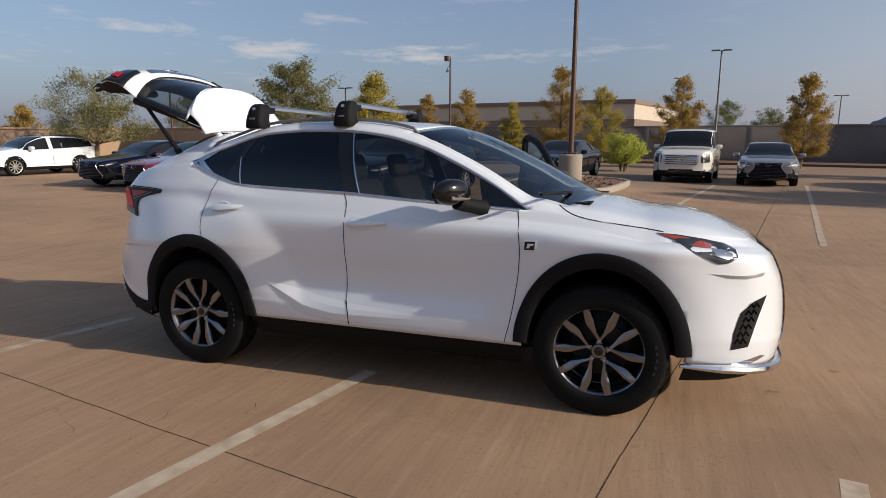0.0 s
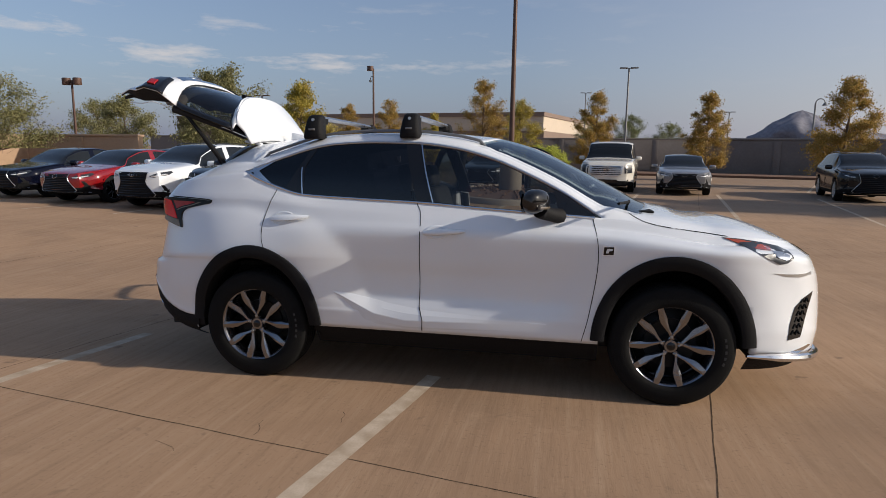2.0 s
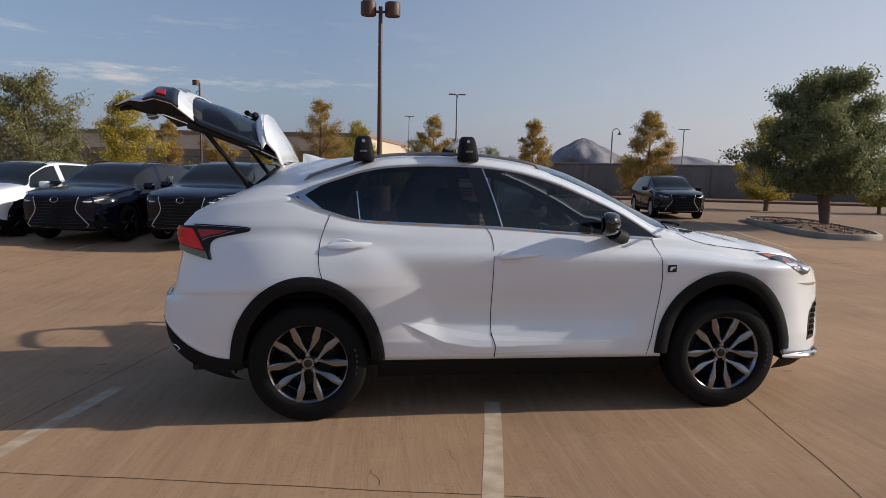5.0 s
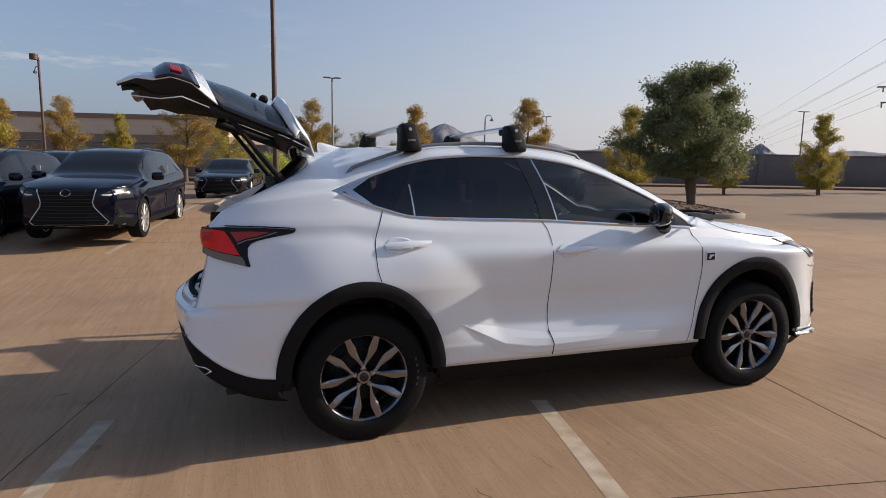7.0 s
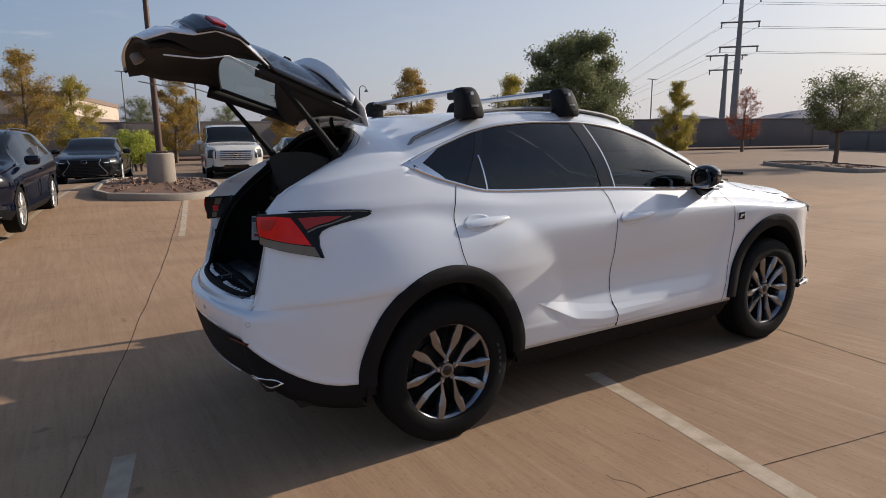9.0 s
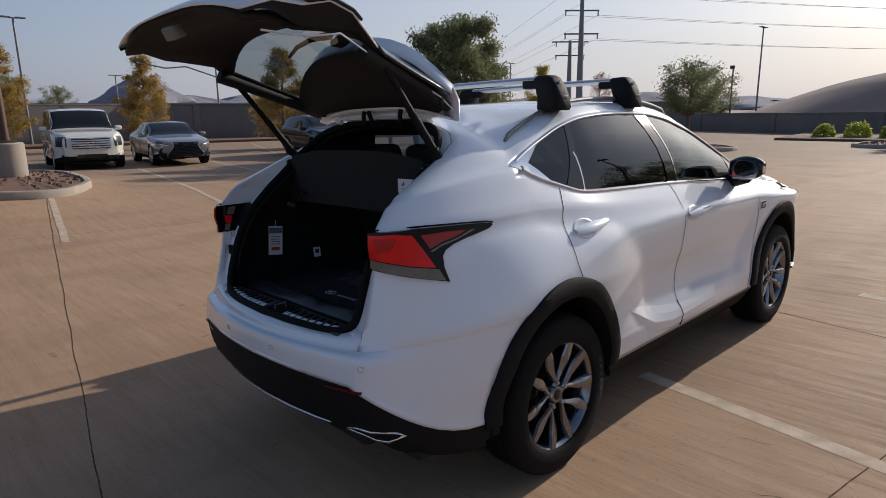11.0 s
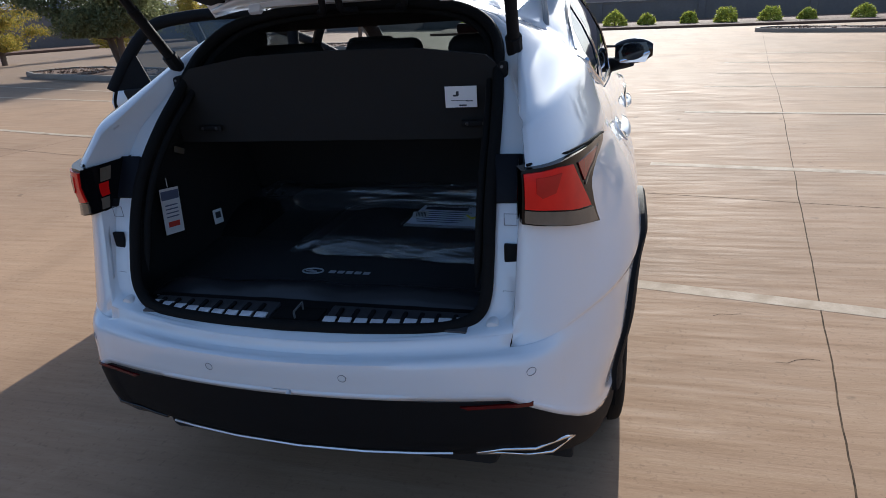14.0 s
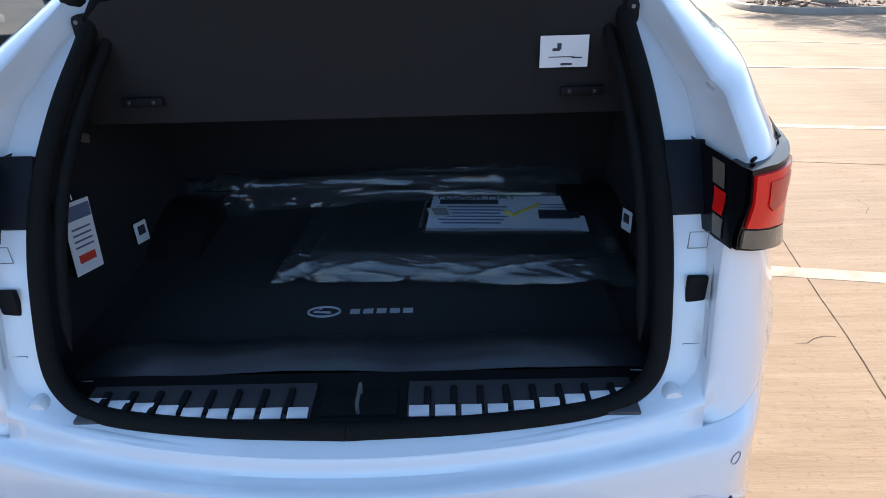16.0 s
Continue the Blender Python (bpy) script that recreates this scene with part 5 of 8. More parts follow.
    for s in (-1, 1):
        q = [(a * s, b) for a, b in lamp]
        hl = part("headlight", lay(q if s > 0 else q[::-1], 0.008, 0.03), HEADLAMP, car, "clear headlight")
        if grille == "spindle":
            part("lamp_lens", tube([tuple(front(s * a, top - b, 0.012)) for a, b in ((0.52, 0.165), (0.62, 0.165), (0.70, 0.145), (0.78, 0.115))], [0.010, 0.016, 0.018, 0.010], 8), BRIGHT, hl, "bright lamp lens")
            part("bumper_slot", lay([(s * a, b) for a, b in ((0.70, 0.60), (0.735, 0.60), (0.80, 0.44), (0.735, 0.42))], 0.006, 0.02), BLACK_TRIM, car)
        part("mirror", box(0.16, 0.22, 0.15, Matrix.Translation((K["cowl"] - 0.38, s * (W + 0.08), belt(0.9) + 0.07)) @ Matrix.Rotation(s * 0.2, 4, "Z"), 0.05, 3), paint, car, "wing mirror", 50)
        part("door_gap", tube([(-0.1, s * (W * 0.99), 0.42), (-0.1, s * (W * 0.995), 0.7), (-0.1, s * W * 0.92, belt(0))], 0.006, 4), GAP, car)
    for s in (-1, 1):
        part("fog_recess", lay([(0.62 * s, 0.44), (0.80 * s, 0.50), (0.80 * s, 0.36), (0.66 * s, 0.32)], 0.008, 0.02), BLACK_TRIM, car)
        part("door_handle", box(0.2, 0.025, 0.03, Matrix.Translation((-0.35, s * (W + 0.002), belt(0) * 0.86)), 0.008), paint, car)
    if card:
        part("window_card", box(0.01, 0.14, 0.16, Matrix.Translation((-0.55, W * 0.86, belt(-0.5) + 0.14)), 0.0), PAPER, car, "white window card")
    for s in (-1, 1):
        line = [Vector((r[JB].x, s * (r[JB].y + 0.004), r[JB].z)) for r in st[6:-6] if K["glass"][0] < r[JB].x < K["glass"][1]]
        part("window_line", tube(line, 0.007, 5), SATIN, car, "thin bright window line")
    if kind != "sedan":
        for s in (-1, 1):
            part("roof_rail", tube([(-1.6, s * W * 0.62, roof(-1.6) - 0.02), (-1.3, s * W * 0.63, roof(-1.3) + 0.02), (0, s * W * 0.63, roof(0) + 0.02), (0.25, s * W * 0.62, roof(0.25) - 0.02)], 0.012, 6), BLACK_GLOSS, car)
    return car


def TREE_SIDE(verts, faces, co, s):
    key = id(verts)
    if SIDE_CACHE.get("key") != key:
        SIDE_CACHE["key"], SIDE_CACHE["tree"] = key, BVHTree.FromPolygons(verts, faces)
    h = SIDE_CACHE["tree"].ray_cast(Vector((co.x, s * 3, co.z)), Vector((0, -s, 0)))
    return abs(h[0].y) if h[0] is not None else 0.9


GLASS_SOLID = material("parked_glass", (0.012, 0.014, 0.016), 0.04, spec=0.32)
NAVY = material("navy_paint", (0.003, 0.004, 0.012), 0.12, coat=0.2, spec=0.2, vary=0.2, scale=2)
DARK_GREY = material("graphite_paint", (0.008, 0.009, 0.011), 0.14, coat=0.25, spec=0.25, vary=0.2, scale=2)
RED_PAINT = material("red_paint", (0.22, 0.006, 0.008), 0.2, coat=1.0, vary=0.1, scale=2)
PEARL = material("pearl_paint", (0.70, 0.66, 0.58), 0.25, coat=0.9, vary=0.05, scale=2)
SILVER = material("grey_paint", (0.20, 0.195, 0.20), 0.28, 0.3, coat=1.0, vary=0.1, scale=2)
H = (-0.13, -0.99)
build_parked("suv", -4.5, 8.3, H, NAVY, "dark navy blue crossover parked in a row", card=True)
build_parked("suv", -6.95, 8.75, H, NAVY, "dark navy crossover parked beside a white one", dark_wheels=True, card=True)
build_parked("suv", -9.4, 9.4, H, PAINT, "white crossover with dark wheels parked in a row", dark_wheels=True, card=True)
build_parked("sedan", -12.2, 10.1, H, RED_PAINT, "bright red saloon car parked in a row", dark_wheels=True)
build_parked("sedan", -15.0, 11.0, H, NAVY, "dark navy saloon car parked in a row", card=True)
build_parked("suv", -23.65, 13.3, (-0.07, -1.0), PAINT, "white crossover parked apart near the tan wall", card=True)
build_parked("truck", 2.2, 19.9, H, PEARL, "large pearl white square sport utility vehicle", grille="slats")
build_parked("sedan", 4.85, 19.3, H, SILVER, "silver grey saloon car with a black grille")
build_parked("suv", 10.3, 17.9, (-0.18, -0.98), DARK_GREY, "dark grey crossover parked alone")
build_parked("sedan", -2.4, 18.9, (-0.16, -0.98), DARK_GREY, "black saloon car beside a gravel island")
build_parked("suv", -9.6, 15.2, H, DARK_GREY, "dark crossover in the second row")
build_parked("sedan", -12.4, 16.2, H, PAINT, "white saloon car in the second row")
build_parked("suv", -6.9, 14.9, H, NAVY, "dark crossover in the second row")
build_parked("sedan", -15.4, 17.0, H, RED_PAINT, "red saloon car in the second row")


# ---- details of the white car ----
def mirrored(build):
    for s in (-1, 1):
        build(s)


def shell_line(j, x0, x1, lift=(0, 0, 0), side=-1, inset=1.0):
    """Points along one row of the shell between two places."""
    pts = []
    for st, k in zip(STATIONS, KINDS):
        p = st[j]
        if k == "mid" and x0 <= st[0].x <= x1:
            pts.append(Vector((p.x + lift[0], side * (p.y * inset + lift[1]), p.z + lift[2])))
    return pts


def car_wheel(hx, s):
    root = new("wheel", share_hero[0])
    root.parent = CAR
    root.matrix_local = Matrix.Translation((hx, s * 0.79, HUB_Z)) @ Matrix.Rotation(0 if s < 0 else math.pi, 4, "Z") @ Matrix.Rotation(0.03 * hx, 4, "Y")
    tagged(root, "black road tyre on a dark ten spoke alloy rim")
    for me, nm in zip(share_hero[1:], ("rim", "brake_disc", "centre_cap", "tyre_mark")):
        o = new(nm, me)
        o.parent = root
    for k in range(10):
        o = new("spoke", share_spoke[k % 2])
        o.parent = root
        o.matrix_local = Matrix.Rotation(radians(72 * (k // 2) + (16.5 if k % 2 else -16.5) + 90), 4, "Y")
    for k in range(5):
        o = new("wheel_nut", share_nut)
        o.parent = root
        o.matrix_local = Matrix.Rotation(radians(72 * k + 54), 4, "Y") @ Matrix.Translation((0.057, -0.078, 0))


def hero_wheel_meshes():
    grooves = []
    for y in (-0.055, -0.02, 0.02, 0.055):
        grooves += [(0.363, y - 0.006), (0.354, y - 0.004), (0.354, y + 0.004), (0.363, y + 0.006)]
    tyre = lathe([(0.236, -0.098), (0.249, -0.112), (0.268, -0.117), (0.30, -0.1165), (0.335, -0.110), (0.348, -0.104), (0.358, -0.092), (0.3625, -0.075)] + grooves + [(0.362, 0.075), (0.350, 0.10), (0.32, 0.115), (0.225, 0.10)], 72, cap=False)
    rim = lathe([(0.217, -0.02), (0.226, -0.085), (0.239, -0.102), (0.2495, -0.109), (0.2515, -0.104), (0.246, -0.09), (0.238, 0.08), (0.21, 0.08)], 72)
    for f in [f for f in rim.faces if len(f.verts) > 4]:
        rim.faces.remove(f)
    hub = lathe([(0.026, -0.083), (0.037, -0.082), (0.042, -0.074), (0.050, -0.045), (0.07, 0.0)], 32)
    tmp = bpy.data.meshes.new("tmp")
    hub.to_mesh(tmp)
    hub.free()
    rim.from_mesh(tmp)
    disc = lathe([(0.06, -0.012), (0.15, -0.012), (0.152, -0.004), (0.152, 0.004), (0.215, 0.03), (0.22, 0.10), (0.02, 0.10)], 48)
    cap = lathe([(0.002, -0.090), (0.020, -0.0895), (0.025, -0.086), (0.025, -0.07)], 24)
    mark = bmesh.new()
    for k in range(5):
        a = radians(-14 + 7 * k)
        box_into(mark, 0.012, 0.002, 0.018, Matrix.Rotation(a, 4, "Y") @ Matrix.Translation((0.30, -0.1172, 0)))
    spokes = []
    for side in (1, -1):
        spoke = bmesh.new()
        rows = []
        for r, wd, y, ridge in ((0.036, 0.026, -0.080, 0.002), (0.075, 0.024, -0.083, 0.004), (0.110, 0.030, -0.087, 0.008), (0.150, 0.047, -0.092, 0.013), (0.178, 0.053, -0.097, 0.012), (0.207, 0.046, -0.102, 0.006), (0.241, 0.040, -0.105, 0.001)):
            off = side * 0.022 * (1 - smoothstep(0.03, 0.16, r))
            rows.append([Vector((r, -0.035, off - wd * 0.35)), Vector((r, y + 0.012, off - wd / 2)), Vector((r, y, off - wd / 2 + 0.004)), Vector((r, y - ridge * 0.5, off + side * wd * 0.16)), Vector((r, y + 0.003, off + wd / 2 - 0.004)), Vector((r, y + 0.012, off + wd / 2)), Vector((r, -0.035, off + wd * 0.35))])
        grid_faces(spoke, rows)
        bmesh.ops.recalc_face_normals(spoke, faces=spoke.faces)
        spokes.append(spoke)
    nut = lathe([(0.002, -0.012), (0.007, -0.012), (0.009, -0.009), (0.009, 0.01)], 6)
    return tyre, rim, disc, cap, mark, spokes, nut


DISC = material("dark_disc", (0.025, 0.025, 0.025), 0.5, 0.8)
EMB_TYRE = material("tyre_lettering", (0.028, 0.028, 0.028), 0.7)
_w = hero_wheel_meshes()
share_hero = [share(b, n, m) for b, n, m in zip(_w[:5], ("tyre", "rim", "brake_disc", "centre_cap", "tyre_mark"), (RUBBER, ALLOY, DISC, BLACK_GLOSS, EMB_TYRE))]
share_spoke = [share(_b, "spoke", ALLOY) for _b in _w[5]]
for _m in share_spoke:
    for _p in _m.polygons:
        _p.use_smooth = False
share_nut = share(_w[6], "wheel_nut", SATIN)
for _hx in (HUB_F, HUB_R):
    for _s in (-1, 1):
        car_wheel(_hx, _s)


def arch(hx, s):
    """Black flare round a wheel opening, and the liner behind it."""
    rows, n = [], 40
    for k in range(n + 1):
        a = radians(2 + 176 * k / n)
        row = []
        for fx, fz, lift in ((0.470, 0.545, -0.004), (0.468, 0.543, 0.014), (0.452, 0.527, 0.020), (0.402, 0.474, 0.022), (0.388, 0.460, 0.014), (0.384, 0.456, -0.10)):
            x, z = hx + fx * math.cos(a), HUB_Z + fz * math.sin(a)
            p = on_side(min(x, 1.95), max(z, 0.255), lift)
            p.x, p.z = x, z
            if lift < -0.05:
                p.y += 0.0
            row.append(Vector((p.x, -p.y * s if s > 0 else p.y, p.z)))
        rows.append(row)
    bm = bmesh.new()
    grid_faces(bm, rows)
    bmesh.ops.recalc_face_normals(bm, faces=bm.faces)
    part("arch_flare", bm, BLACK_TRIM, CAR, "matt black plastic wheel arch flare", 50)
    rows = []
    for k in range(25):
        a = radians(4 + 172 * k / 24)
        rows.append([Vector((hx + 0.415 * math.cos(a), s * y, HUB_Z + 0.485 * math.sin(a))) for y in (0.86, 0.7, 0.50)] + [Vector((hx, s * 0.50, HUB_Z))])
    bm = bmesh.new()
    grid_faces(bm, rows)
    part("wheel_liner", bm, GAP, CAR, "", 60)


for _hx in (HUB_F, HUB_R):
    for _s in (-1, 1):
        arch(_hx, _s)


def wheel_housing(hx, s):
    """The black inner liner of a wheel arch."""
    ring = [(hx + 0.44 * math.cos(math.pi * k / 20), HUB_Z - 0.06 + 0.50 * math.sin(math.pi * k / 20)) for k in range(21)]
    bm = bmesh.new()
    grid_faces(bm, [[Vector((x, s * y, z)) for y in (0.87, 0.74, 0.60)] for x, z in ring])
    bm.faces.new([bm.verts.new((x, s * 0.60, z)) for x, z in ring])
    part("wheel_housing", bm, GAP, CAR, "black wheel arch liner", 40)


for _hx in (HUB_F, HUB_R):
    for _s in (-1, 1):
        wheel_housing(_hx, _s)


def side_details(s):
    for pts in (((0.86, 1.105), (0.89, 0.96), (0.89, 0.79), (0.85, 0.53), (0.81, 0.365)), ((-0.225, 1.185), (-0.19, 1.09), (-0.195, 0.8), (-0.2, 0.53), (-0.18, 0.38)),
                ((-1.19, 1.265), (-1.245, 1.11), (-1.25, 0.97), (-1.23, 0.885)), ((1.075, 1.135), (1.11, 1.112), (1.17, 1.085), (1.28, 1.06), (1.46, 1.034), (1.63, 1.010))):
        if s > 0 and pts[0][0] < 1:
            continue
        part("panel_gap", seam(pts, side=s), GAP, CAR, smooth=0)
    part("belt_trim", tube(shell_line(J_BELT, -1.43, 0.9 if s < 0 else -1.2, (0, 0.003, -0.002), s), 0.0085, 8), CHROME, CAR, "bright window trim")
    part("window_trim", tube(shell_line(J_DLO, -1.43, 0.9, (0, 0.003, 0.0), s), 0.008, 8), SATIN, CAR, "satin window trim")
    part("quarter_trim", skin([(-1.455, 1.383), (-1.36, 1.338), (-1.22, 1.285), (-1.235, 1.30), (-1.345, 1.385), (-1.23, 1.455), (-1.22, 1.468), (-1.33, 1.428)], 0.006, 0.004, s), CHROME, CAR, "bright corner trim")
    part("pillar_cover", skin([(-0.335, 1.567), (-0.235, 1.558), (-0.125, 1.186), (-0.225, 1.192)], 0.004, 0.01, s), BLACK_GLOSS, CAR, "gloss black pillar")
    if s < 0:
        part("pillar_cover", skin([(-0.985, 1.528), (-0.945, 1.537), (-1.005, 1.41), (-1.0, 1.236), (-1.13, 1.27)], 0.004, 0.01, s), BLACK_GLOSS, CAR, "gloss black pillar")
        part("window_guide", skin([(-1.030, 1.41), (-1.022, 1.41), (-1.004, 1.236), (-1.012, 1.236)], 0.006, 0.004, s), CHROME, CAR)
        part("window_guide", skin([(-0.232, 1.555), (-0.224, 1.555), (-0.118, 1.187), (-0.126, 1.187)], 0.007, 0.004, s), CHROME, CAR)
        part("window_corner", skin([(0.62, 1.275), (0.66, 1.26), (0.88, 1.118), (0.70, 1.125), (0.66, 1.13)], 0.004, 0.01, s), BLACK_GLOSS, CAR, "black mirror mount panel")
    for x0, x1, z in ((-1.20, -0.935, 1.085), (-0.165, 0.10, 1.015)):
        if s > 0:
            continue

        def at(x, zz, lift):
            p = on_side(x, zz, lift)
            return Vector((p.x, -p.y * s if s > 0 else p.y, p.z))

        bm = bmesh.new()
        rows = []
        for k in range(15):
            u = k / 14
            x = x0 + (x1 - x0) * u
            zz = z + 0.014 * (u - 0.5)
            hh = 0.006 + 0.016 * math.sin(math.pi * min(1.0, 0.12 + 0.80 * u)) ** 0.8 * (1.0 - 0.35 * u)
            out = 0.004 + 0.030 * math.sin(math.pi * (0.08 + 0.84 * u)) ** 0.55
            rows.append([at(x, zz + hh, out * 0.45), at(x, zz + hh * 0.75, out), at(x, zz - hh * 0.2, out + 0.003), at(x, zz - hh * 0.8, out * 0.9), at(x, zz - hh, out * 0.35)])
        grid_faces(bm, rows)
        bmesh.ops.recalc_face_normals(bm, faces=bm.faces)
        if sum(f.normal.y for f in bm.faces) * s < 0:
            bmesh.ops.reverse_faces(bm, faces=bm.faces)
        part("door_handle", bm, PAINT, CAR, "white door handle", 60)
        cup = bmesh.new()
        rows = []
        cx, n = x0 + 0.085, 28
        for r, lift in ((1.0, 0.0), (0.95, 0.0035), (0.86, 0.0045), (0.74, 0.0030), (0.5, 0.0012), (0.02, 0.0008)):
            rows.append([at(cx + 0.082 * r * math.cos(2 * math.pi * k / n), z - 0.004 + 0.043 * r * math.sin(2 * math.pi * k / n), lift) for k in range(n + 1)])
        grid_faces(cup, rows)
        bmesh.ops.recalc_face_normals(cup, faces=cup.faces)
        if sum(f.normal.y for f in cup.faces) * s < 0:
            bmesh.ops.reverse_faces(cup, faces=cup.faces)
        part("handle_cup", cup, PAINT, CAR, "", 80)
    if s < 0:
        def up(x):
            return float(np.interp(x, (-0.77, -0.66, -0.40, -0.17, 0.60), (0.616, 0.604, 0.545, 0.512, 0.462)))

        def ridge(x):
            return float(np.interp(x, (-0.77, -0.72, -0.49, -0.30, -0.17, 0.60), (0.613, 0.592, 0.482, 0.448, 0.447, 0.455)))

        bm = bmesh.new()
        rows = []
        for k in range(70):
            x = -0.77 + 1.37 * k / 69
            low = 0.03 + 0.97 * smoothstep(-0.80, -0.45, x)
            out = 0.012 * smoothstep(-0.79, -0.60, x) * (1 - smoothstep(-0.25, 0.45, x))
            zu, zr = up(x), min(ridge(x), up(x) - 0.004)
            rows.append([on_side(x, zu, 0.0), on_side(x, zr * 0.5 + zu * 0.5, out * 0.5 + 0.001), on_side(x, zr, out + 0.001), on_side(x, zr - 0.006 * low, out + 0.001), on_side(x, zr - 0.045 * low, out * 0.5), on_side(x, max(0.385, zr - 0.12 * low), -0.002)])
        grid_faces(bm, rows)
        bmesh.ops.recalc_face_normals(bm, faces=bm.faces)
        if sum(f.normal.y for f in bm.faces) > 0:
            bmesh.ops.reverse_faces(bm, faces=bm.faces)
        part("door_crease", bm, PAINT, CAR, "", 5)
        part("panel_gap", tube([on_side(-0.199, 0.53, 0.0005), on_side(-0.194, 0.511, 0.001), on_side(-0.184, 0.480, 0.0070), on_side(-0.175, 0.447, 0.0128), on_side(-0.176, 0.440, 0.0125), on_side(-0.178, 0.402, 0.0065), on_side(-0.179, 0.38, 0.003)], 0.0028, 6), GAP, CAR)
    part("fender_badge", skin([(0.915, 0.895), (0.985, 0.897), (0.988, 0.955), (0.918, 0.953)], 0.005, 0.004, s), BRIGHT, CAR, "small bright square badge")
    part("badge_face", skin([(0.922, 0.901), (0.979, 0.903), (0.981, 0.949), (0.925, 0.947)], 0.007, 0.002, s), BLACK_GLOSS, CAR)
    part("badge_mark", skin([(0.935, 0.912), (0.95, 0.912), (0.955, 0.925), (0.972, 0.927), (0.974, 0.938), (0.942, 0.937)], 0.009, 0.002, s), HANDLE_CUP, CAR)
    # front lamps and openings
    hl = part("headlight", skin([(1.60, 1.006), (1.70, 0.998), (1.82, 0.978), (1.93, 0.952), (1.985, 0.925), (1.995, 0.89), (1.95, 0.866), (1.90, 0.862), (1.80, 0.914), (1.69, 0.972)], 0.006, 0.03, s, cell=0.03), HEADLAMP, CAR, "clear headlight with a thin amber strip")
    part("amber_corner", skin([(1.61, 1.003), (1.70, 0.993), (1.80, 0.974), (1.875, 0.952), (1.86, 0.938), (1.78, 0.948), (1.69, 0.974)], 0.009, 0.01, s, cell=0.03), AMBER, hl, "amber reflector")
    part("lamp_lens", skin([(1.865, 0.938), (1.93, 0.928), (1.965, 0.912), (1.968, 0.892), (1.94, 0.884), (1.885, 0.905)], 0.009, 0.01, s, cell=0.02), LAMP_CLEAR, hl, "clear lamp reflector")
    part("daytime_lamp", skin([(1.87, 0.812), (1.98, 0.800), (2.08, 0.796), (2.135, 0.802), (2.13, 0.784), (2.04, 0.778), (1.95, 0.788)], 0.004, 0.01, s, cell=0.03), SATIN, CAR, "slim daytime running lamp")
    v = part("bumper_vent", skin([(1.985, 0.41), (1.995, 0.50), (2.025, 0.60), (2.09, 0.655), (2.155, 0.68), (2.12, 0.58), (2.07, 0.42)], 0.004, 0.03, s, cell=0.03), BLACK_GLOSS, CAR, "black mesh bumper vent")
    for k in range(6):
        z = 0.455 + 0.036 * k
        pts = []
        for q in range(5):
            x = 2.005 + 0.012 * k + q * 0.014
            p = on_side(x, z + (0.012 if q % 2 else -0.012), 0.008)
            pts.append(Vector((p.x, -p.y * s if s > 0 else p.y, p.z)))
        part("vent_mesh", tube(pts, 0.004, 5), BLACK_TRIM, v)
    part("fog_trim", skin([(1.93, 0.292), (2.0, 0.335), (2.14, 0.362), (2.17, 0.35), (2.06, 0.312)], 0.006, 0.01, s, cell=0.04), CHROME, CAR, "bright fog lamp trim")


HANDLE_CUP = material("handle_recess", (0.72, 0.72, 0.72), 0.3, coat=0.6)
mirrored(side_details)


def nose_details():
    n = len(STATIONS)
    pts_r = [STATIONS[i][4] for i in range(n) if KINDS[i] == "front" and STATIONS[i][4].x > 1.72]
    pts = [Vector((p.x + 0.02, -p.y - 0.016, p.z - 0.01)) for p in pts_r] + [Vector((p.x + 0.02, p.y + 0.016, p.z - 0.01)) for p in pts_r[::-1]]
    part("front_lip", tube(pts, [0.010 + 0.014 * min(1, min(k, len(pts) - 1 - k) / 5) for k in range(len(pts))], 8), CHROME, CAR, "bright front lip")
    for s in (-1, 1):
        bm = bmesh.new()
        rows = []
        for i in range(n):
            if KINDS[i] == "front" and STATIONS[i][28].y < 0.42:
                rows.append([Vector((STATIONS[i][j].x + 0.008, STATIONS[i][j].y * s, STATIONS[i][j].z)) for j in range(6, J_BELT - 1)])
        grid_faces(bm, rows)
        part("grille", bm, BLACK_GLOSS, CAR, "black spindle grille", 60)


nose_details()


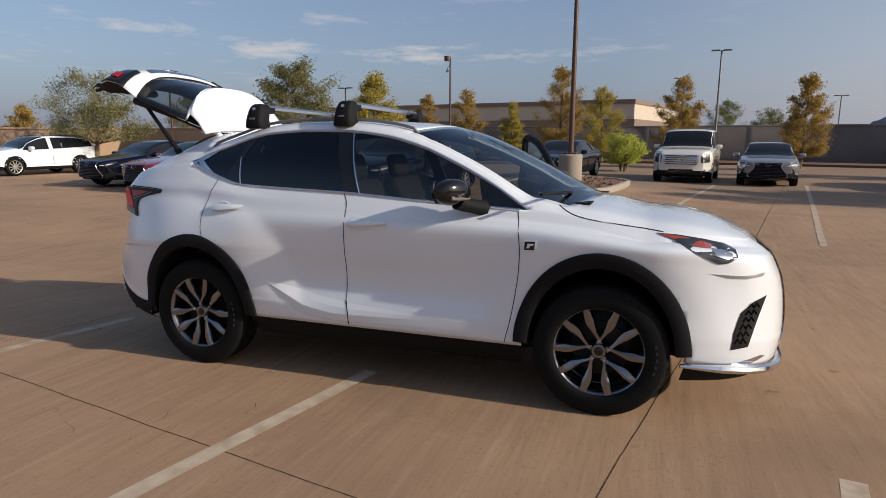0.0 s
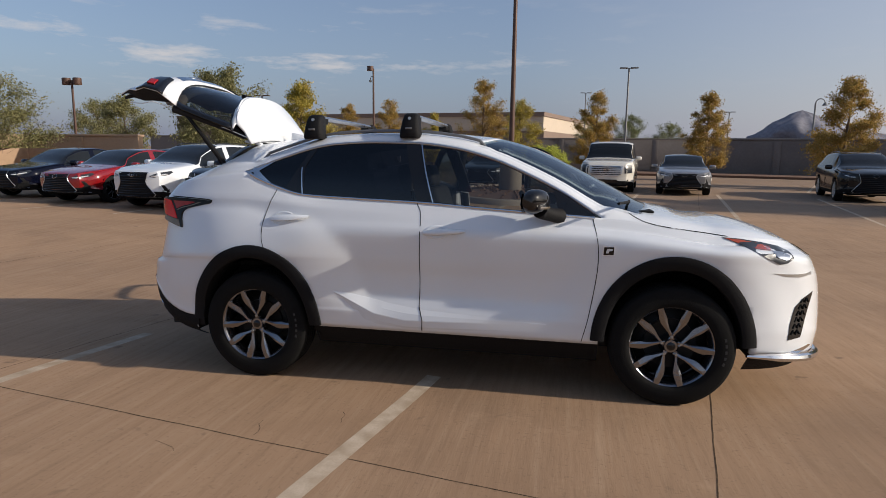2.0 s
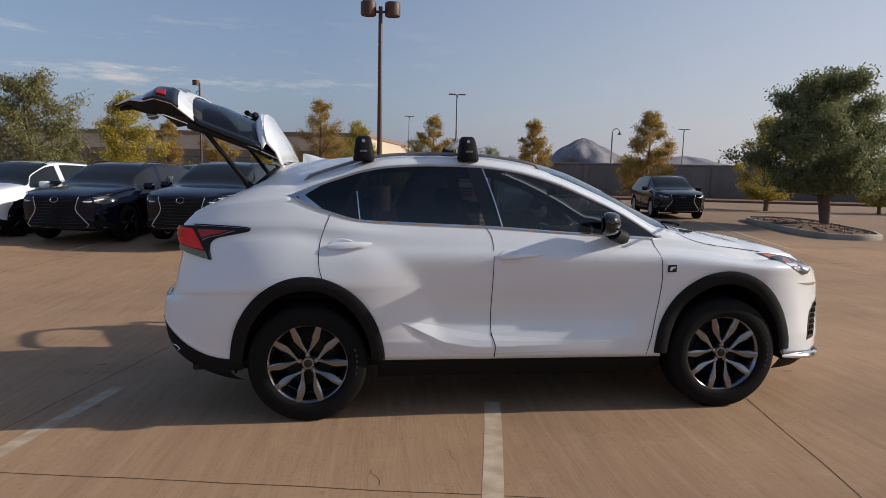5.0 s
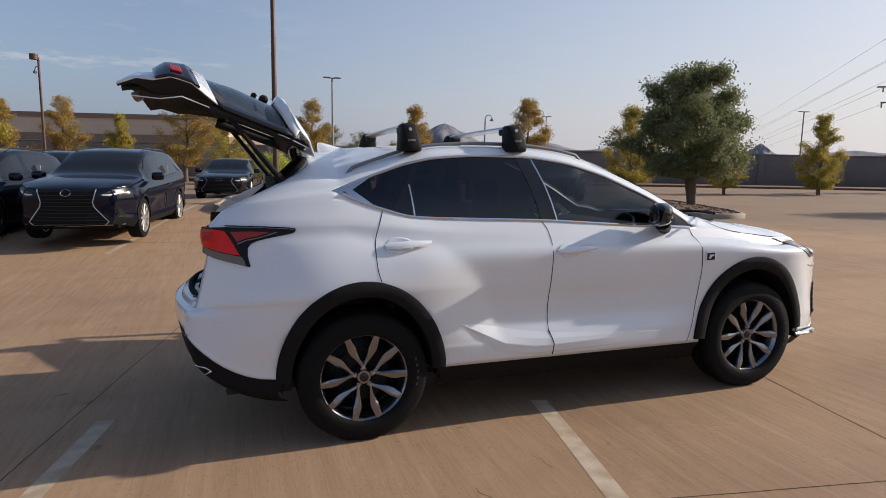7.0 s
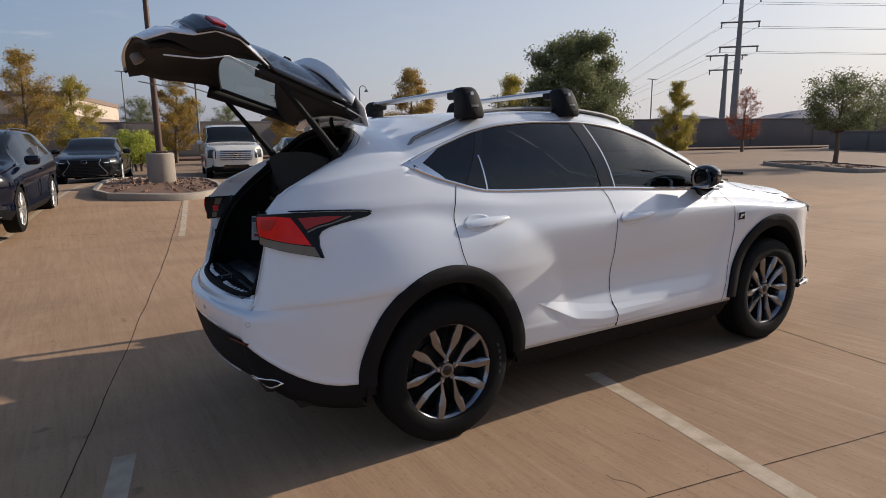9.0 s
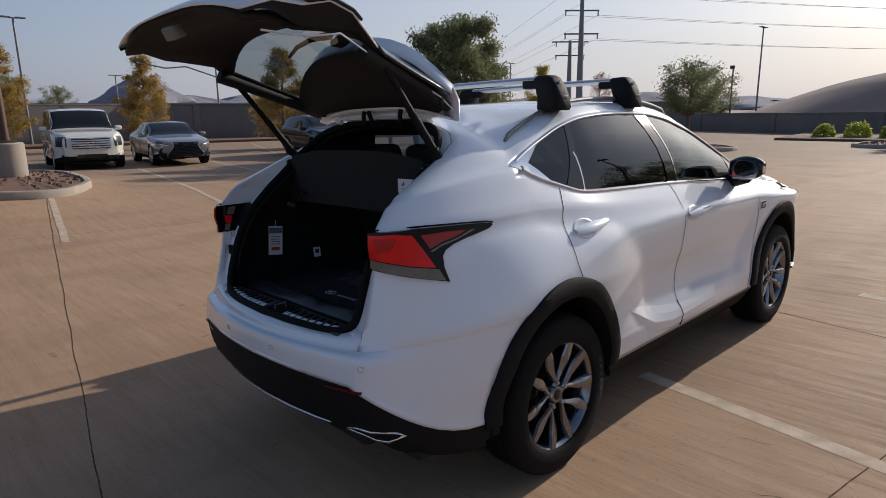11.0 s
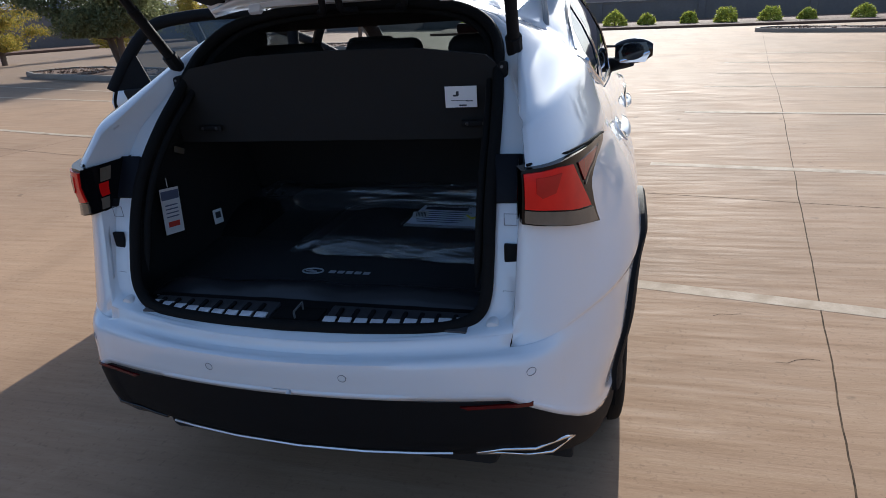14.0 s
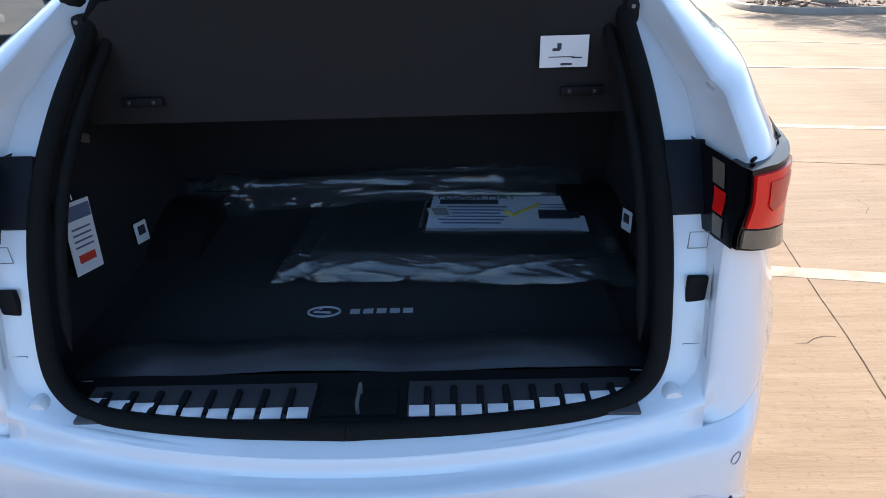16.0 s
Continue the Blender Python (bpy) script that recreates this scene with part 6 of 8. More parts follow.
def mirror(s):
    """Wing mirror on a short foot."""
    bm = bmesh.new()
    rows = []
    for k in range(9):
        u = k / 8
        y = 0.845 + 0.215 * u
        r = max(0.08, math.sin(math.pi * (0.13 + 0.80 * u)) ** 0.5)
        ring = []
        for q in range(17):
            a = 2 * math.pi * q / 16
            c, sn = math.cos(a), math.sin(a)
            ex = 0.085 * r * (abs(c) ** 0.7) * (1 if c > 0 else -0.55) + 0.545 - 0.07 * u
            ez = 0.075 * r * (abs(sn) ** 0.75) * (1 if sn > 0 else -1) + 1.205 + 0.01 * u
            ring.append(Vector((ex, s * y, ez)))
        rows.append(ring)
    grid_faces(bm, rows)
    for r in (rows[0], rows[-1]):
        bm.faces.new([bm.verts.new(p) for p in r[:-1]])
    bmesh.ops.remove_doubles(bm, verts=bm.verts, dist=0.0005)
    bmesh.ops.recalc_face_normals(bm, faces=bm.faces)
    m = part("mirror", bm, BLACK_GLOSS, CAR, "gloss black wing mirror", 50)
    g = [(0.875, 1.145), (1.02, 1.15), (1.045, 1.20), (1.02, 1.262), (0.90, 1.26), (0.865, 1.21)]
    bm = bmesh.new()
    bm.faces.new([bm.verts.new((0.497 - 0.32 * (y - 0.87), s * y, z)) for y, z in (g if s < 0 else g[::-1])])
    part("mirror_glass", bm, MIRROR, m, "mirror glass", 0)
    part("mirror_foot", tube([(0.66, s * 0.80, 1.115), (0.63, s * 0.85, 1.125), (0.57, s * 0.90, 1.14), (0.55, s * 0.93, 1.16)], [0.05, 0.042, 0.04, 0.05], 10), BLACK_TRIM, m, "", 60)
    if s > 0:
        m.matrix_local = Matrix.Translation((0.86, 0.89, 0)) @ Matrix.Rotation(radians(-60), 4, "Z") @ Matrix.Translation((-0.86, -0.89, 0))
    part("turn_lamp", tube([(0.60, s * 0.88, 1.172), (0.585, s * 0.96, 1.175), (0.55, s * 1.04, 1.18)], 0.009, 6), CLEAR_LENS, m)


MIRROR = material("mirror_glass", (0.85, 0.87, 0.9), 0.01, 1.0)
mirrored(mirror)


def roof_gear():
    for s in (-1, 1):
        pts = shell_line(J_EDGE, -1.37, 0.18, (0, -0.02, 0.024), s)
        pts[0].z -= 0.028
        pts[-1].z -= 0.028
        part("roof_rail", tube(pts, 0.010, 8), STEEL, CAR, "slim satin roof rail")
    fin = bmesh.new()
    rows = []
    for u, w, h in ((0.0, 0.012, 0.006), (0.25, 0.026, 0.018), (0.6, 0.03, 0.042), (0.9, 0.024, 0.060), (1.0, 0.012, 0.058)):
        rows.append([Vector((-1.27 - 0.17 * u, y * w, 1.632 + h * (1 - abs(y) ** 1.6) - 0.02 * u)) for y in (-1, -0.7, -0.35, 0, 0.35, 0.7, 1)])
    grid_faces(fin, rows)
    part("aerial_fin", fin, PAINT, CAR, "white shark fin aerial", 60)


roof_gear()


def roof_bar(x, group="roof bars"):
    """One crossbar with a black foot at each end, clamped to the roof rails."""
    bar = thing("roof_bar", LEVEL @ Matrix.Translation((x, 0, 0)), "aluminium roof bar with chunky black plastic feet", "roof bar", group)
    rows = []
    for k in range(9):
        y = -0.56 + 1.12 * k / 8
        rows.append([Vector((0.036 * math.cos(a), y, 1.742 + 0.016 * math.sin(a) + 0.004 * math.cos(y * 2))) for a in [2 * math.pi * q / 12 for q in range(13)]])
    bm = bmesh.new()
    grid_faces(bm, rows)
    bmesh.ops.remove_doubles(bm, verts=bm.verts, dist=0.0005)
    bmesh.ops.recalc_face_normals(bm, faces=bm.faces)
    part("crossbar", bm, SATIN, bar, "satin aluminium bar", 50)
    for s in (-1, 1):
        bm = bmesh.new()
        rows = []
        for z, dx, y0, y1 in ((1.598, 0.062, 0.545, 0.665), (1.612, 0.068, 0.54, 0.672), (1.66, 0.062, 0.54, 0.665), (1.715, 0.054, 0.52, 0.645), (1.748, 0.046, 0.51, 0.622), (1.760, 0.034, 0.525, 0.60)):
            ring = []
            for q in range(17):
                a = 2 * math.pi * q / 16
                c, sn = math.cos(a), math.sin(a)
                ring.append(Vector((dx * (abs(c) ** 0.45) * (1 if c > 0 else -1), s * ((y0 + y1) / 2 + (y1 - y0) / 2 * (abs(sn) ** 0.45) * (1 if sn > 0 else -1)), z)))
            rows.append(ring)
        vs = grid_faces(bm, rows)
        bm.faces.new(vs[-1][:-1])
        bmesh.ops.remove_doubles(bm, verts=bm.verts, dist=0.0005)
        bmesh.ops.recalc_face_normals(bm, faces=bm.faces)
        ft = part("foot", bm, BLACK_TRIM, bar, "black plastic foot", 45)
        part("foot_inner", box(0.07, 0.10, 0.05, Matrix.Translation((0, s * 0.49, 1.728)), 0.012), BLACK_TRIM, ft)
        lk = lathe([(0.002, -0.003), (0.010, -0.003), (0.011, 0.004)], 14)
        bmesh.ops.transform(lk, matrix=Matrix.Translation((0, s * 0.641, 1.725)) @ Matrix.Rotation(0 if s < 0 else math.pi, 4, "Z"), verts=lk.verts)
        part("lock", lk, SATIN, ft)
        part("foot_logo", box(0.045, 0.003, 0.012, Matrix.Translation((0, s * 0.667, 1.66)), 0.001), STEEL, ft)


roof_bar(-0.985)
roof_bar(-0.315)


# ---- tailgate ----
HINGE = Vector((-1.515, 0, 1.600))
SWING = Matrix.Translation(HINGE) @ Matrix.Rotation(radians(67.0), 4, "Y") @ Matrix.Translation(-HINGE)
GATE = [(-1.52, 1.604, 0.50, 0.03), (-1.70, 1.610, 0.53, 0.12), (-1.88, 1.585, 0.545, 0.23), (-1.892, 1.567, 0.55, 0.24), (-1.86, 1.525, 0.56, 0.24), (-2.04, 1.355, 0.585, 0.26), (-2.135, 1.240, 0.602, 0.24), (-2.240, 1.150, 0.64, 0.17), (-2.27, 1.075, 0.655, 0.14), (-2.25, 0.99, 0.63, 0.10), (-2.275, 0.92, 0.59, 0.08), (-2.265, 0.82, 0.555, 0.06)]


def gate_at(u, v, lift=0.0):
    """A place on the outside of the closed gate: u counts profile points, v goes across from -1 to 1."""
    i = min(int(u), len(GATE) - 2)
    f = u - i
    a, b = GATE[i], GATE[i + 1]
    x, z, w, e = (a[k] + (b[k] - a[k]) * f for k in range(4))
    d = Vector((b[0] - a[0], 0, b[1] - a[1])).normalized()
    nrm = Vector((d.z, 0, -d.x))
    crown = 0.025 * v * v if u < 3 else 0.0
    return Vector((x + e * abs(v) ** 3, w * v, z - crown)) + nrm * lift


def gate_patch(name, u0, u1, v0, v1, mat, parent, label="", lift=0.0, nu=8, nv=16, solid=0.0, smooth=35):
    bm = bmesh.new()
    us = sorted(set([u0 + (u1 - u0) * k / nu for k in range(nu + 1)] + [float(k) for k in range(int(u0) + 1, int(u1) + 1) if u0 < k < u1]))
    rows = [[SWING @ gate_at(u, v0 + (v1 - v0) * k / nv, lift) for k in range(nv + 1)] for u in us]
    grid_faces(bm, rows)
    bmesh.ops.recalc_face_normals(bm, faces=bm.faces)
    ob = part(name, bm, mat, parent, label, smooth)
    if solid:
        md = ob.modifiers.new("thickness", "SOLIDIFY")
        md.thickness, md.offset = solid, 1.0 if solid > 0 else -1.0
    return ob


DEEP_RED = material("deep_red_lens", (0.32, 0.008, 0.008), 0.2, coat=0.3, spec=0.3, vary=0.3, scale=20)


def build_tailgate():
    g = part("tailgate", tube([SWING @ Vector((-1.53, y, 1.575)) for y in (-0.42, -0.2, 0, 0.2, 0.42)], 0.018, 8), PAINT, CAR, "raised tailgate with dark glass and black inner trim")
    gate_patch("spoiler", 0, 4, -1, 1, PAINT, g, "white roof spoiler", solid=0.012)
    gate_patch("rear_glass", 4, 6.2, -0.94, 0.94, GLASS_REAR, g, "dark tinted rear window", lift=-0.004).visible_shadow = False
    for s in (-1, 1):
        gate_patch("glass_edge", 4, 6.2, 0.94 * s, 1.0 * s, BLACK_GLOSS, g, nv=2, solid=0.012)
    gate_patch("lower_panel", 6.2, 11, -1, 1, PAINT, g, "white lower panel", solid=0.007)
    for s in (-1, 1):
        gate_patch("gate_lamp", 7.35, 7.95, 0.83 * s, 0.94 * s, DEEP_RED, g, "dark red lamp on the gate", lift=0.018, solid=0.012)
        gate_patch("lamp_surround", 6.8, 8.8, 0.66 * s, 1.01 * s, BLACK_GLOSS, g, "black lamp surround", lift=0.010, solid=0.010)
    gate_patch("bright_bar", 6.6, 7.0, -0.52, 0.52, CHROME, g, lift=0.008, nu=2)
    em = bmesh.new()
    tube_into(em, [SWING @ (gate_at(7.6 + 0.45 * math.sin(a), 0.12 * math.cos(a), 0.016)) for a in [2 * math.pi * k / 20 for k in range(21)]], 0.006, 6)
    part("emblem", em, CHROME, g, "bright oval emblem")
    # inner trim: lower panel, side pillars and header
    def inner(name, prof, w0, w1, deep, mat, label=""):
        bm = bmesh.new()
        rows = []
        for (x, z), wv, dp in zip(prof, w0, w1):
            rows.append([SWING @ Vector((x + dp * (abs(v) ** 3), wv * v, z)) for v in [-1 + k / 8 for k in range(17)]])
        grid_faces(bm, rows)
        ob = part(name, bm, mat, g, label, 50)
        md = ob.modifiers.new("thickness", "SOLIDIFY")
        md.thickness, md.offset = deep, 0.0
        return ob

    inner("inner_panel", [(-2.07, 1.255), (-2.11, 1.215), (-2.17, 1.06), (-2.18, 0.975), (-2.235, 0.90), (-2.258, 0.83)], (0.56, 0.575, 0.58, 0.55, 0.54, 0.545), (0.15, 0.14, 0.11, 0.08, 0.075, 0.08), 0.02, CABIN, "black inner trim panel")
    inner("header_trim", [(-1.595, 1.537), (-1.66, 1.530), (-1.83, 1.50), (-1.87, 1.50)], (0.46, 0.49, 0.53, 0.54), (0.04, 0.09, 0.22, 0.24), 0.02, CABIN, "black header trim")
    inner("hinge_strip", [(-1.527, 1.588), (-1.56, 1.557), (-1.592, 1.535)], (0.475, 0.475, 0.475), (0.03, 0.045, 0.06), 0.010, PAINT, "bare painted hinge strip")
    for y in (-0.33, 0.32):
        part("hinge_bracket", box(0.05, 0.045, 0.03, Matrix.Translation((-1.548, y, 1.578)) @ Matrix.Rotation(radians(35), 4, "Y"), 0.006), PAINT, g, "white hinge bracket")
    for y, e in ((0.10, -0.05), (-0.03, 0.05), (-0.17, -0.05)):
        a, b = Vector((-1.545, y, 1.562)), SWING @ Vector((-1.575, y + e, 1.530))
        part("cable_sleeve", tube(catmull([a, a.lerp(b, 0.35) + Vector((-0.02, e * 0.3, -0.02)), a.lerp(b, 0.75) + Vector((-0.012, 0, -0.012)), b], 5), 0.011, 8), BLACK_TRIM, g, "black rubber cable sleeve", 60)
    part("strip_hole", tube([SWING @ Vector((-1.560, 0.42, 1.549)), SWING @ Vector((-1.561, 0.45, 1.549))], 0.009, 8), GAP, g)
    rim = spline([(0.82, -2.21), (0.90, -2.175), (0.975, -2.10), (1.06, -2.06), (1.19, -1.995), (1.23, -1.955)])
    for s in (-1, 1):
        bm = bmesh.new()
        rows = []
        for k in range(25):
            a = gate_at(6.2 + 4.8 * k / 24, s)
            b = Vector((max(a.x + 0.01, rim(a.z)), s * min(abs(a.y), 0.585), a.z))
            rows.append([SWING @ a, SWING @ a.lerp(b, 0.5), SWING @ b])
        grid_faces(bm, rows)
        part("gate_side", bm, CABIN, g, "", 60)
        pts = [SWING @ Vector((x, s * w, z)) for x, z, w in ((-1.565, 1.56, 0.485), (-1.685, 1.445, 0.53), (-1.825, 1.30, 0.56), (-1.935, 1.18, 0.575))]
        part("pillar_trim", tube(pts, [0.022, 0.024, 0.026, 0.03], 8), CABIN, g, "", 60)
        pts = [SWING @ Vector((x, s * w, z)) for x, z, w in ((-1.54, 1.58, 0.495), (-1.64, 1.49, 0.54), (-1.79, 1.335, 0.572), (-1.925, 1.19, 0.595), (-2.03, 1.08, 0.635), (-2.06, 0.98, 0.61), (-2.13, 0.86, 0.555))]
        part("gate_edge", tube(pts, 0.0035, 6), PAINT, g, "white painted gate edge", 60)
    st = [SWING @ gate_at(4.5, v, 0.02) for v in (-0.05, 0.2, 0.45, 0.62)]
    part("wiper_arm", tube(st, [0.02, 0.012, 0.01, 0.008], 6), BLACK_TRIM, g, "black rear wiper")
    part("wiper_hub", tube([SWING @ gate_at(4.25, v, 0.022) for v in (-0.16, -0.05, 0.06)], [0.012, 0.03, 0.014], 8), BLACK_TRIM, g)
    part("latch", box(0.05, 0.10, 0.05, SWING @ Matrix.Translation((-2.2, 0, 0.84)), 0.01), STEEL, g, "steel latch")
    for s in (-1, 1):
        a = Vector((-1.70, s * 0.555, 1.425))
        b = SWING @ Vector((-1.86, s * 0.575, 1.25))
        m = a.lerp(b, 0.52)
        st = part("gas_strut", tube([a, m], 0.017, 10), BLACK_TRIM, CAR, "black gas strut")
        part("strut_rod", tube([m, b], 0.014, 8), BLACK_TRIM, st)
        part("strut_boot", tube([a + Vector((0.01, 0, -0.02)), a.lerp(b, 0.12)], [0.022, 0.024], 8), BLACK_TRIM, st)


build_tailgate()


# ---- tail lamps, bumper and boot frame ----
LAMP_AXIS = Vector((-1.55, -0.40, 0))


def round_corner(deg, z, lift, s):
    """A place on the rear corner, by its angle about an upright axis inside the corner."""
    edge = 20.6 + 13.0 * (z - 1.0) + 0.6
    if deg < edge - 0.01:
        a, b = round_corner(edge, z, lift, s), round_corner(edge + 3.0, z, lift, s)
        return a + (a - b) * (edge - deg) / 3.0
    d = Vector((-math.cos(radians(deg)), -math.sin(radians(deg)), 0))
    c = LAMP_AXIS + Vector((0, 0, z))
    h = TREE.ray_cast(c + d * 1.5, -d)[0]
    p = (h if h is not None else c + d * 0.525) + d * lift
    return Vector((p.x, -p.y * s, p.z))


def corner_patch(poly, lift, deep, s, step=2.5):
    """A panel on the rear corner; its outline is (degrees, height), lift a function of the angle."""
    k = 0.0087
    bm = bmesh.new()
    bm.faces.new([bm.verts.new((a * k, 0, z)) for a, z in poly])
    for ax, no, gap in ((0, (1, 0, 0), step * k), (1, (0, 0, 1), 0.03)):
        lo = min((p[0] * k, p[1])[ax] for p in poly) + gap
        hi = max((p[0] * k, p[1])[ax] for p in poly)
        while lo < hi:
            bmesh.ops.bisect_plane(bm, geom=bm.verts[:] + bm.edges[:] + bm.faces[:], plane_co=(lo, 0, 0) if ax == 0 else (0, 0, lo), plane_no=no)
            lo += gap
    r = bmesh.ops.extrude_face_region(bm, geom=bm.faces[:])
    back = {v for v in r["geom"] if isinstance(v, bmesh.types.BMVert)}
    for v in bm.verts:
        a, z = v.co.x / k, v.co.z
        v.co = round_corner(a, z, lift(a) - (deep if v in back else 0.0), s)
    bmesh.ops.recalc_face_normals(bm, faces=bm.faces)
    return bm


DARK_RED = material("dark_red_reflector", (0.10, 0.004, 0.004), 0.25, coat=0.3, spec=0.3)
RED_INNER = material("inner_red_lens", (0.46, 0.007, 0.007), 0.25, coat=0.2, spec=0.3, vary=0.3, scale=25)
LAMP_BLACK = material("lamp_black", (0.005, 0.005, 0.006), 0.18, spec=0.22)
FAINT = material("faint_outline", (0.20, 0.21, 0.23), 0.5)
SLATE = material("slate_plastic", (0.007, 0.008, 0.012), 0.5, spec=0.15, bump=0.1, bump_scale=300)


def tail(s):
    def proud(extra):
        return lambda a: 0.004 + 0.008 * (1 - smoothstep(42, 62, a)) + 0.012 * (1 - smoothstep(30, 48, a)) + extra

    housing = [(21.2, 1.064), (21.2, 1.196), (36, 1.201), (48, 1.197), (60, 1.191), (70, 1.185), (73.5, 1.181), (74.5, 1.174), (72, 1.163), (64, 1.151), (56, 1.139), (51, 1.128), (47.6, 1.112), (46.4, 1.092), (46.8, 1.05), (48.8, 0.996), (43, 1.010), (36, 1.028), (28, 1.050)]
    lamp = part("tail_lamp", corner_patch(housing, proud(0.0), 0.05, s), LAMP_BLACK, CAR, "red and black tail lamp", 35)
    part("red_lens", corner_patch([(21.6, 1.188), (30, 1.190), (35.6, 1.182), (43.6, 1.056), (36, 1.070), (29, 1.088), (21.8, 1.102)], proud(0.006), 0.010, s), RED_LENS, lamp, "bright red lens", 35)
    part("clear_lens", corner_patch([(21.8, 1.098), (29, 1.084), (36, 1.066), (44.8, 1.048), (47.2, 1.004), (43, 1.013), (36, 1.031), (28, 1.053), (21.7, 1.068)], proud(0.005), 0.010, s), CLEAR_LENS, lamp, "smoky clear lens", 35)
    part("red_lens", corner_patch([(38.4, 1.178), (48, 1.178), (58, 1.173), (51, 1.152), (46, 1.143), (41.6, 1.124)], proud(0.004), 0.010, s), DEEP_RED, lamp, "small deep red lens", 35)
    part("lamp_trim", corner_patch([(41.9, 1.118), (46, 1.136), (52, 1.147), (60, 1.170), (62, 1.172), (62.5, 1.168), (52, 1.141), (46, 1.129), (42.2, 1.111)], proud(0.003), 0.008, s), CLEAR_LENS, lamp, "", 35)
    part("lens_step", corner_patch([(24.2, 1.176), (31, 1.175), (29, 1.132), (25.5, 1.126), (24.2, 1.140)], proud(0.0076), 0.006, s), RED_INNER, lamp, "", 35)
    part("lamp_rim", tube([round_corner(a, z + 0.004, 0.005, s) for a, z in [(23, 1.198), (36, 1.203), (48, 1.199), (60, 1.193), (70, 1.187), (74.5, 1.180)]], 0.0035, 6), GAP, lamp)

    # the side of the lamp that faces the opening
    def wall(u, z, out=0.0):
        a = round_corner(21.2, z, proud(0)(21.2), s)
        b = Vector((-1.965 - 0.62 * (1.18 - z), s * 0.607, z))
        p = a.lerp(b, u)
        return p + Vector((-0.2, -s * 0.98, 0)) * out

    def wall_piece(name, u0, u1, z0, z1, out, mat, label=""):
        bm = bmesh.new()
        grid_faces(bm, [[wall(u0 + (u1 - u0) * k / 4, z0 + (z1 - z0) * q / 6, out) for k in range(5)] for q in range(7)])
        part(name, bm, mat, lamp, label, 60)

    wall_piece("inner_side", 0.0, 1.0, 1.066, 1.198, 0.009, LAMP_BLACK)
    wall_piece("side_marker", 0.30, 0.52, 1.108, 1.146, 0.0115, RED_LENS, "small red marker lens")
    wall_piece("side_strip", 0.34, 0.56, 1.150, 1.188, 0.0110, CLEAR_LENS)
    wall_piece("side_strip", 0.26, 0.50, 1.072, 1.104, 0.0110, CLEAR_LENS)
    # jamb details beside the boot opening
    part("jamb_cover", box(0.05, 0.070, 0.128, Matrix.Translation((-1.998, s * 0.577, 1.134)) @ Matrix.Rotation(radians(30), 4, "Y"), 0.004), SLATE, CAR, "dark plastic jamb cover")
    part("jamb_stop", box(0.012, 0.034, 0.050, Matrix.Translation((-2.097, s * 0.592, 0.972)), 0.003), BLACK_TRIM, CAR, "black rubber stop")
    for z in (1.055, 0.865):
        bm = bmesh.new()
        pts = [Vector((-2.078 - (1.055 - z) * 0.26, s * (0.590 + 0.016 * cx), z + 0.015 * cz)) for cx, cz in ((-1, -1), (1, -1), (1, 1), (-1, 1), (-1, -1))]
        tube_into(bm, pts, 0.0011, 4)
        part("jamb_cap", bm, FAINT, CAR, smooth=0)
    bm = lathe([(0.002, -0.014), (0.015, -0.013), (0.019, -0.006), (0.019, 0.02)], 20)
    bmesh.ops.transform(bm, matrix=Matrix.Translation((-2.166, s * 0.552, 0.80)) @ Matrix.Rotation(radians(-90), 4, "Z"), verts=bm.verts)
    part("bump_stop", bm, HANDLE_CUP, CAR, "round white rubber stop", 50)
    for y in (0.655, 0.192):
        p = on_rear(s * y, 0.712, 0.0015)
        bm = bmesh.new()
        tube_into(bm, [on_rear(s * y + 0.0105 * math.cos(a), 0.712 + 0.0105 * math.sin(a), 0.001) for a in [2 * math.pi * k / 16 for k in range(17)]], 0.0009, 4)
        part("parking_sensor", bm, FAINT, CAR, "small round parking sensor", 0)
    part("rear_reflector", skin([(s * 0.48, 0.623), (s * 0.66, 0.628), (s * 0.66, 0.618), (s * 0.50, 0.613)] if s > 0 else [(s * 0.50, 0.613), (s * 0.66, 0.618), (s * 0.66, 0.628), (s * 0.48, 0.623)], 0.006, 0.01, rear=True, cell=0.04), DARK_RED, CAR, "slim dark red reflector")
    # exhaust trim
    ex = [on_rear(s * y, z, 0.003) for y, z in ((0.50, 0.415), (0.535, 0.432), (0.575, 0.445), (0.66, 0.455), (0.735, 0.459), (0.755, 0.446), (0.70, 0.412), (0.64, 0.401), (0.57, 0.397), (0.50, 0.415))]
    part("exhaust_trim", tube(ex, 0.006, 8), CHROME if s < 0 else BLACK_GLOSS, CAR, "exhaust trim", 60)
    bm = bmesh.new()
    bm.faces.new([bm.verts.new(p + Vector((-0.001, 0, 0))) for p in ex[:-1]])
    part("exhaust_hole", bm, GAP, CAR, "", 0)


mirrored(tail)
part("valance_strip", tube([on_rear(y, 0.435, 0.008) for y in (-0.44, -0.36, -0.2, 0, 0.2, 0.36, 0.44)], 0.0045, 6), SATIN, CAR, "bright strip under the bumper")


def boot_ring():
    """The opening's outline, from lower middle round the right side to upper middle."""
    return [(-2.245, 0.0, 0.803), (-2.233, 0.20, 0.801), (-2.207, 0.37, 0.798), (-2.182, 0.455, 0.800), (-2.156, 0.508, 0.820), (-2.138, 0.530, 0.865), (-2.108, 0.535, 0.95), (-2.068, 0.535, 1.05), (-2.005, 0.534, 1.15), (-1.90, 0.53, 1.255), (-1.79, 0.52, 1.345), (-1.65, 0.495, 1.465), (-1.575, 0.40, 1.54), (-1.535, 0.22, 1.572), (-1.52, 0.0, 1.58)]


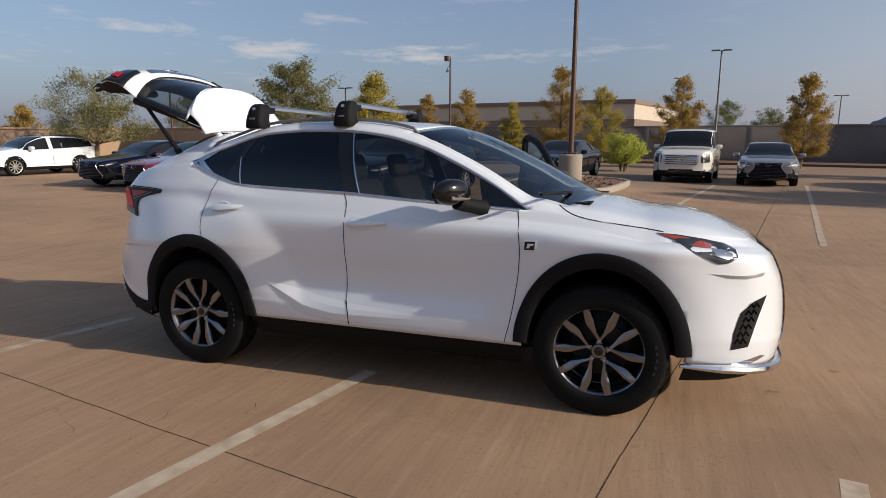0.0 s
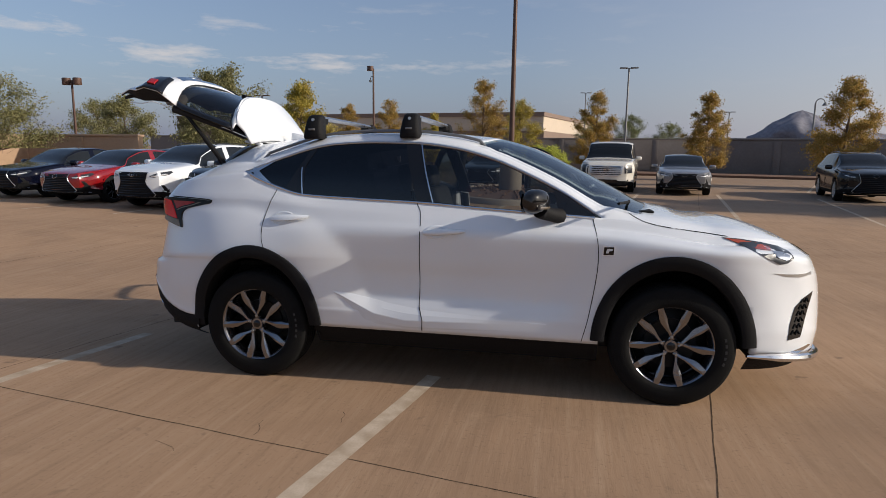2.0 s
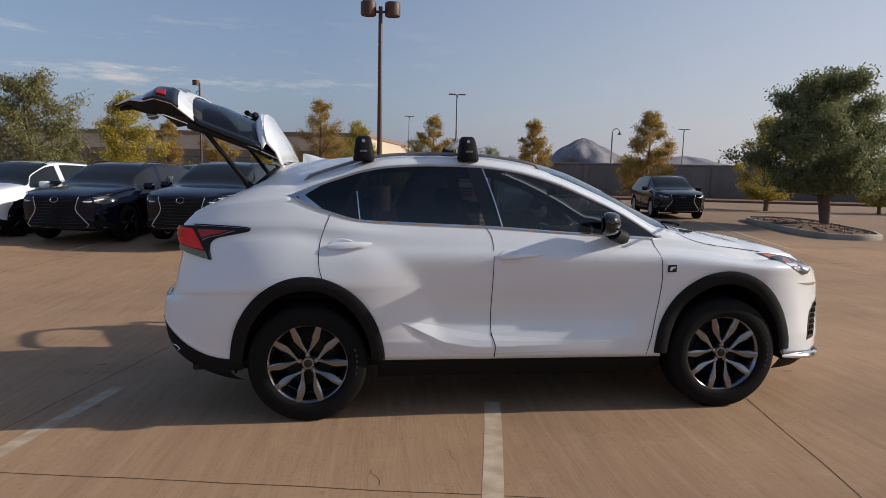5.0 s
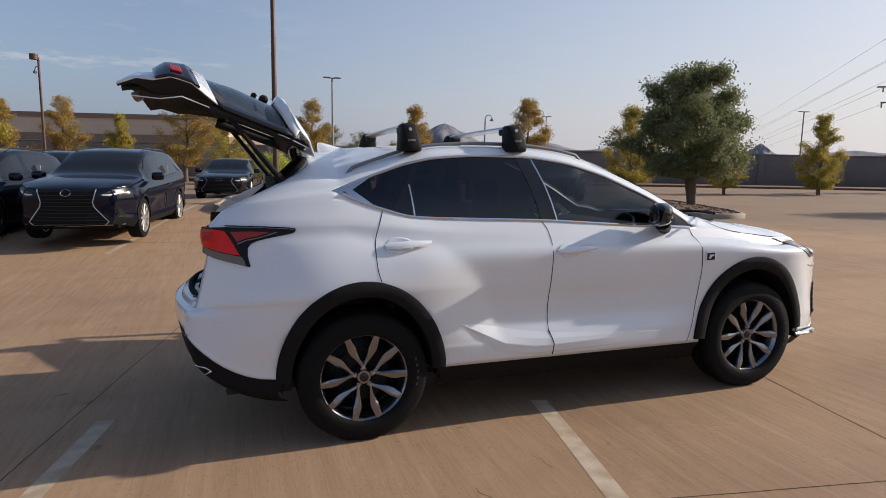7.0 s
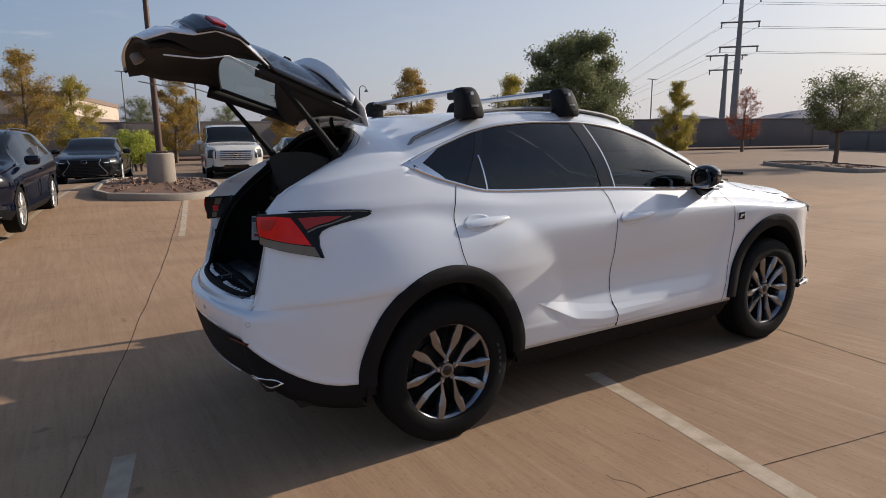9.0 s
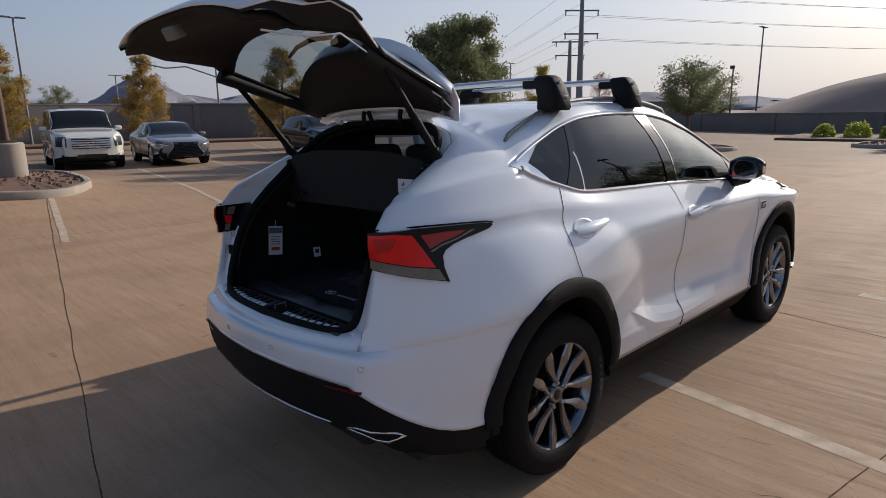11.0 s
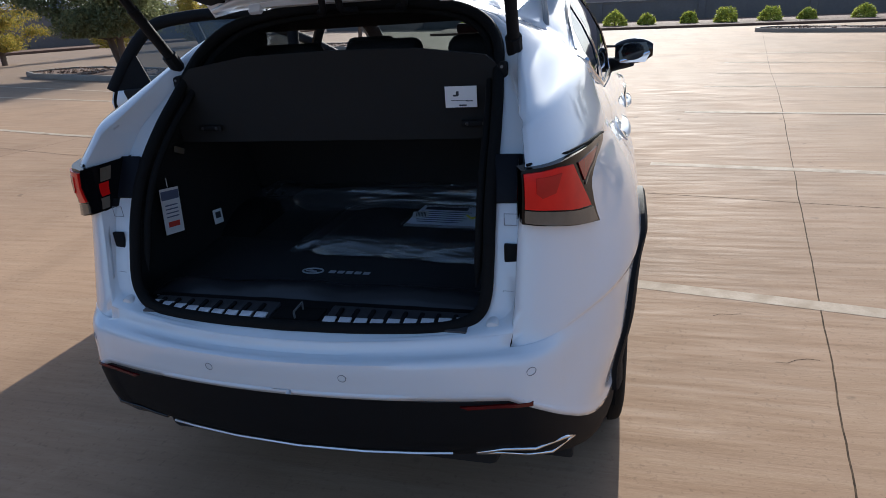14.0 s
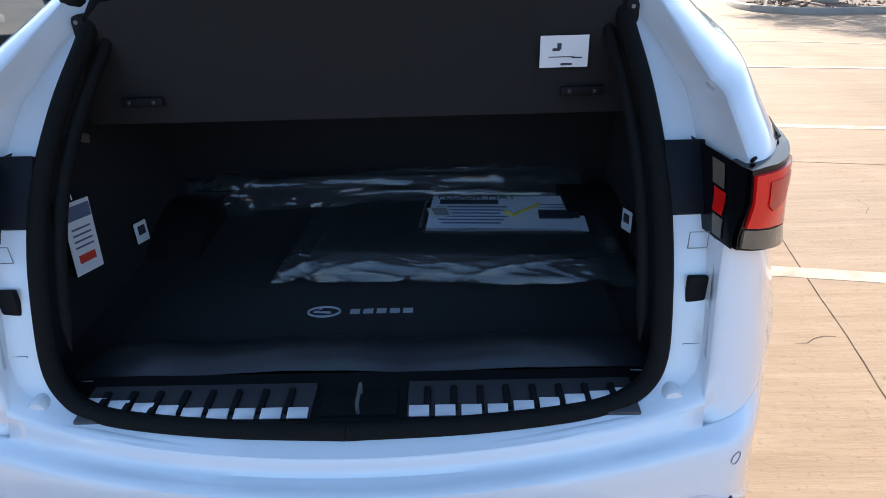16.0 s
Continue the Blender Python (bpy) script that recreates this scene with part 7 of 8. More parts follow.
def build_boot():
    ring = [Vector(p) for p in boot_ring()]
    whole = catmull([Vector((p.x, -p.y, p.z)) for p in ring], 5) + catmull(ring, 5)[::-1][1:]
    part("door_seal", tube(whole, 0.017, 8), RUBBER, CAR, "black rubber opening seal", 60)
    inner = [Vector((p.x + 0.022, p.y * 0.945, 1.15 + (p.z - 1.15) * 0.945)) for p in whole if p.z > 0.86]
    part("seal_lip", tube(inner, [0.011 * min(1.0, (0.5 + min(k, len(inner) - 1 - k)) / 4) for k in range(len(inner))], 8), RUBBER, CAR, "", 60)
    # reveal between seal and body
    for s in (-1, 1):
        dense = catmull([Vector((p.x, p.y * s, p.z)) for p in ring], 12)
        edge = [Vector((p.x, p.y * s, p.z)) for p in STATIONS[0][28:]]
        rows = tail_rows()
        low = [r[28] for r in (rows if s > 0 else rows[::-1])][:15]
        bm = bmesh.new()
        strip = []
        for p in low[::-1] + edge[1:]:
            at = math.atan2(abs(p.y), p.z - 1.12)
            q = dense[0].copy()
            for c0, c1 in zip(dense, dense[1:]):
                a0, a1 = math.atan2(abs(c0.y), c0.z - 1.12), math.atan2(abs(c1.y), c1.z - 1.12)
                if a1 <= at <= a0:
                    q = c0.lerp(c1, (a0 - at) / max(1e-6, a0 - a1))
                    break
            else:
                q = (dense[0] if at > 2 else dense[-1]).copy()
            m = q + Vector((0.004, s * 0.074 * smoothstep(0.30, 0.52, abs(q.y)) * (1 - smoothstep(1.25, 1.45, q.z)), 0))
            m = m.lerp(p.lerp(q, 0.6), 1 - smoothstep(0.30, 0.52, abs(q.y)))
            strip.append([p + Vector((-0.002, 0, 0)), p.lerp(m, 0.12) + Vector((-0.005, 0, 0)), p.lerp(m, 0.3) + Vector((-0.005, 0, 0)), p.lerp(m, 0.6) + Vector((-0.002, 0, 0)), p.lerp(m, 0.9), m, m.lerp(q, 0.5) + Vector((0.004, 0, 0)), q + Vector((0.012, 0, 0))])
        grid_faces(bm, strip)
        part("boot_jamb", bm, PAINT, CAR, "white painted boot jamb", 60)
    # dark inner liner from the seal forwards
    for s in (-1, 1):
        b = catmull([Vector((p.x, p.y * s, p.z)) for p in ring], 4)
        bm = bmesh.new()
        rows = []
        for p in b:
            wide = 0.66 if abs(p.y) > 0.45 else abs(p.y) * 1.2
            if p.z > 1.2:
                wide = min(wide, max(0.50, 0.62 - (p.z - 1.2) * 0.45), abs(p.y) * 1.12 + 0.02)
            rows.append([p.copy(), Vector((p.x + 0.07, s * max(abs(p.y), wide * 0.965), p.z - 0.015 if p.z > 0.84 else 0.74)), Vector((-0.95 if p.z < 1.35 else -1.2, s * wide, max(0.74, min(p.z, 1.50))))])
        grid_faces(bm, rows)
        part("boot_lining", bm, CARPET, CAR, "black boot lining", 60)
    part("boot_floor", box(1.32, 1.36, 0.03, Matrix.Translation((-1.49, 0, 0.745)), 0.004), CARPET, CAR, "black carpeted boot floor")
    sill = part("boot_sill", slab([(x, y * q) for q, seq in ((1, ((-2.24, 0), (-2.226, 0.2), (-2.196, 0.385), (-2.15, 0.485), (-2.08, 0.505))), (-1, ((-2.08, 0.505), (-2.15, 0.485), (-2.196, 0.385), (-2.226, 0.2)))) for x, y in seq], 0.05, Matrix.Translation((0, 0, 0.747)), 0.006), BLACK_TRIM, CAR, "black boot sill with bright ribs")
    for s, y0, y1 in ((-1, -0.49, -0.095), (1, 0.07, 0.475)):
        part("scuff_plate", box(0.085, y1 - y0, 0.012, Matrix.Translation((-2.165, (y0 + y1) / 2, 0.798)) @ Matrix.Rotation(radians(-5), 4, "Y"), 0.003), SCUFF, sill, "dark ribbed scuff plate")
        for k in range(8):
            y = y0 + (y1 - y0) * (k + 0.85) / 8.6
            part("scuff_rib", box(0.055, 0.012, 0.010, Matrix.Translation((-2.17, y, 0.806)) @ Matrix.Rotation(radians(-5), 4, "Y"), 0.003), BLACK_TRIM, sill)
        for k in range(9):
            y = y0 + (y1 - y0) * (k + 0.42) / 8.9
            part("scuff_tile", box(0.022, (y1 - y0) / 11.5, 0.004, Matrix.Translation((-2.203 + 0.16 * max(0.0, abs(y) - 0.25), y, 0.8075)) @ Matrix.Rotation(radians(-14), 4, "Y"), 0.001), BRIGHT, sill)
    part("latch_well", box(0.07, 0.135, 0.012, Matrix.Translation((-2.17, -0.012, 0.797)), 0.004), GAP, sill)
    part("striker", tube([(-2.20, -0.012, 0.795), (-2.20, -0.012, 0.822), (-2.15, -0.012, 0.824), (-2.15, -0.012, 0.795)], 0.0035, 6), STEEL, sill, "steel striker loop")
    # lifted cover board behind the opening
    edge = [(-0.575, 1.185), (-0.575, 1.28), (-0.55, 1.365), (-0.48, 1.425), (-0.28, 1.452), (0, 1.458), (0.28, 1.452), (0.48, 1.425), (0.55, 1.365), (0.575, 1.28), (0.575, 1.185)]
    bm = bmesh.new()
    f = bm.faces.new([bm.verts.new((-1.745 - 0.10 * (z - 1.3), y, z)) for y, z in edge])
    r = bmesh.ops.extrude_face_region(bm, geom=[f])
    for v in r["geom"]:
        if isinstance(v, bmesh.types.BMVert):
            v.co.x += 0.022
    bmesh.ops.recalc_face_normals(bm, faces=bm.faces)
    cover = part("cargo_cover", bm, BOARD, CAR, "dark folding cargo cover, tilted up", 40)
    for y in (-0.445, 0.445):
        part("cover_hinge", box(0.012, 0.085, 0.018, Matrix.Translation((-1.755, y, 1.235)), 0.003), BLACK_TRIM, cover, "small black hinge")
        for k in (-1, 1):
            part("hinge_screw", box(0.016, 0.010, 0.010, Matrix.Translation((-1.757, y + 0.025 * k, 1.235)), 0.003), SATIN_BLACK, cover)
    lab = part("warning_label", box(0.002, 0.094, 0.06, Matrix.Translation((-1.757, -0.405, 1.312)), 0.0), PAPER, cover, "white printed card", 0)
    for y, z, wy, wz in ((-0.395, 1.322, 0.008, 0.012), (-0.389, 1.316, 0.014, 0.005), (-0.41, 1.288, 0.022, 0.004), (-0.43, 1.30, 0.02, 0.0025), (-0.40, 1.302, 0.05, 0.0015)):
        part("label_print", box(0.001, wy, wz, Matrix.Translation((-1.7588, y, z))), INK, lab, "", 0)
    for s in (-1, 1):
        br = part("cover_bracket", box(0.045, 0.03, 0.05, Matrix.Translation((-1.745, s * 0.528, 1.38)), 0.012), BLACK_TRIM, CAR, "black cover bracket")
        for k in (-1, 1):
            part("bracket_screw", tube([(-1.767, s * 0.528, 1.38 + 0.012 * k), (-1.770, s * 0.528, 1.38 + 0.012 * k)], 0.004, 8), STEEL, br)
        part("tie_hook", box(0.03, 0.012, 0.05, Matrix.Translation((-1.575, s * 0.632, 0.862)), 0.004), BLACK_TRIM, CAR)
        part("hook_face", box(0.040, 0.003, 0.056, Matrix.Translation((-1.575, s * 0.6225, 0.862)) @ Matrix.Rotation(s * -0.35, 4, "Z"), 0.002), PAPER, CAR, "white lashing eye plate")
        part("hook_slot", box(0.022, 0.003, 0.024, Matrix.Translation((-1.5757, s * 0.6205, 0.868)) @ Matrix.Rotation(s * -0.35, 4, "Z"), 0.001), INK, CAR)
    part("boot_lamp", box(0.05, 0.006, 0.022, Matrix.Translation((-1.72, 0.612, 1.155)) @ Matrix.Rotation(radians(25), 4, "Y"), 0.003), CLEAR_LENS, CAR, "small clear boot lamp")


SATIN_BLACK = material("satin_black", (0.02, 0.02, 0.022), 0.4)
BOARD = material("grey_board", (0.012, 0.0115, 0.011), 0.9, bump=0.4, bump_scale=700, vary=0.3, scale=25)
SCUFF = material("scuff_plastic", (0.045, 0.045, 0.05), 0.4, bump=0.1, bump_scale=300)
build_boot()


# ---- cabin ----
def build_cabin():
    part("floor_pan", box(3.4, 1.5, 0.06, Matrix.Translation((-0.35, 0, 0.33)), 0.01), CABIN, CAR)
    part("tank_pan", box(1.2, 1.1, 0.40, Matrix.Translation((-1.55, 0, 0.52)), 0.03), CABIN, CAR)
    part("engine_block", box(1.0, 1.2, 0.55, Matrix.Translation((1.45, 0, 0.55)), 0.05), GAP, CAR)
    part("dashboard", box(0.42, 1.45, 0.26, Matrix.Translation((0.72, 0, 0.97)), 0.08, 3), CABIN, CAR, "black dashboard", 50)
    wheel = bmesh.new()
    c = Vector((0.42, 0.37, 1.04))
    tilt = Matrix.Translation(c) @ Matrix.Rotation(radians(65), 4, "Y")
    tube_into(wheel, [tilt @ Vector((0.185 * math.cos(a), 0.185 * math.sin(a), 0)) for a in [2 * math.pi * k / 28 for k in range(29)]], 0.015, 8)
    for a in (0.2, math.pi - 0.2, 1.5 * math.pi):
        tube_into(wheel, [tilt @ Vector((0.03 * math.cos(a), 0.03 * math.sin(a), 0.01)), tilt @ Vector((0.18 * math.cos(a), 0.18 * math.sin(a), 0))], 0.014, 6)
    box_into(wheel, 0.12, 0.12, 0.04, tilt, 0.02)
    part("steering_wheel", wheel, BLACK_TRIM, CAR, "black steering wheel", 50)
    part("inside_mirror", box(0.03, 0.22, 0.06, Matrix.Translation((0.42, 0, 1.40)), 0.015), BLACK_TRIM, CAR, "rear view mirror")
    for y in (-0.37, 0.37):
        st = part("front_seat", box(0.5, 0.50, 0.16, Matrix.Translation((0.02, y, 0.62)) @ Matrix.Rotation(radians(-7), 4, "Y"), 0.05, 3), RED_SEAT, CAR, "dark red leather front seat", 50)
        part("backrest", box(0.13, 0.48, 0.62, Matrix.Translation((-0.27, y, 0.93)) @ Matrix.Rotation(radians(-17), 4, "Y"), 0.05, 3), RED_SEAT, st, "", 50)
        part("bolster", box(0.14, 0.50, 0.24, Matrix.Translation((-0.33, y, 1.13)) @ Matrix.Rotation(radians(-17), 4, "Y"), 0.05, 3), CABIN, st, "", 50)
        part("headrest", box(0.09, 0.26, 0.18, Matrix.Translation((-0.39, y, 1.335)) @ Matrix.Rotation(radians(-12), 4, "Y"), 0.04, 3), CABIN, st, "black headrest", 50)
        part("headrest_post", tube([(-0.375, y - 0.06, 1.2), (-0.385, y - 0.06, 1.28)], 0.007, 6), STEEL, st)
    rs = part("rear_seat", box(0.5, 1.12, 0.16, Matrix.Translation((-0.80, 0, 0.64)), 0.05, 3), RED_SEAT, CAR, "dark red leather rear bench", 50)
    part("backrest", box(0.13, 1.25, 0.58, Matrix.Translation((-1.10, 0, 0.95)) @ Matrix.Rotation(radians(-18), 4, "Y"), 0.05, 3), CABIN, rs, "", 50)
    for y in (-0.40, 0.0, 0.40):
        part("headrest", box(0.10, 0.30, 0.22, Matrix.Translation((-1.23, y, 1.345)) @ Matrix.Rotation(radians(-14), 4, "Y"), 0.04, 3), CABIN, rs, "black headrest", 50)
    part("seat_back_cover", box(0.03, 1.5, 0.60, Matrix.Translation((-1.215, 0, 0.99)) @ Matrix.Rotation(radians(-16), 4, "Y"), 0.01), CARPET, rs)
    for y, w, x in ((0.08, 0.55, 1.12), (-0.42, 0.45, 1.10)):
        part("wiper", tube([(x, y, 1.19), (x - 0.02, y - w * 0.5, 1.198), (x - 0.10, y - w, 1.20)], 0.009, 6), BLACK_TRIM, CAR, "black windscreen wiper")
    part("cowl_panel", box(0.13, 1.22, 0.012, Matrix.Translation((1.17, 0, 1.135)), 0.004), BLACK_TRIM, CAR, "black cowl panel")


build_cabin()


def build_open_door(label, hinge, deg, rear, trim, frame_line, glass, latch_at, corner=None):
    """A door on the left side, swung out on its front hinges; outlines are (distance from the hinges, height)."""
    turn = Matrix.Translation((*hinge, 0)) @ Matrix.Rotation(radians(180 - deg), 4, "Z")
    front = frame_line[0][1]

    def lean(b):
        return -0.16 * max(0.0, b - 1.2)

    def plate(poly, y0, y1, bevel=0.0):
        bm = bmesh.new()
        f = bm.faces.new([bm.verts.new(turn @ Vector((a, y0 + lean(b), b))) for a, b in poly])
        r = bmesh.ops.extrude_face_region(bm, geom=[f])
        for v in r["geom"]:
            if isinstance(v, bmesh.types.BMVert):
                v.co += turn.to_3x3() @ Vector((0, y1 - y0, 0))
        bmesh.ops.recalc_face_normals(bm, faces=bm.faces)
        if bevel:
            rim = [e for e in bm.edges if len(e.link_faces) == 2 and e.calc_face_angle() > 1.0]
            bmesh.ops.bevel(bm, geom=rim, offset=bevel, segments=2, profile=0.5, affect="EDGES")
        return bm

    def line(points, y):
        return catmull([turn @ Vector((a, y + lean(b), b)) for a, b in points], 4)

    def inset(k):
        return [(a - k * (0.5 + 0.5 * smoothstep(0.5, 1.1, b)), b + 0.3 * k * (1 - smoothstep(0.9, 1.15, b))) for a, b in rear]

    door = part("open_door", plate([(0.0, 0.40)] + rear + [(0.02, front + 0.01)], -0.03, 0.03, 0.010), PAINT, CAR, label, 40)
    part("door_hem", plate([(0.01, 0.43)] + inset(0.030) + [(0.02, front + 0.02)], 0.02, 0.055, 0.006), PAINT, door, "white painted inner door frame", 40)
    part("edge_seal", tube(line(inset(0.022), 0.036), 0.009, 6), RUBBER, door, "black rubber edge seal", 60)
    part("door_trim", plate(trim, 0.05, 0.10, 0.012), CABIN, door, "black inner door trim", 40)
    part("window_frame", tube(line(frame_line, 0.03), 0.032, 8), BLACK_TRIM, door, "black window frame", 60)
    if corner:
        part("quarter_panel", plate(corner, 0.02, 0.045), BLACK_TRIM, door, "black corner panel")
    bm = bmesh.new()
    bm.faces.new([bm.verts.new(turn @ Vector((a, 0.03 + lean(b), b))) for a, b in glass])
    part("door_window", bm, GLASS, door, "tinted door window", 0).visible_shadow = False
    la, lb = latch_at
    latch = part("door_latch", box(0.050, 0.012, 0.062, turn @ Matrix.Translation((la, 0.057, lb)), 0.004), BLACK_TRIM, door, "black door latch")
    part("latch_slot", box(0.026, 0.004, 0.016, turn @ Matrix.Translation((la + 0.005, 0.064, lb)), 0.002), GAP, latch)
    part("rubber_stop", box(0.022, 0.012, 0.030, turn @ Matrix.Translation((la - 0.045, 0.057, lb - 0.085)), 0.004), BLACK_TRIM, door)
    part("armrest", box(0.4, 0.06, 0.05, turn @ Matrix.Translation((0.4, 0.12, 0.98)), 0.02), CABIN, door, "black armrest")
    part("pull_handle", tube(line([(0.18, 1.06), (0.20, 1.08), (0.28, 1.09), (0.32, 1.07)], 0.11), 0.009, 6), SATIN, door, "satin inner handle")
    return turn


build_open_door("white rear door swung open", (-0.22, 0.865), 63,
                [(0.60, 0.39), (0.655, 0.54), (0.75, 0.71), (0.88, 0.86), (0.975, 0.985), (1.02, 1.10), (1.03, 1.18), (1.01, 1.24)],
                [(0.02, 0.45), (0.48, 0.44), (0.54, 0.60), (0.62, 0.77), (0.73, 0.91), (0.83, 1.03), (0.915, 1.14), (0.945, 1.245), (0.02, 1.225)],
                [(0.0, 1.19), (0.03, 1.40), (0.05, 1.55), (0.36, 1.585), (0.62, 1.575), (0.77, 1.535), (0.90, 1.40), (1.01, 1.24)],
                [(0.02, 1.19), (0.06, 1.55), (0.36, 1.58), (0.64, 1.57), (0.79, 1.52), (0.87, 1.42), (0.80, 1.22)], (0.90, 0.985),
                [(0.79, 1.215), (1.005, 1.235), (0.90, 1.39), (0.865, 1.43)])
build_open_door("white front door swung open", (0.86, 0.89), 60,
                [(0.70, 0.39), (1.04, 0.385), (1.07, 0.42), (1.065, 0.75), (1.06, 1.0), (1.07, 1.15), (1.075, 1.185)],
                [(0.02, 0.45), (0.96, 0.44), (0.985, 0.50), (0.98, 0.85), (0.985, 1.195), (0.02, 1.13)],
                [(0.0, 1.10), (0.13, 1.20), (0.40, 1.37), (0.70, 1.50), (0.94, 1.555), (1.13, 1.565), (1.10, 1.40), (1.07, 1.185)],
                [(0.05, 1.11), (0.40, 1.36), (0.70, 1.49), (0.94, 1.545), (1.12, 1.555), (1.065, 1.18)], (1.03, 0.98),
                [(0.02, 1.10), (0.20, 1.115), (0.24, 1.26), (0.13, 1.20)])


# ---- things in the boot ----
PLASTIC = bpy.data.materials.new("clear_plastic_film")


def film_material(m):
    m.use_nodes = True
    nt = m.node_tree
    nt.nodes.clear()
    out = nt.nodes.new("ShaderNodeOutputMaterial")
    tr = nt.nodes.new("ShaderNodeBsdfTransparent")
    tr.inputs[0].default_value = (0.97, 0.97, 0.98, 1)
    gl = nt.nodes.new("ShaderNodeBsdfGlossy")
    gl.inputs["Roughness"].default_value = 0.07
    mx = nt.nodes.new("ShaderNodeMixShader")
    no = nt.nodes.new("ShaderNodeTexNoise")
    no.inputs["Scale"].default_value, no.inputs["Detail"].default_value = 14.0, 5.0
    mp = nt.nodes.new("ShaderNodeMapping")
    mp.inputs["Scale"].default_value = (2.6, 0.7, 1)
    co = nt.nodes.new("ShaderNodeTexCoord")
    bp = nt.nodes.new("ShaderNodeBump")
    bp.inputs["Strength"].default_value, bp.inputs["Distance"].default_value = 0.06, 0.004
    di = nt.nodes.new("ShaderNodeBsdfDiffuse")
    di.inputs[0].default_value = (0.75, 0.78, 0.85, 1)
    milk = nt.nodes.new("ShaderNodeMixShader")
    milk.inputs[0].default_value = 0.03
    fr = nt.nodes.new("ShaderNodeFresnel")
    fr.inputs[0].default_value = 1.7
    for a, b in ((co.outputs["Object"], mp.inputs["Vector"]), (mp.outputs[0], no.inputs["Vector"]), (no.outputs["Fac"], bp.inputs["Height"]), (bp.outputs[0], gl.inputs["Normal"]), (bp.outputs[0], fr.inputs["Normal"]), (fr.outputs[0], mx.inputs[0]), (tr.outputs[0], milk.inputs[1]), (di.outputs[0], milk.inputs[2]), (milk.outputs[0], mx.inputs[1]), (gl.outputs[0], mx.inputs[2]), (mx.outputs[0], out.inputs[0])):
        nt.links.new(a, b)


film_material(PLASTIC)
MAT_FABRIC = material("mat_fabric", (0.018, 0.018, 0.020), 0.95, bump=0.6, bump_scale=900, vary=0.3, scale=30)
SHEET = material("blue_white_sheet", (0.80, 0.83, 0.92), 0.5, vary=0.1, scale=10)
YELLOW = material("yellow_ink", (0.6, 0.5, 0.05), 0.5)
SOFT_BLACK = material("soft_black_vinyl", (0.021, 0.021, 0.024), 0.34, bump=0.06, bump_scale=120, vary=0.3, scale=10)


def sheet_mesh(x0, x1, y0, y1, nx, ny, height):
    bm = bmesh.new()
    rows = [[Vector((x0 + (x1 - x0) * i / nx, y0 + (y1 - y0) * j / ny, 0)) for j in range(ny + 1)] for i in range(nx + 1)]
    for r in rows:
        for p in r:
            p.z = height(p.x, p.y)
    grid_faces(bm, rows)
    for f in bm.faces:
        f.normal_update()
        if f.normal.z < 0:
            f.normal_flip()
    return bm


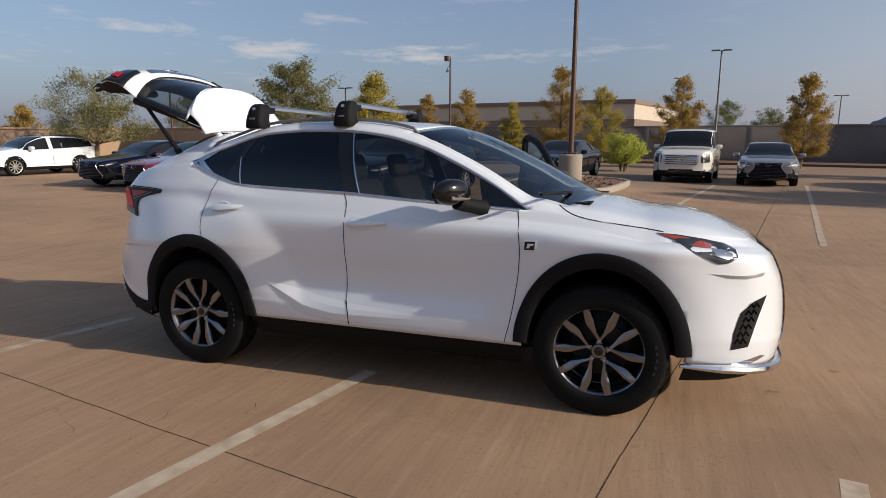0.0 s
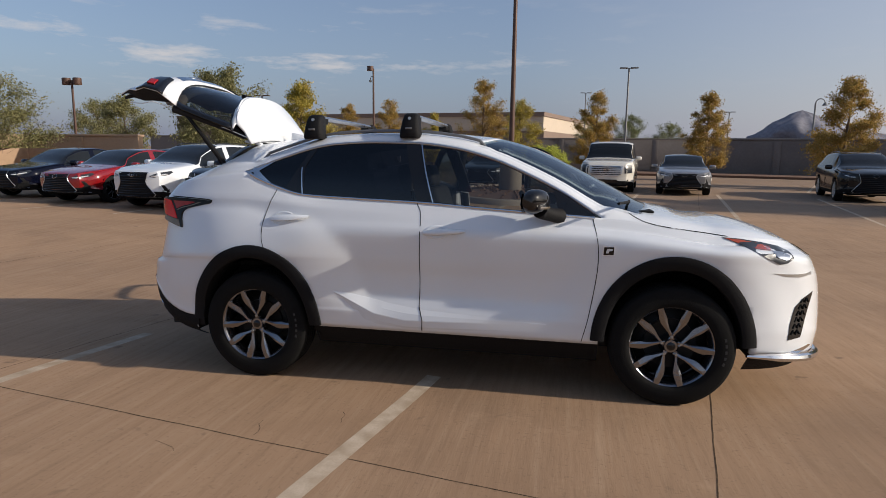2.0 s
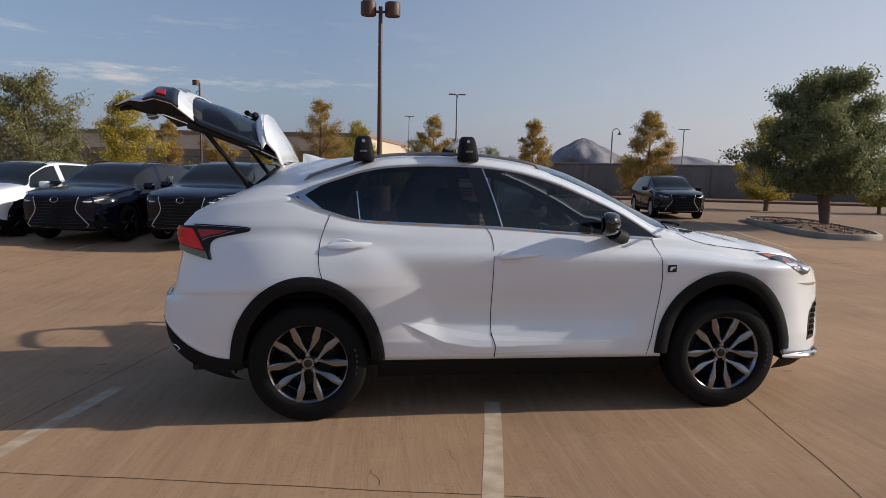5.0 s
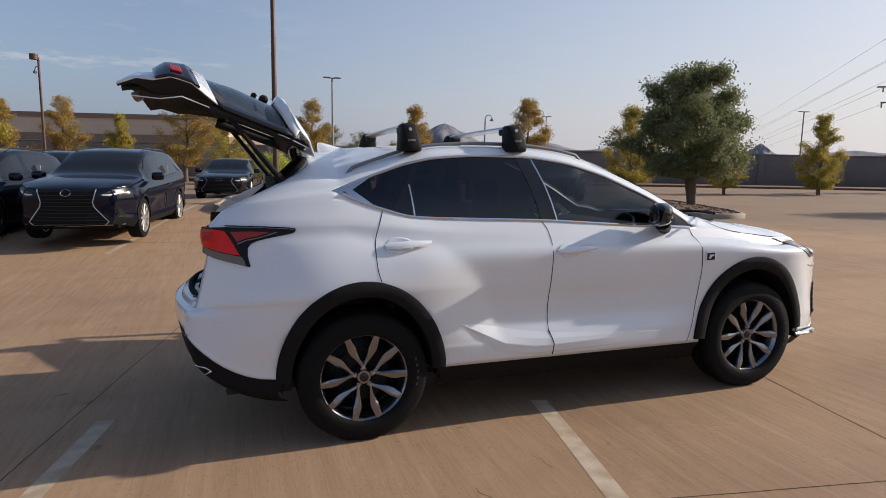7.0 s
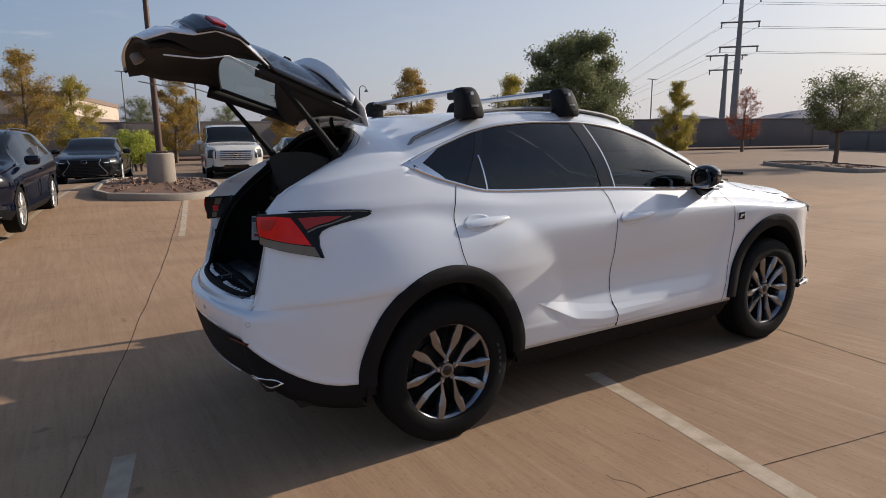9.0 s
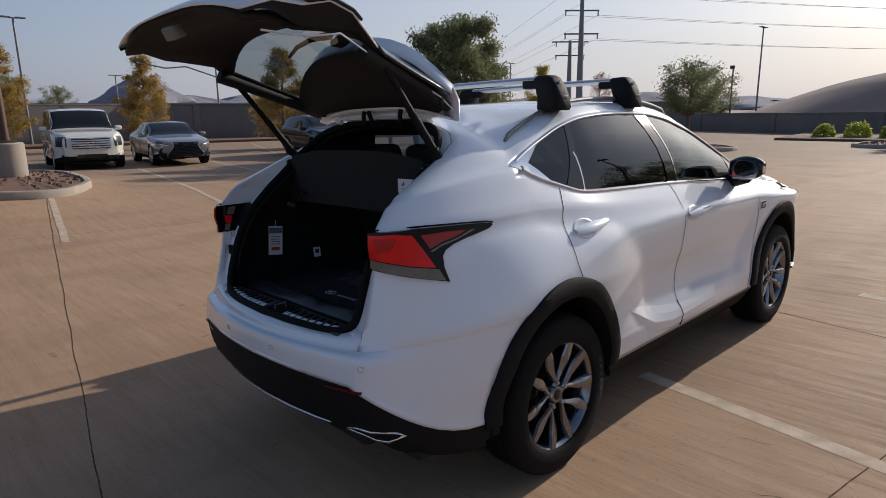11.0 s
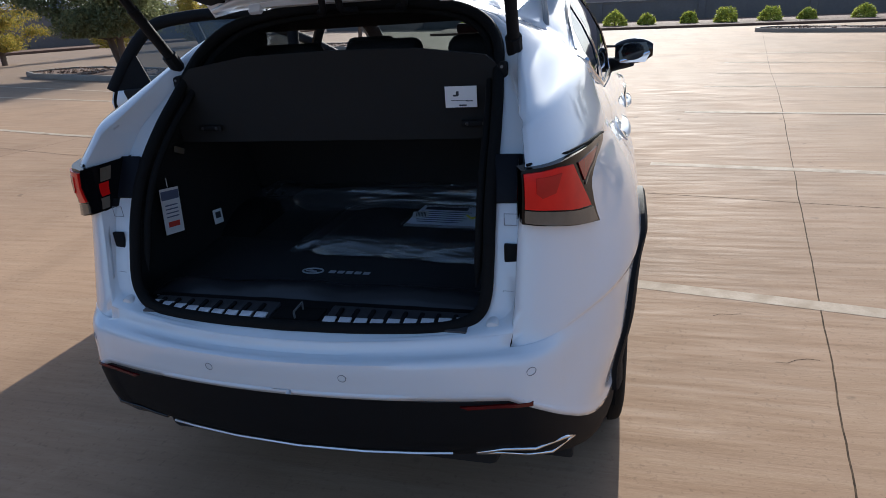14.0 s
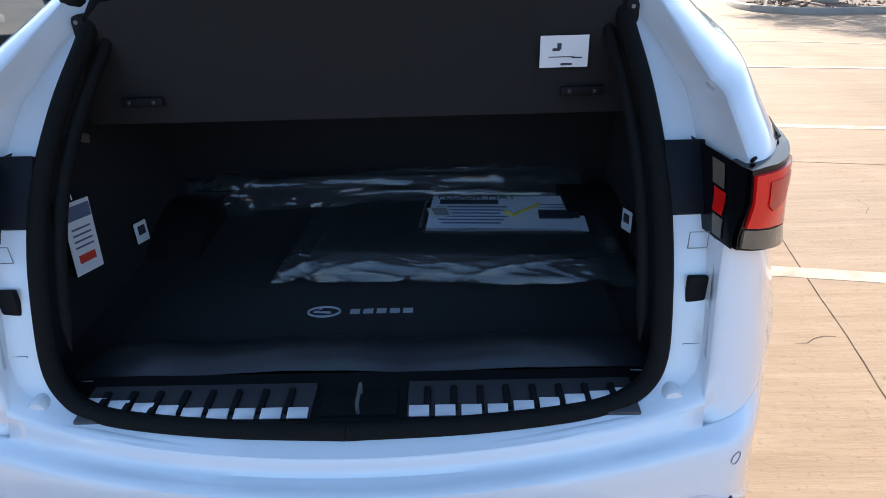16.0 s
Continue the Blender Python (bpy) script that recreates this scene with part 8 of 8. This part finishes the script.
def build_mat_bag():
    """Folded floor mats in a clear bag, with a printed sheet."""
    m = thing("mat_bag", LEVEL @ Matrix.Translation((-1.47, -0.19, 0.762)) @ Matrix.Rotation(radians(-4), 4, "Z"), "folded floor mats in a clear plastic bag", "bag")

    def edge(x, y, a, b):
        return max(0.0, 1 - abs(x / a) ** 6) ** 0.5 * max(0.0, 1 - abs(y / b) ** 8) ** 0.5

    part("folded_mat", sheet_mesh(-0.21, 0.21, -0.385, 0.385, 20, 30, lambda x, y: 0.055 * edge(x, y, 0.211, 0.386) + 0.003 * noise.noise(Vector((x * 9, y * 9, 0)))), MAT_FABRIC, m, "black carpet mats", 60)
    part("printed_sheet", sheet_mesh(-0.06, 0.185, -0.35, 0.08, 12, 16, lambda x, y: 0.0605 + 0.003 * noise.noise(Vector((x * 9, y * 9, 0)))), SHEET, m, "pale printed instruction sheet", 60)

    def words(body, y, x, size, mat):
        cu = bpy.data.curves.new("lettering", "FONT")
        cu.body, cu.size, cu.extrude = body, size, 0.0004
        cu.materials.append(mat)
        ob = new("lettering", cu)
        ob.parent = m
        ob.matrix_local = Matrix.Translation((x, y, 0.0655)) @ Matrix.Rotation(radians(-90), 4, "Z")
        return ob

    words("FLOOR MAT", 0.065, 0.150, 0.042, INK)
    part("print_bar", box(0.03, 0.17, 0.001, Matrix.Translation((0.128, -0.03, 0.0655))), INK, m, "", 0)
    words("SECURE", 0.05, 0.118, 0.03, PAPER)
    for k in range(6):
        part("print_bar", box(0.006, 0.20 - 0.02 * (k % 3), 0.001, Matrix.Translation((0.09 - 0.022 * k, -0.04, 0.0655))), INK_PALE, m, "", 0)
    for k in range(6):
        part("print_bar", box(0.003, 0.09, 0.001, Matrix.Translation((0.11 - 0.02 * k, -0.27, 0.0655))), INK_PALE, m, "", 0)
    part("print_bar", box(0.05, 0.11, 0.001, Matrix.Translation((0.04, -0.28, 0.066))), INK, m, "", 0)
    part("tick_mark", tube([(0.06, -0.13, 0.067), (0.03, -0.155, 0.067), (0.11, -0.23, 0.067)], 0.004, 5), YELLOW, m, "yellow tick mark")
    part("bar_code", box(0.07, 0.06, 0.001, Matrix.Translation((0.05, 0.05, 0.0665)) @ Matrix.Rotation(0.3, 4, "Z")), PAPER, m, "white sticker", 0)
    for k in range(7):
        part("code_bar", box(0.05, 0.003, 0.001, Matrix.Translation((0.05, 0.03 + 0.006 * k, 0.0675)) @ Matrix.Rotation(0.3, 4, "Z")), INK, m, "", 0)

    def crumple(x, y):
        base = 0.072 * max(0.0, 1 - abs(x / 0.262) ** 5) ** 0.6 * max(0.0, 1 - abs(y / 0.442) ** 7) ** 0.6
        w = (1 - abs(noise.noise(Vector((x * 34 + 5 * y, y * 3.0, 3))))) ** 6 + 0.5 * (1 - abs(noise.noise(Vector((x * 80 - 9 * y, y * 4 + 4 * x, 7))))) ** 6
        near = 0.10 + 1.9 * smoothstep(0.17, 0.25, -x) + 0.5 * smoothstep(0.12, 0.25, x) + 0.8 * smoothstep(0.3, 0.43, abs(y))
        if -0.075 < x < 0.20 and -0.365 < y < 0.095:
            return 0.057 + 0.002 * w
        return base + 0.004 + 0.0065 * w * near

    part("clear_bag", sheet_mesh(-0.26, 0.26, -0.44, 0.44, 260, 110, crumple), PLASTIC, m, "crumpled clear plastic film", 45).visible_shadow = False
    return m


INK_PALE = material("pale_ink", (0.12, 0.14, 0.22), 0.6)
build_mat_bag()


def build_rolled_bag():
    """A long rolled cover in clear film, lying across behind the mats."""
    m = thing("rolled_cover_bag", LEVEL @ Matrix.Translation((-1.22, 0.03, 0.762)) @ Matrix.Rotation(radians(3), 4, "Z"), "long black roll wrapped in clear plastic film", "bag")
    part("roll", tube([(0, y, 0.062) for y in (-0.56, -0.5, -0.2, 0.1, 0.38, 0.44)], [0.03, 0.05, 0.052, 0.05, 0.05, 0.02], 18), MAT_FABRIC, m, "black rolled fabric", 60)
    bm = bmesh.new()
    rows = []
    for i in range(100):
        y = -0.60 + 1.2 * i / 99
        r = 0.057 if y < 0.40 else 0.057 + 0.05 * (y - 0.40) - 0.9 * max(0, y - 0.5) ** 1.6
        if y > 0.43:
            r *= 0.75 + 0.25 * abs(math.cos(20 * y))
        row = []
        for k in range(49):
            a = 2 * math.pi * k / 48
            bunch = smoothstep(0.30, 0.48, y)
            q = r + 0.011 * (1 - abs(noise.noise(Vector((a * 2.2 + y * 1.5, y * 1.6, 2))))) ** 5 * (1.0 if 4 < k < 44 else 0.3) + 0.004 * (1 - abs(noise.noise(Vector((a * 4 - y * 2, y * 3, 5))))) ** 6 + 0.012 * bunch * (1 - abs(noise.noise(Vector((a * 2, y * 16 + a, 5))))) ** 4
            row.append(Vector((q * math.cos(a), y, max(0.004, 0.064 + q * math.sin(a)))))
        rows.append(row)
    grid_faces(bm, rows)
    bmesh.ops.recalc_face_normals(bm, faces=bm.faces)
    part("clear_film", bm, PLASTIC, m, "crumpled clear film", 45).visible_shadow = False


build_rolled_bag()


def build_boot_mat():
    m = thing("boot_mat", LEVEL @ Matrix.Translation((-1.80, 0.0, 0.7605)), "black carpet boot mat with a grey printed emblem", "mat")
    part("carpet", box(0.42, 1.08, 0.008, Matrix.Translation((0.02, 0, 0.004)), 0.003), MAT_FABRIC, m)
    ring = bmesh.new()
    tube_into(ring, [(-0.03 + 0.020 * math.sin(a), 0.115 + 0.036 * math.cos(a), 0.009) for a in [2 * math.pi * k / 24 for k in range(25)]], 0.003, 5)
    tube_into(ring, [(-0.015, 0.122, 0.009), (-0.03, 0.138, 0.009), (-0.034, 0.10, 0.009)], 0.003, 5)
    part("emblem_print", ring, EMB, m, "grey oval emblem")
    for y, w in ((0.045, 0.022), (0.015, 0.022), (-0.015, 0.022), (-0.045, 0.022), (-0.075, 0.022)):
        part("emblem_bar", box(0.019, w, 0.001, Matrix.Translation((-0.03, y, 0.0088))), EMB, m, "", 0)


EMB = material("grey_print", (0.34, 0.35, 0.38), 0.7)
build_boot_mat()


def build_cover_roll():
    """A soft padded flap along the front of the sill."""
    m = thing("padded_flap", LEVEL @ Matrix.Translation((-2.01, 0.0, 0.765)), "soft black padded bumper flap folded in the boot", "flap")
    bm = bmesh.new()
    rows = []
    for i in range(61):
        y = -0.56 + 1.12 * i / 60
        e = max(0.0, 1 - abs(y / 0.565) ** 10) ** 0.5
        lump = 0.013 * noise.noise(Vector((y * 5, 0.3, 0))) + 0.006 * noise.noise(Vector((y * 16, 1.3, 0)))
        row = []
        for k in range(15):
            u = k / 14
            x = -0.055 + 0.11 * u + 0.01 * noise.noise(Vector((y * 3, 5, 0)))
            z = 0.004 + e * (0.042 + lump) * math.sin(math.pi * (0.06 + 0.88 * u)) ** 0.6
            row.append(Vector((x, y, z)))
        rows.append(row)
    grid_faces(bm, rows)
    for f in bm.faces:
        f.normal_update()
        if f.normal.z < 0:
            f.normal_flip()
    part("padding", bm, SOFT_BLACK, m, "", 70)
    part("stitching", tube([Vector((-0.058, -0.54 + 1.08 * k / 30, 0.012 + 0.002 * math.sin(k))) for k in range(31)], 0.0018, 4), EMB, m, "grey stitched seam")


build_cover_roll()


def build_tag():
    m = thing("paper_tag", LEVEL @ Matrix.Translation((-1.83, 0.605, 1.055)) @ Matrix.Rotation(radians(6), 4, "Y") @ Matrix.Rotation(radians(-12), 4, "Z"), "white hanging paper tag with a red band", "tag")
    part("card", box(0.075, 0.0015, 0.155, Matrix.Translation((0, -0.004, -0.08))), PAPER, m, "", 0)
    part("top_print", box(0.07, 0.001, 0.03, Matrix.Translation((0, -0.0052, -0.026))), INK_PALE, m, "", 0)
    part("red_band", box(0.045, 0.001, 0.018, Matrix.Translation((0.0, -0.0052, -0.125))), RED_INK, m, "", 0)
    for k in range(4):
        part("print_bar", box(0.05, 0.001, 0.004, Matrix.Translation((0, -0.0052, -0.06 - 0.013 * k))), INK_PALE, m, "", 0)
    part("string", tube([(0, 0, 0), (0.002, 0.004, 0.03)], 0.0015, 4), PAPER, m, "", 0)


build_tag()
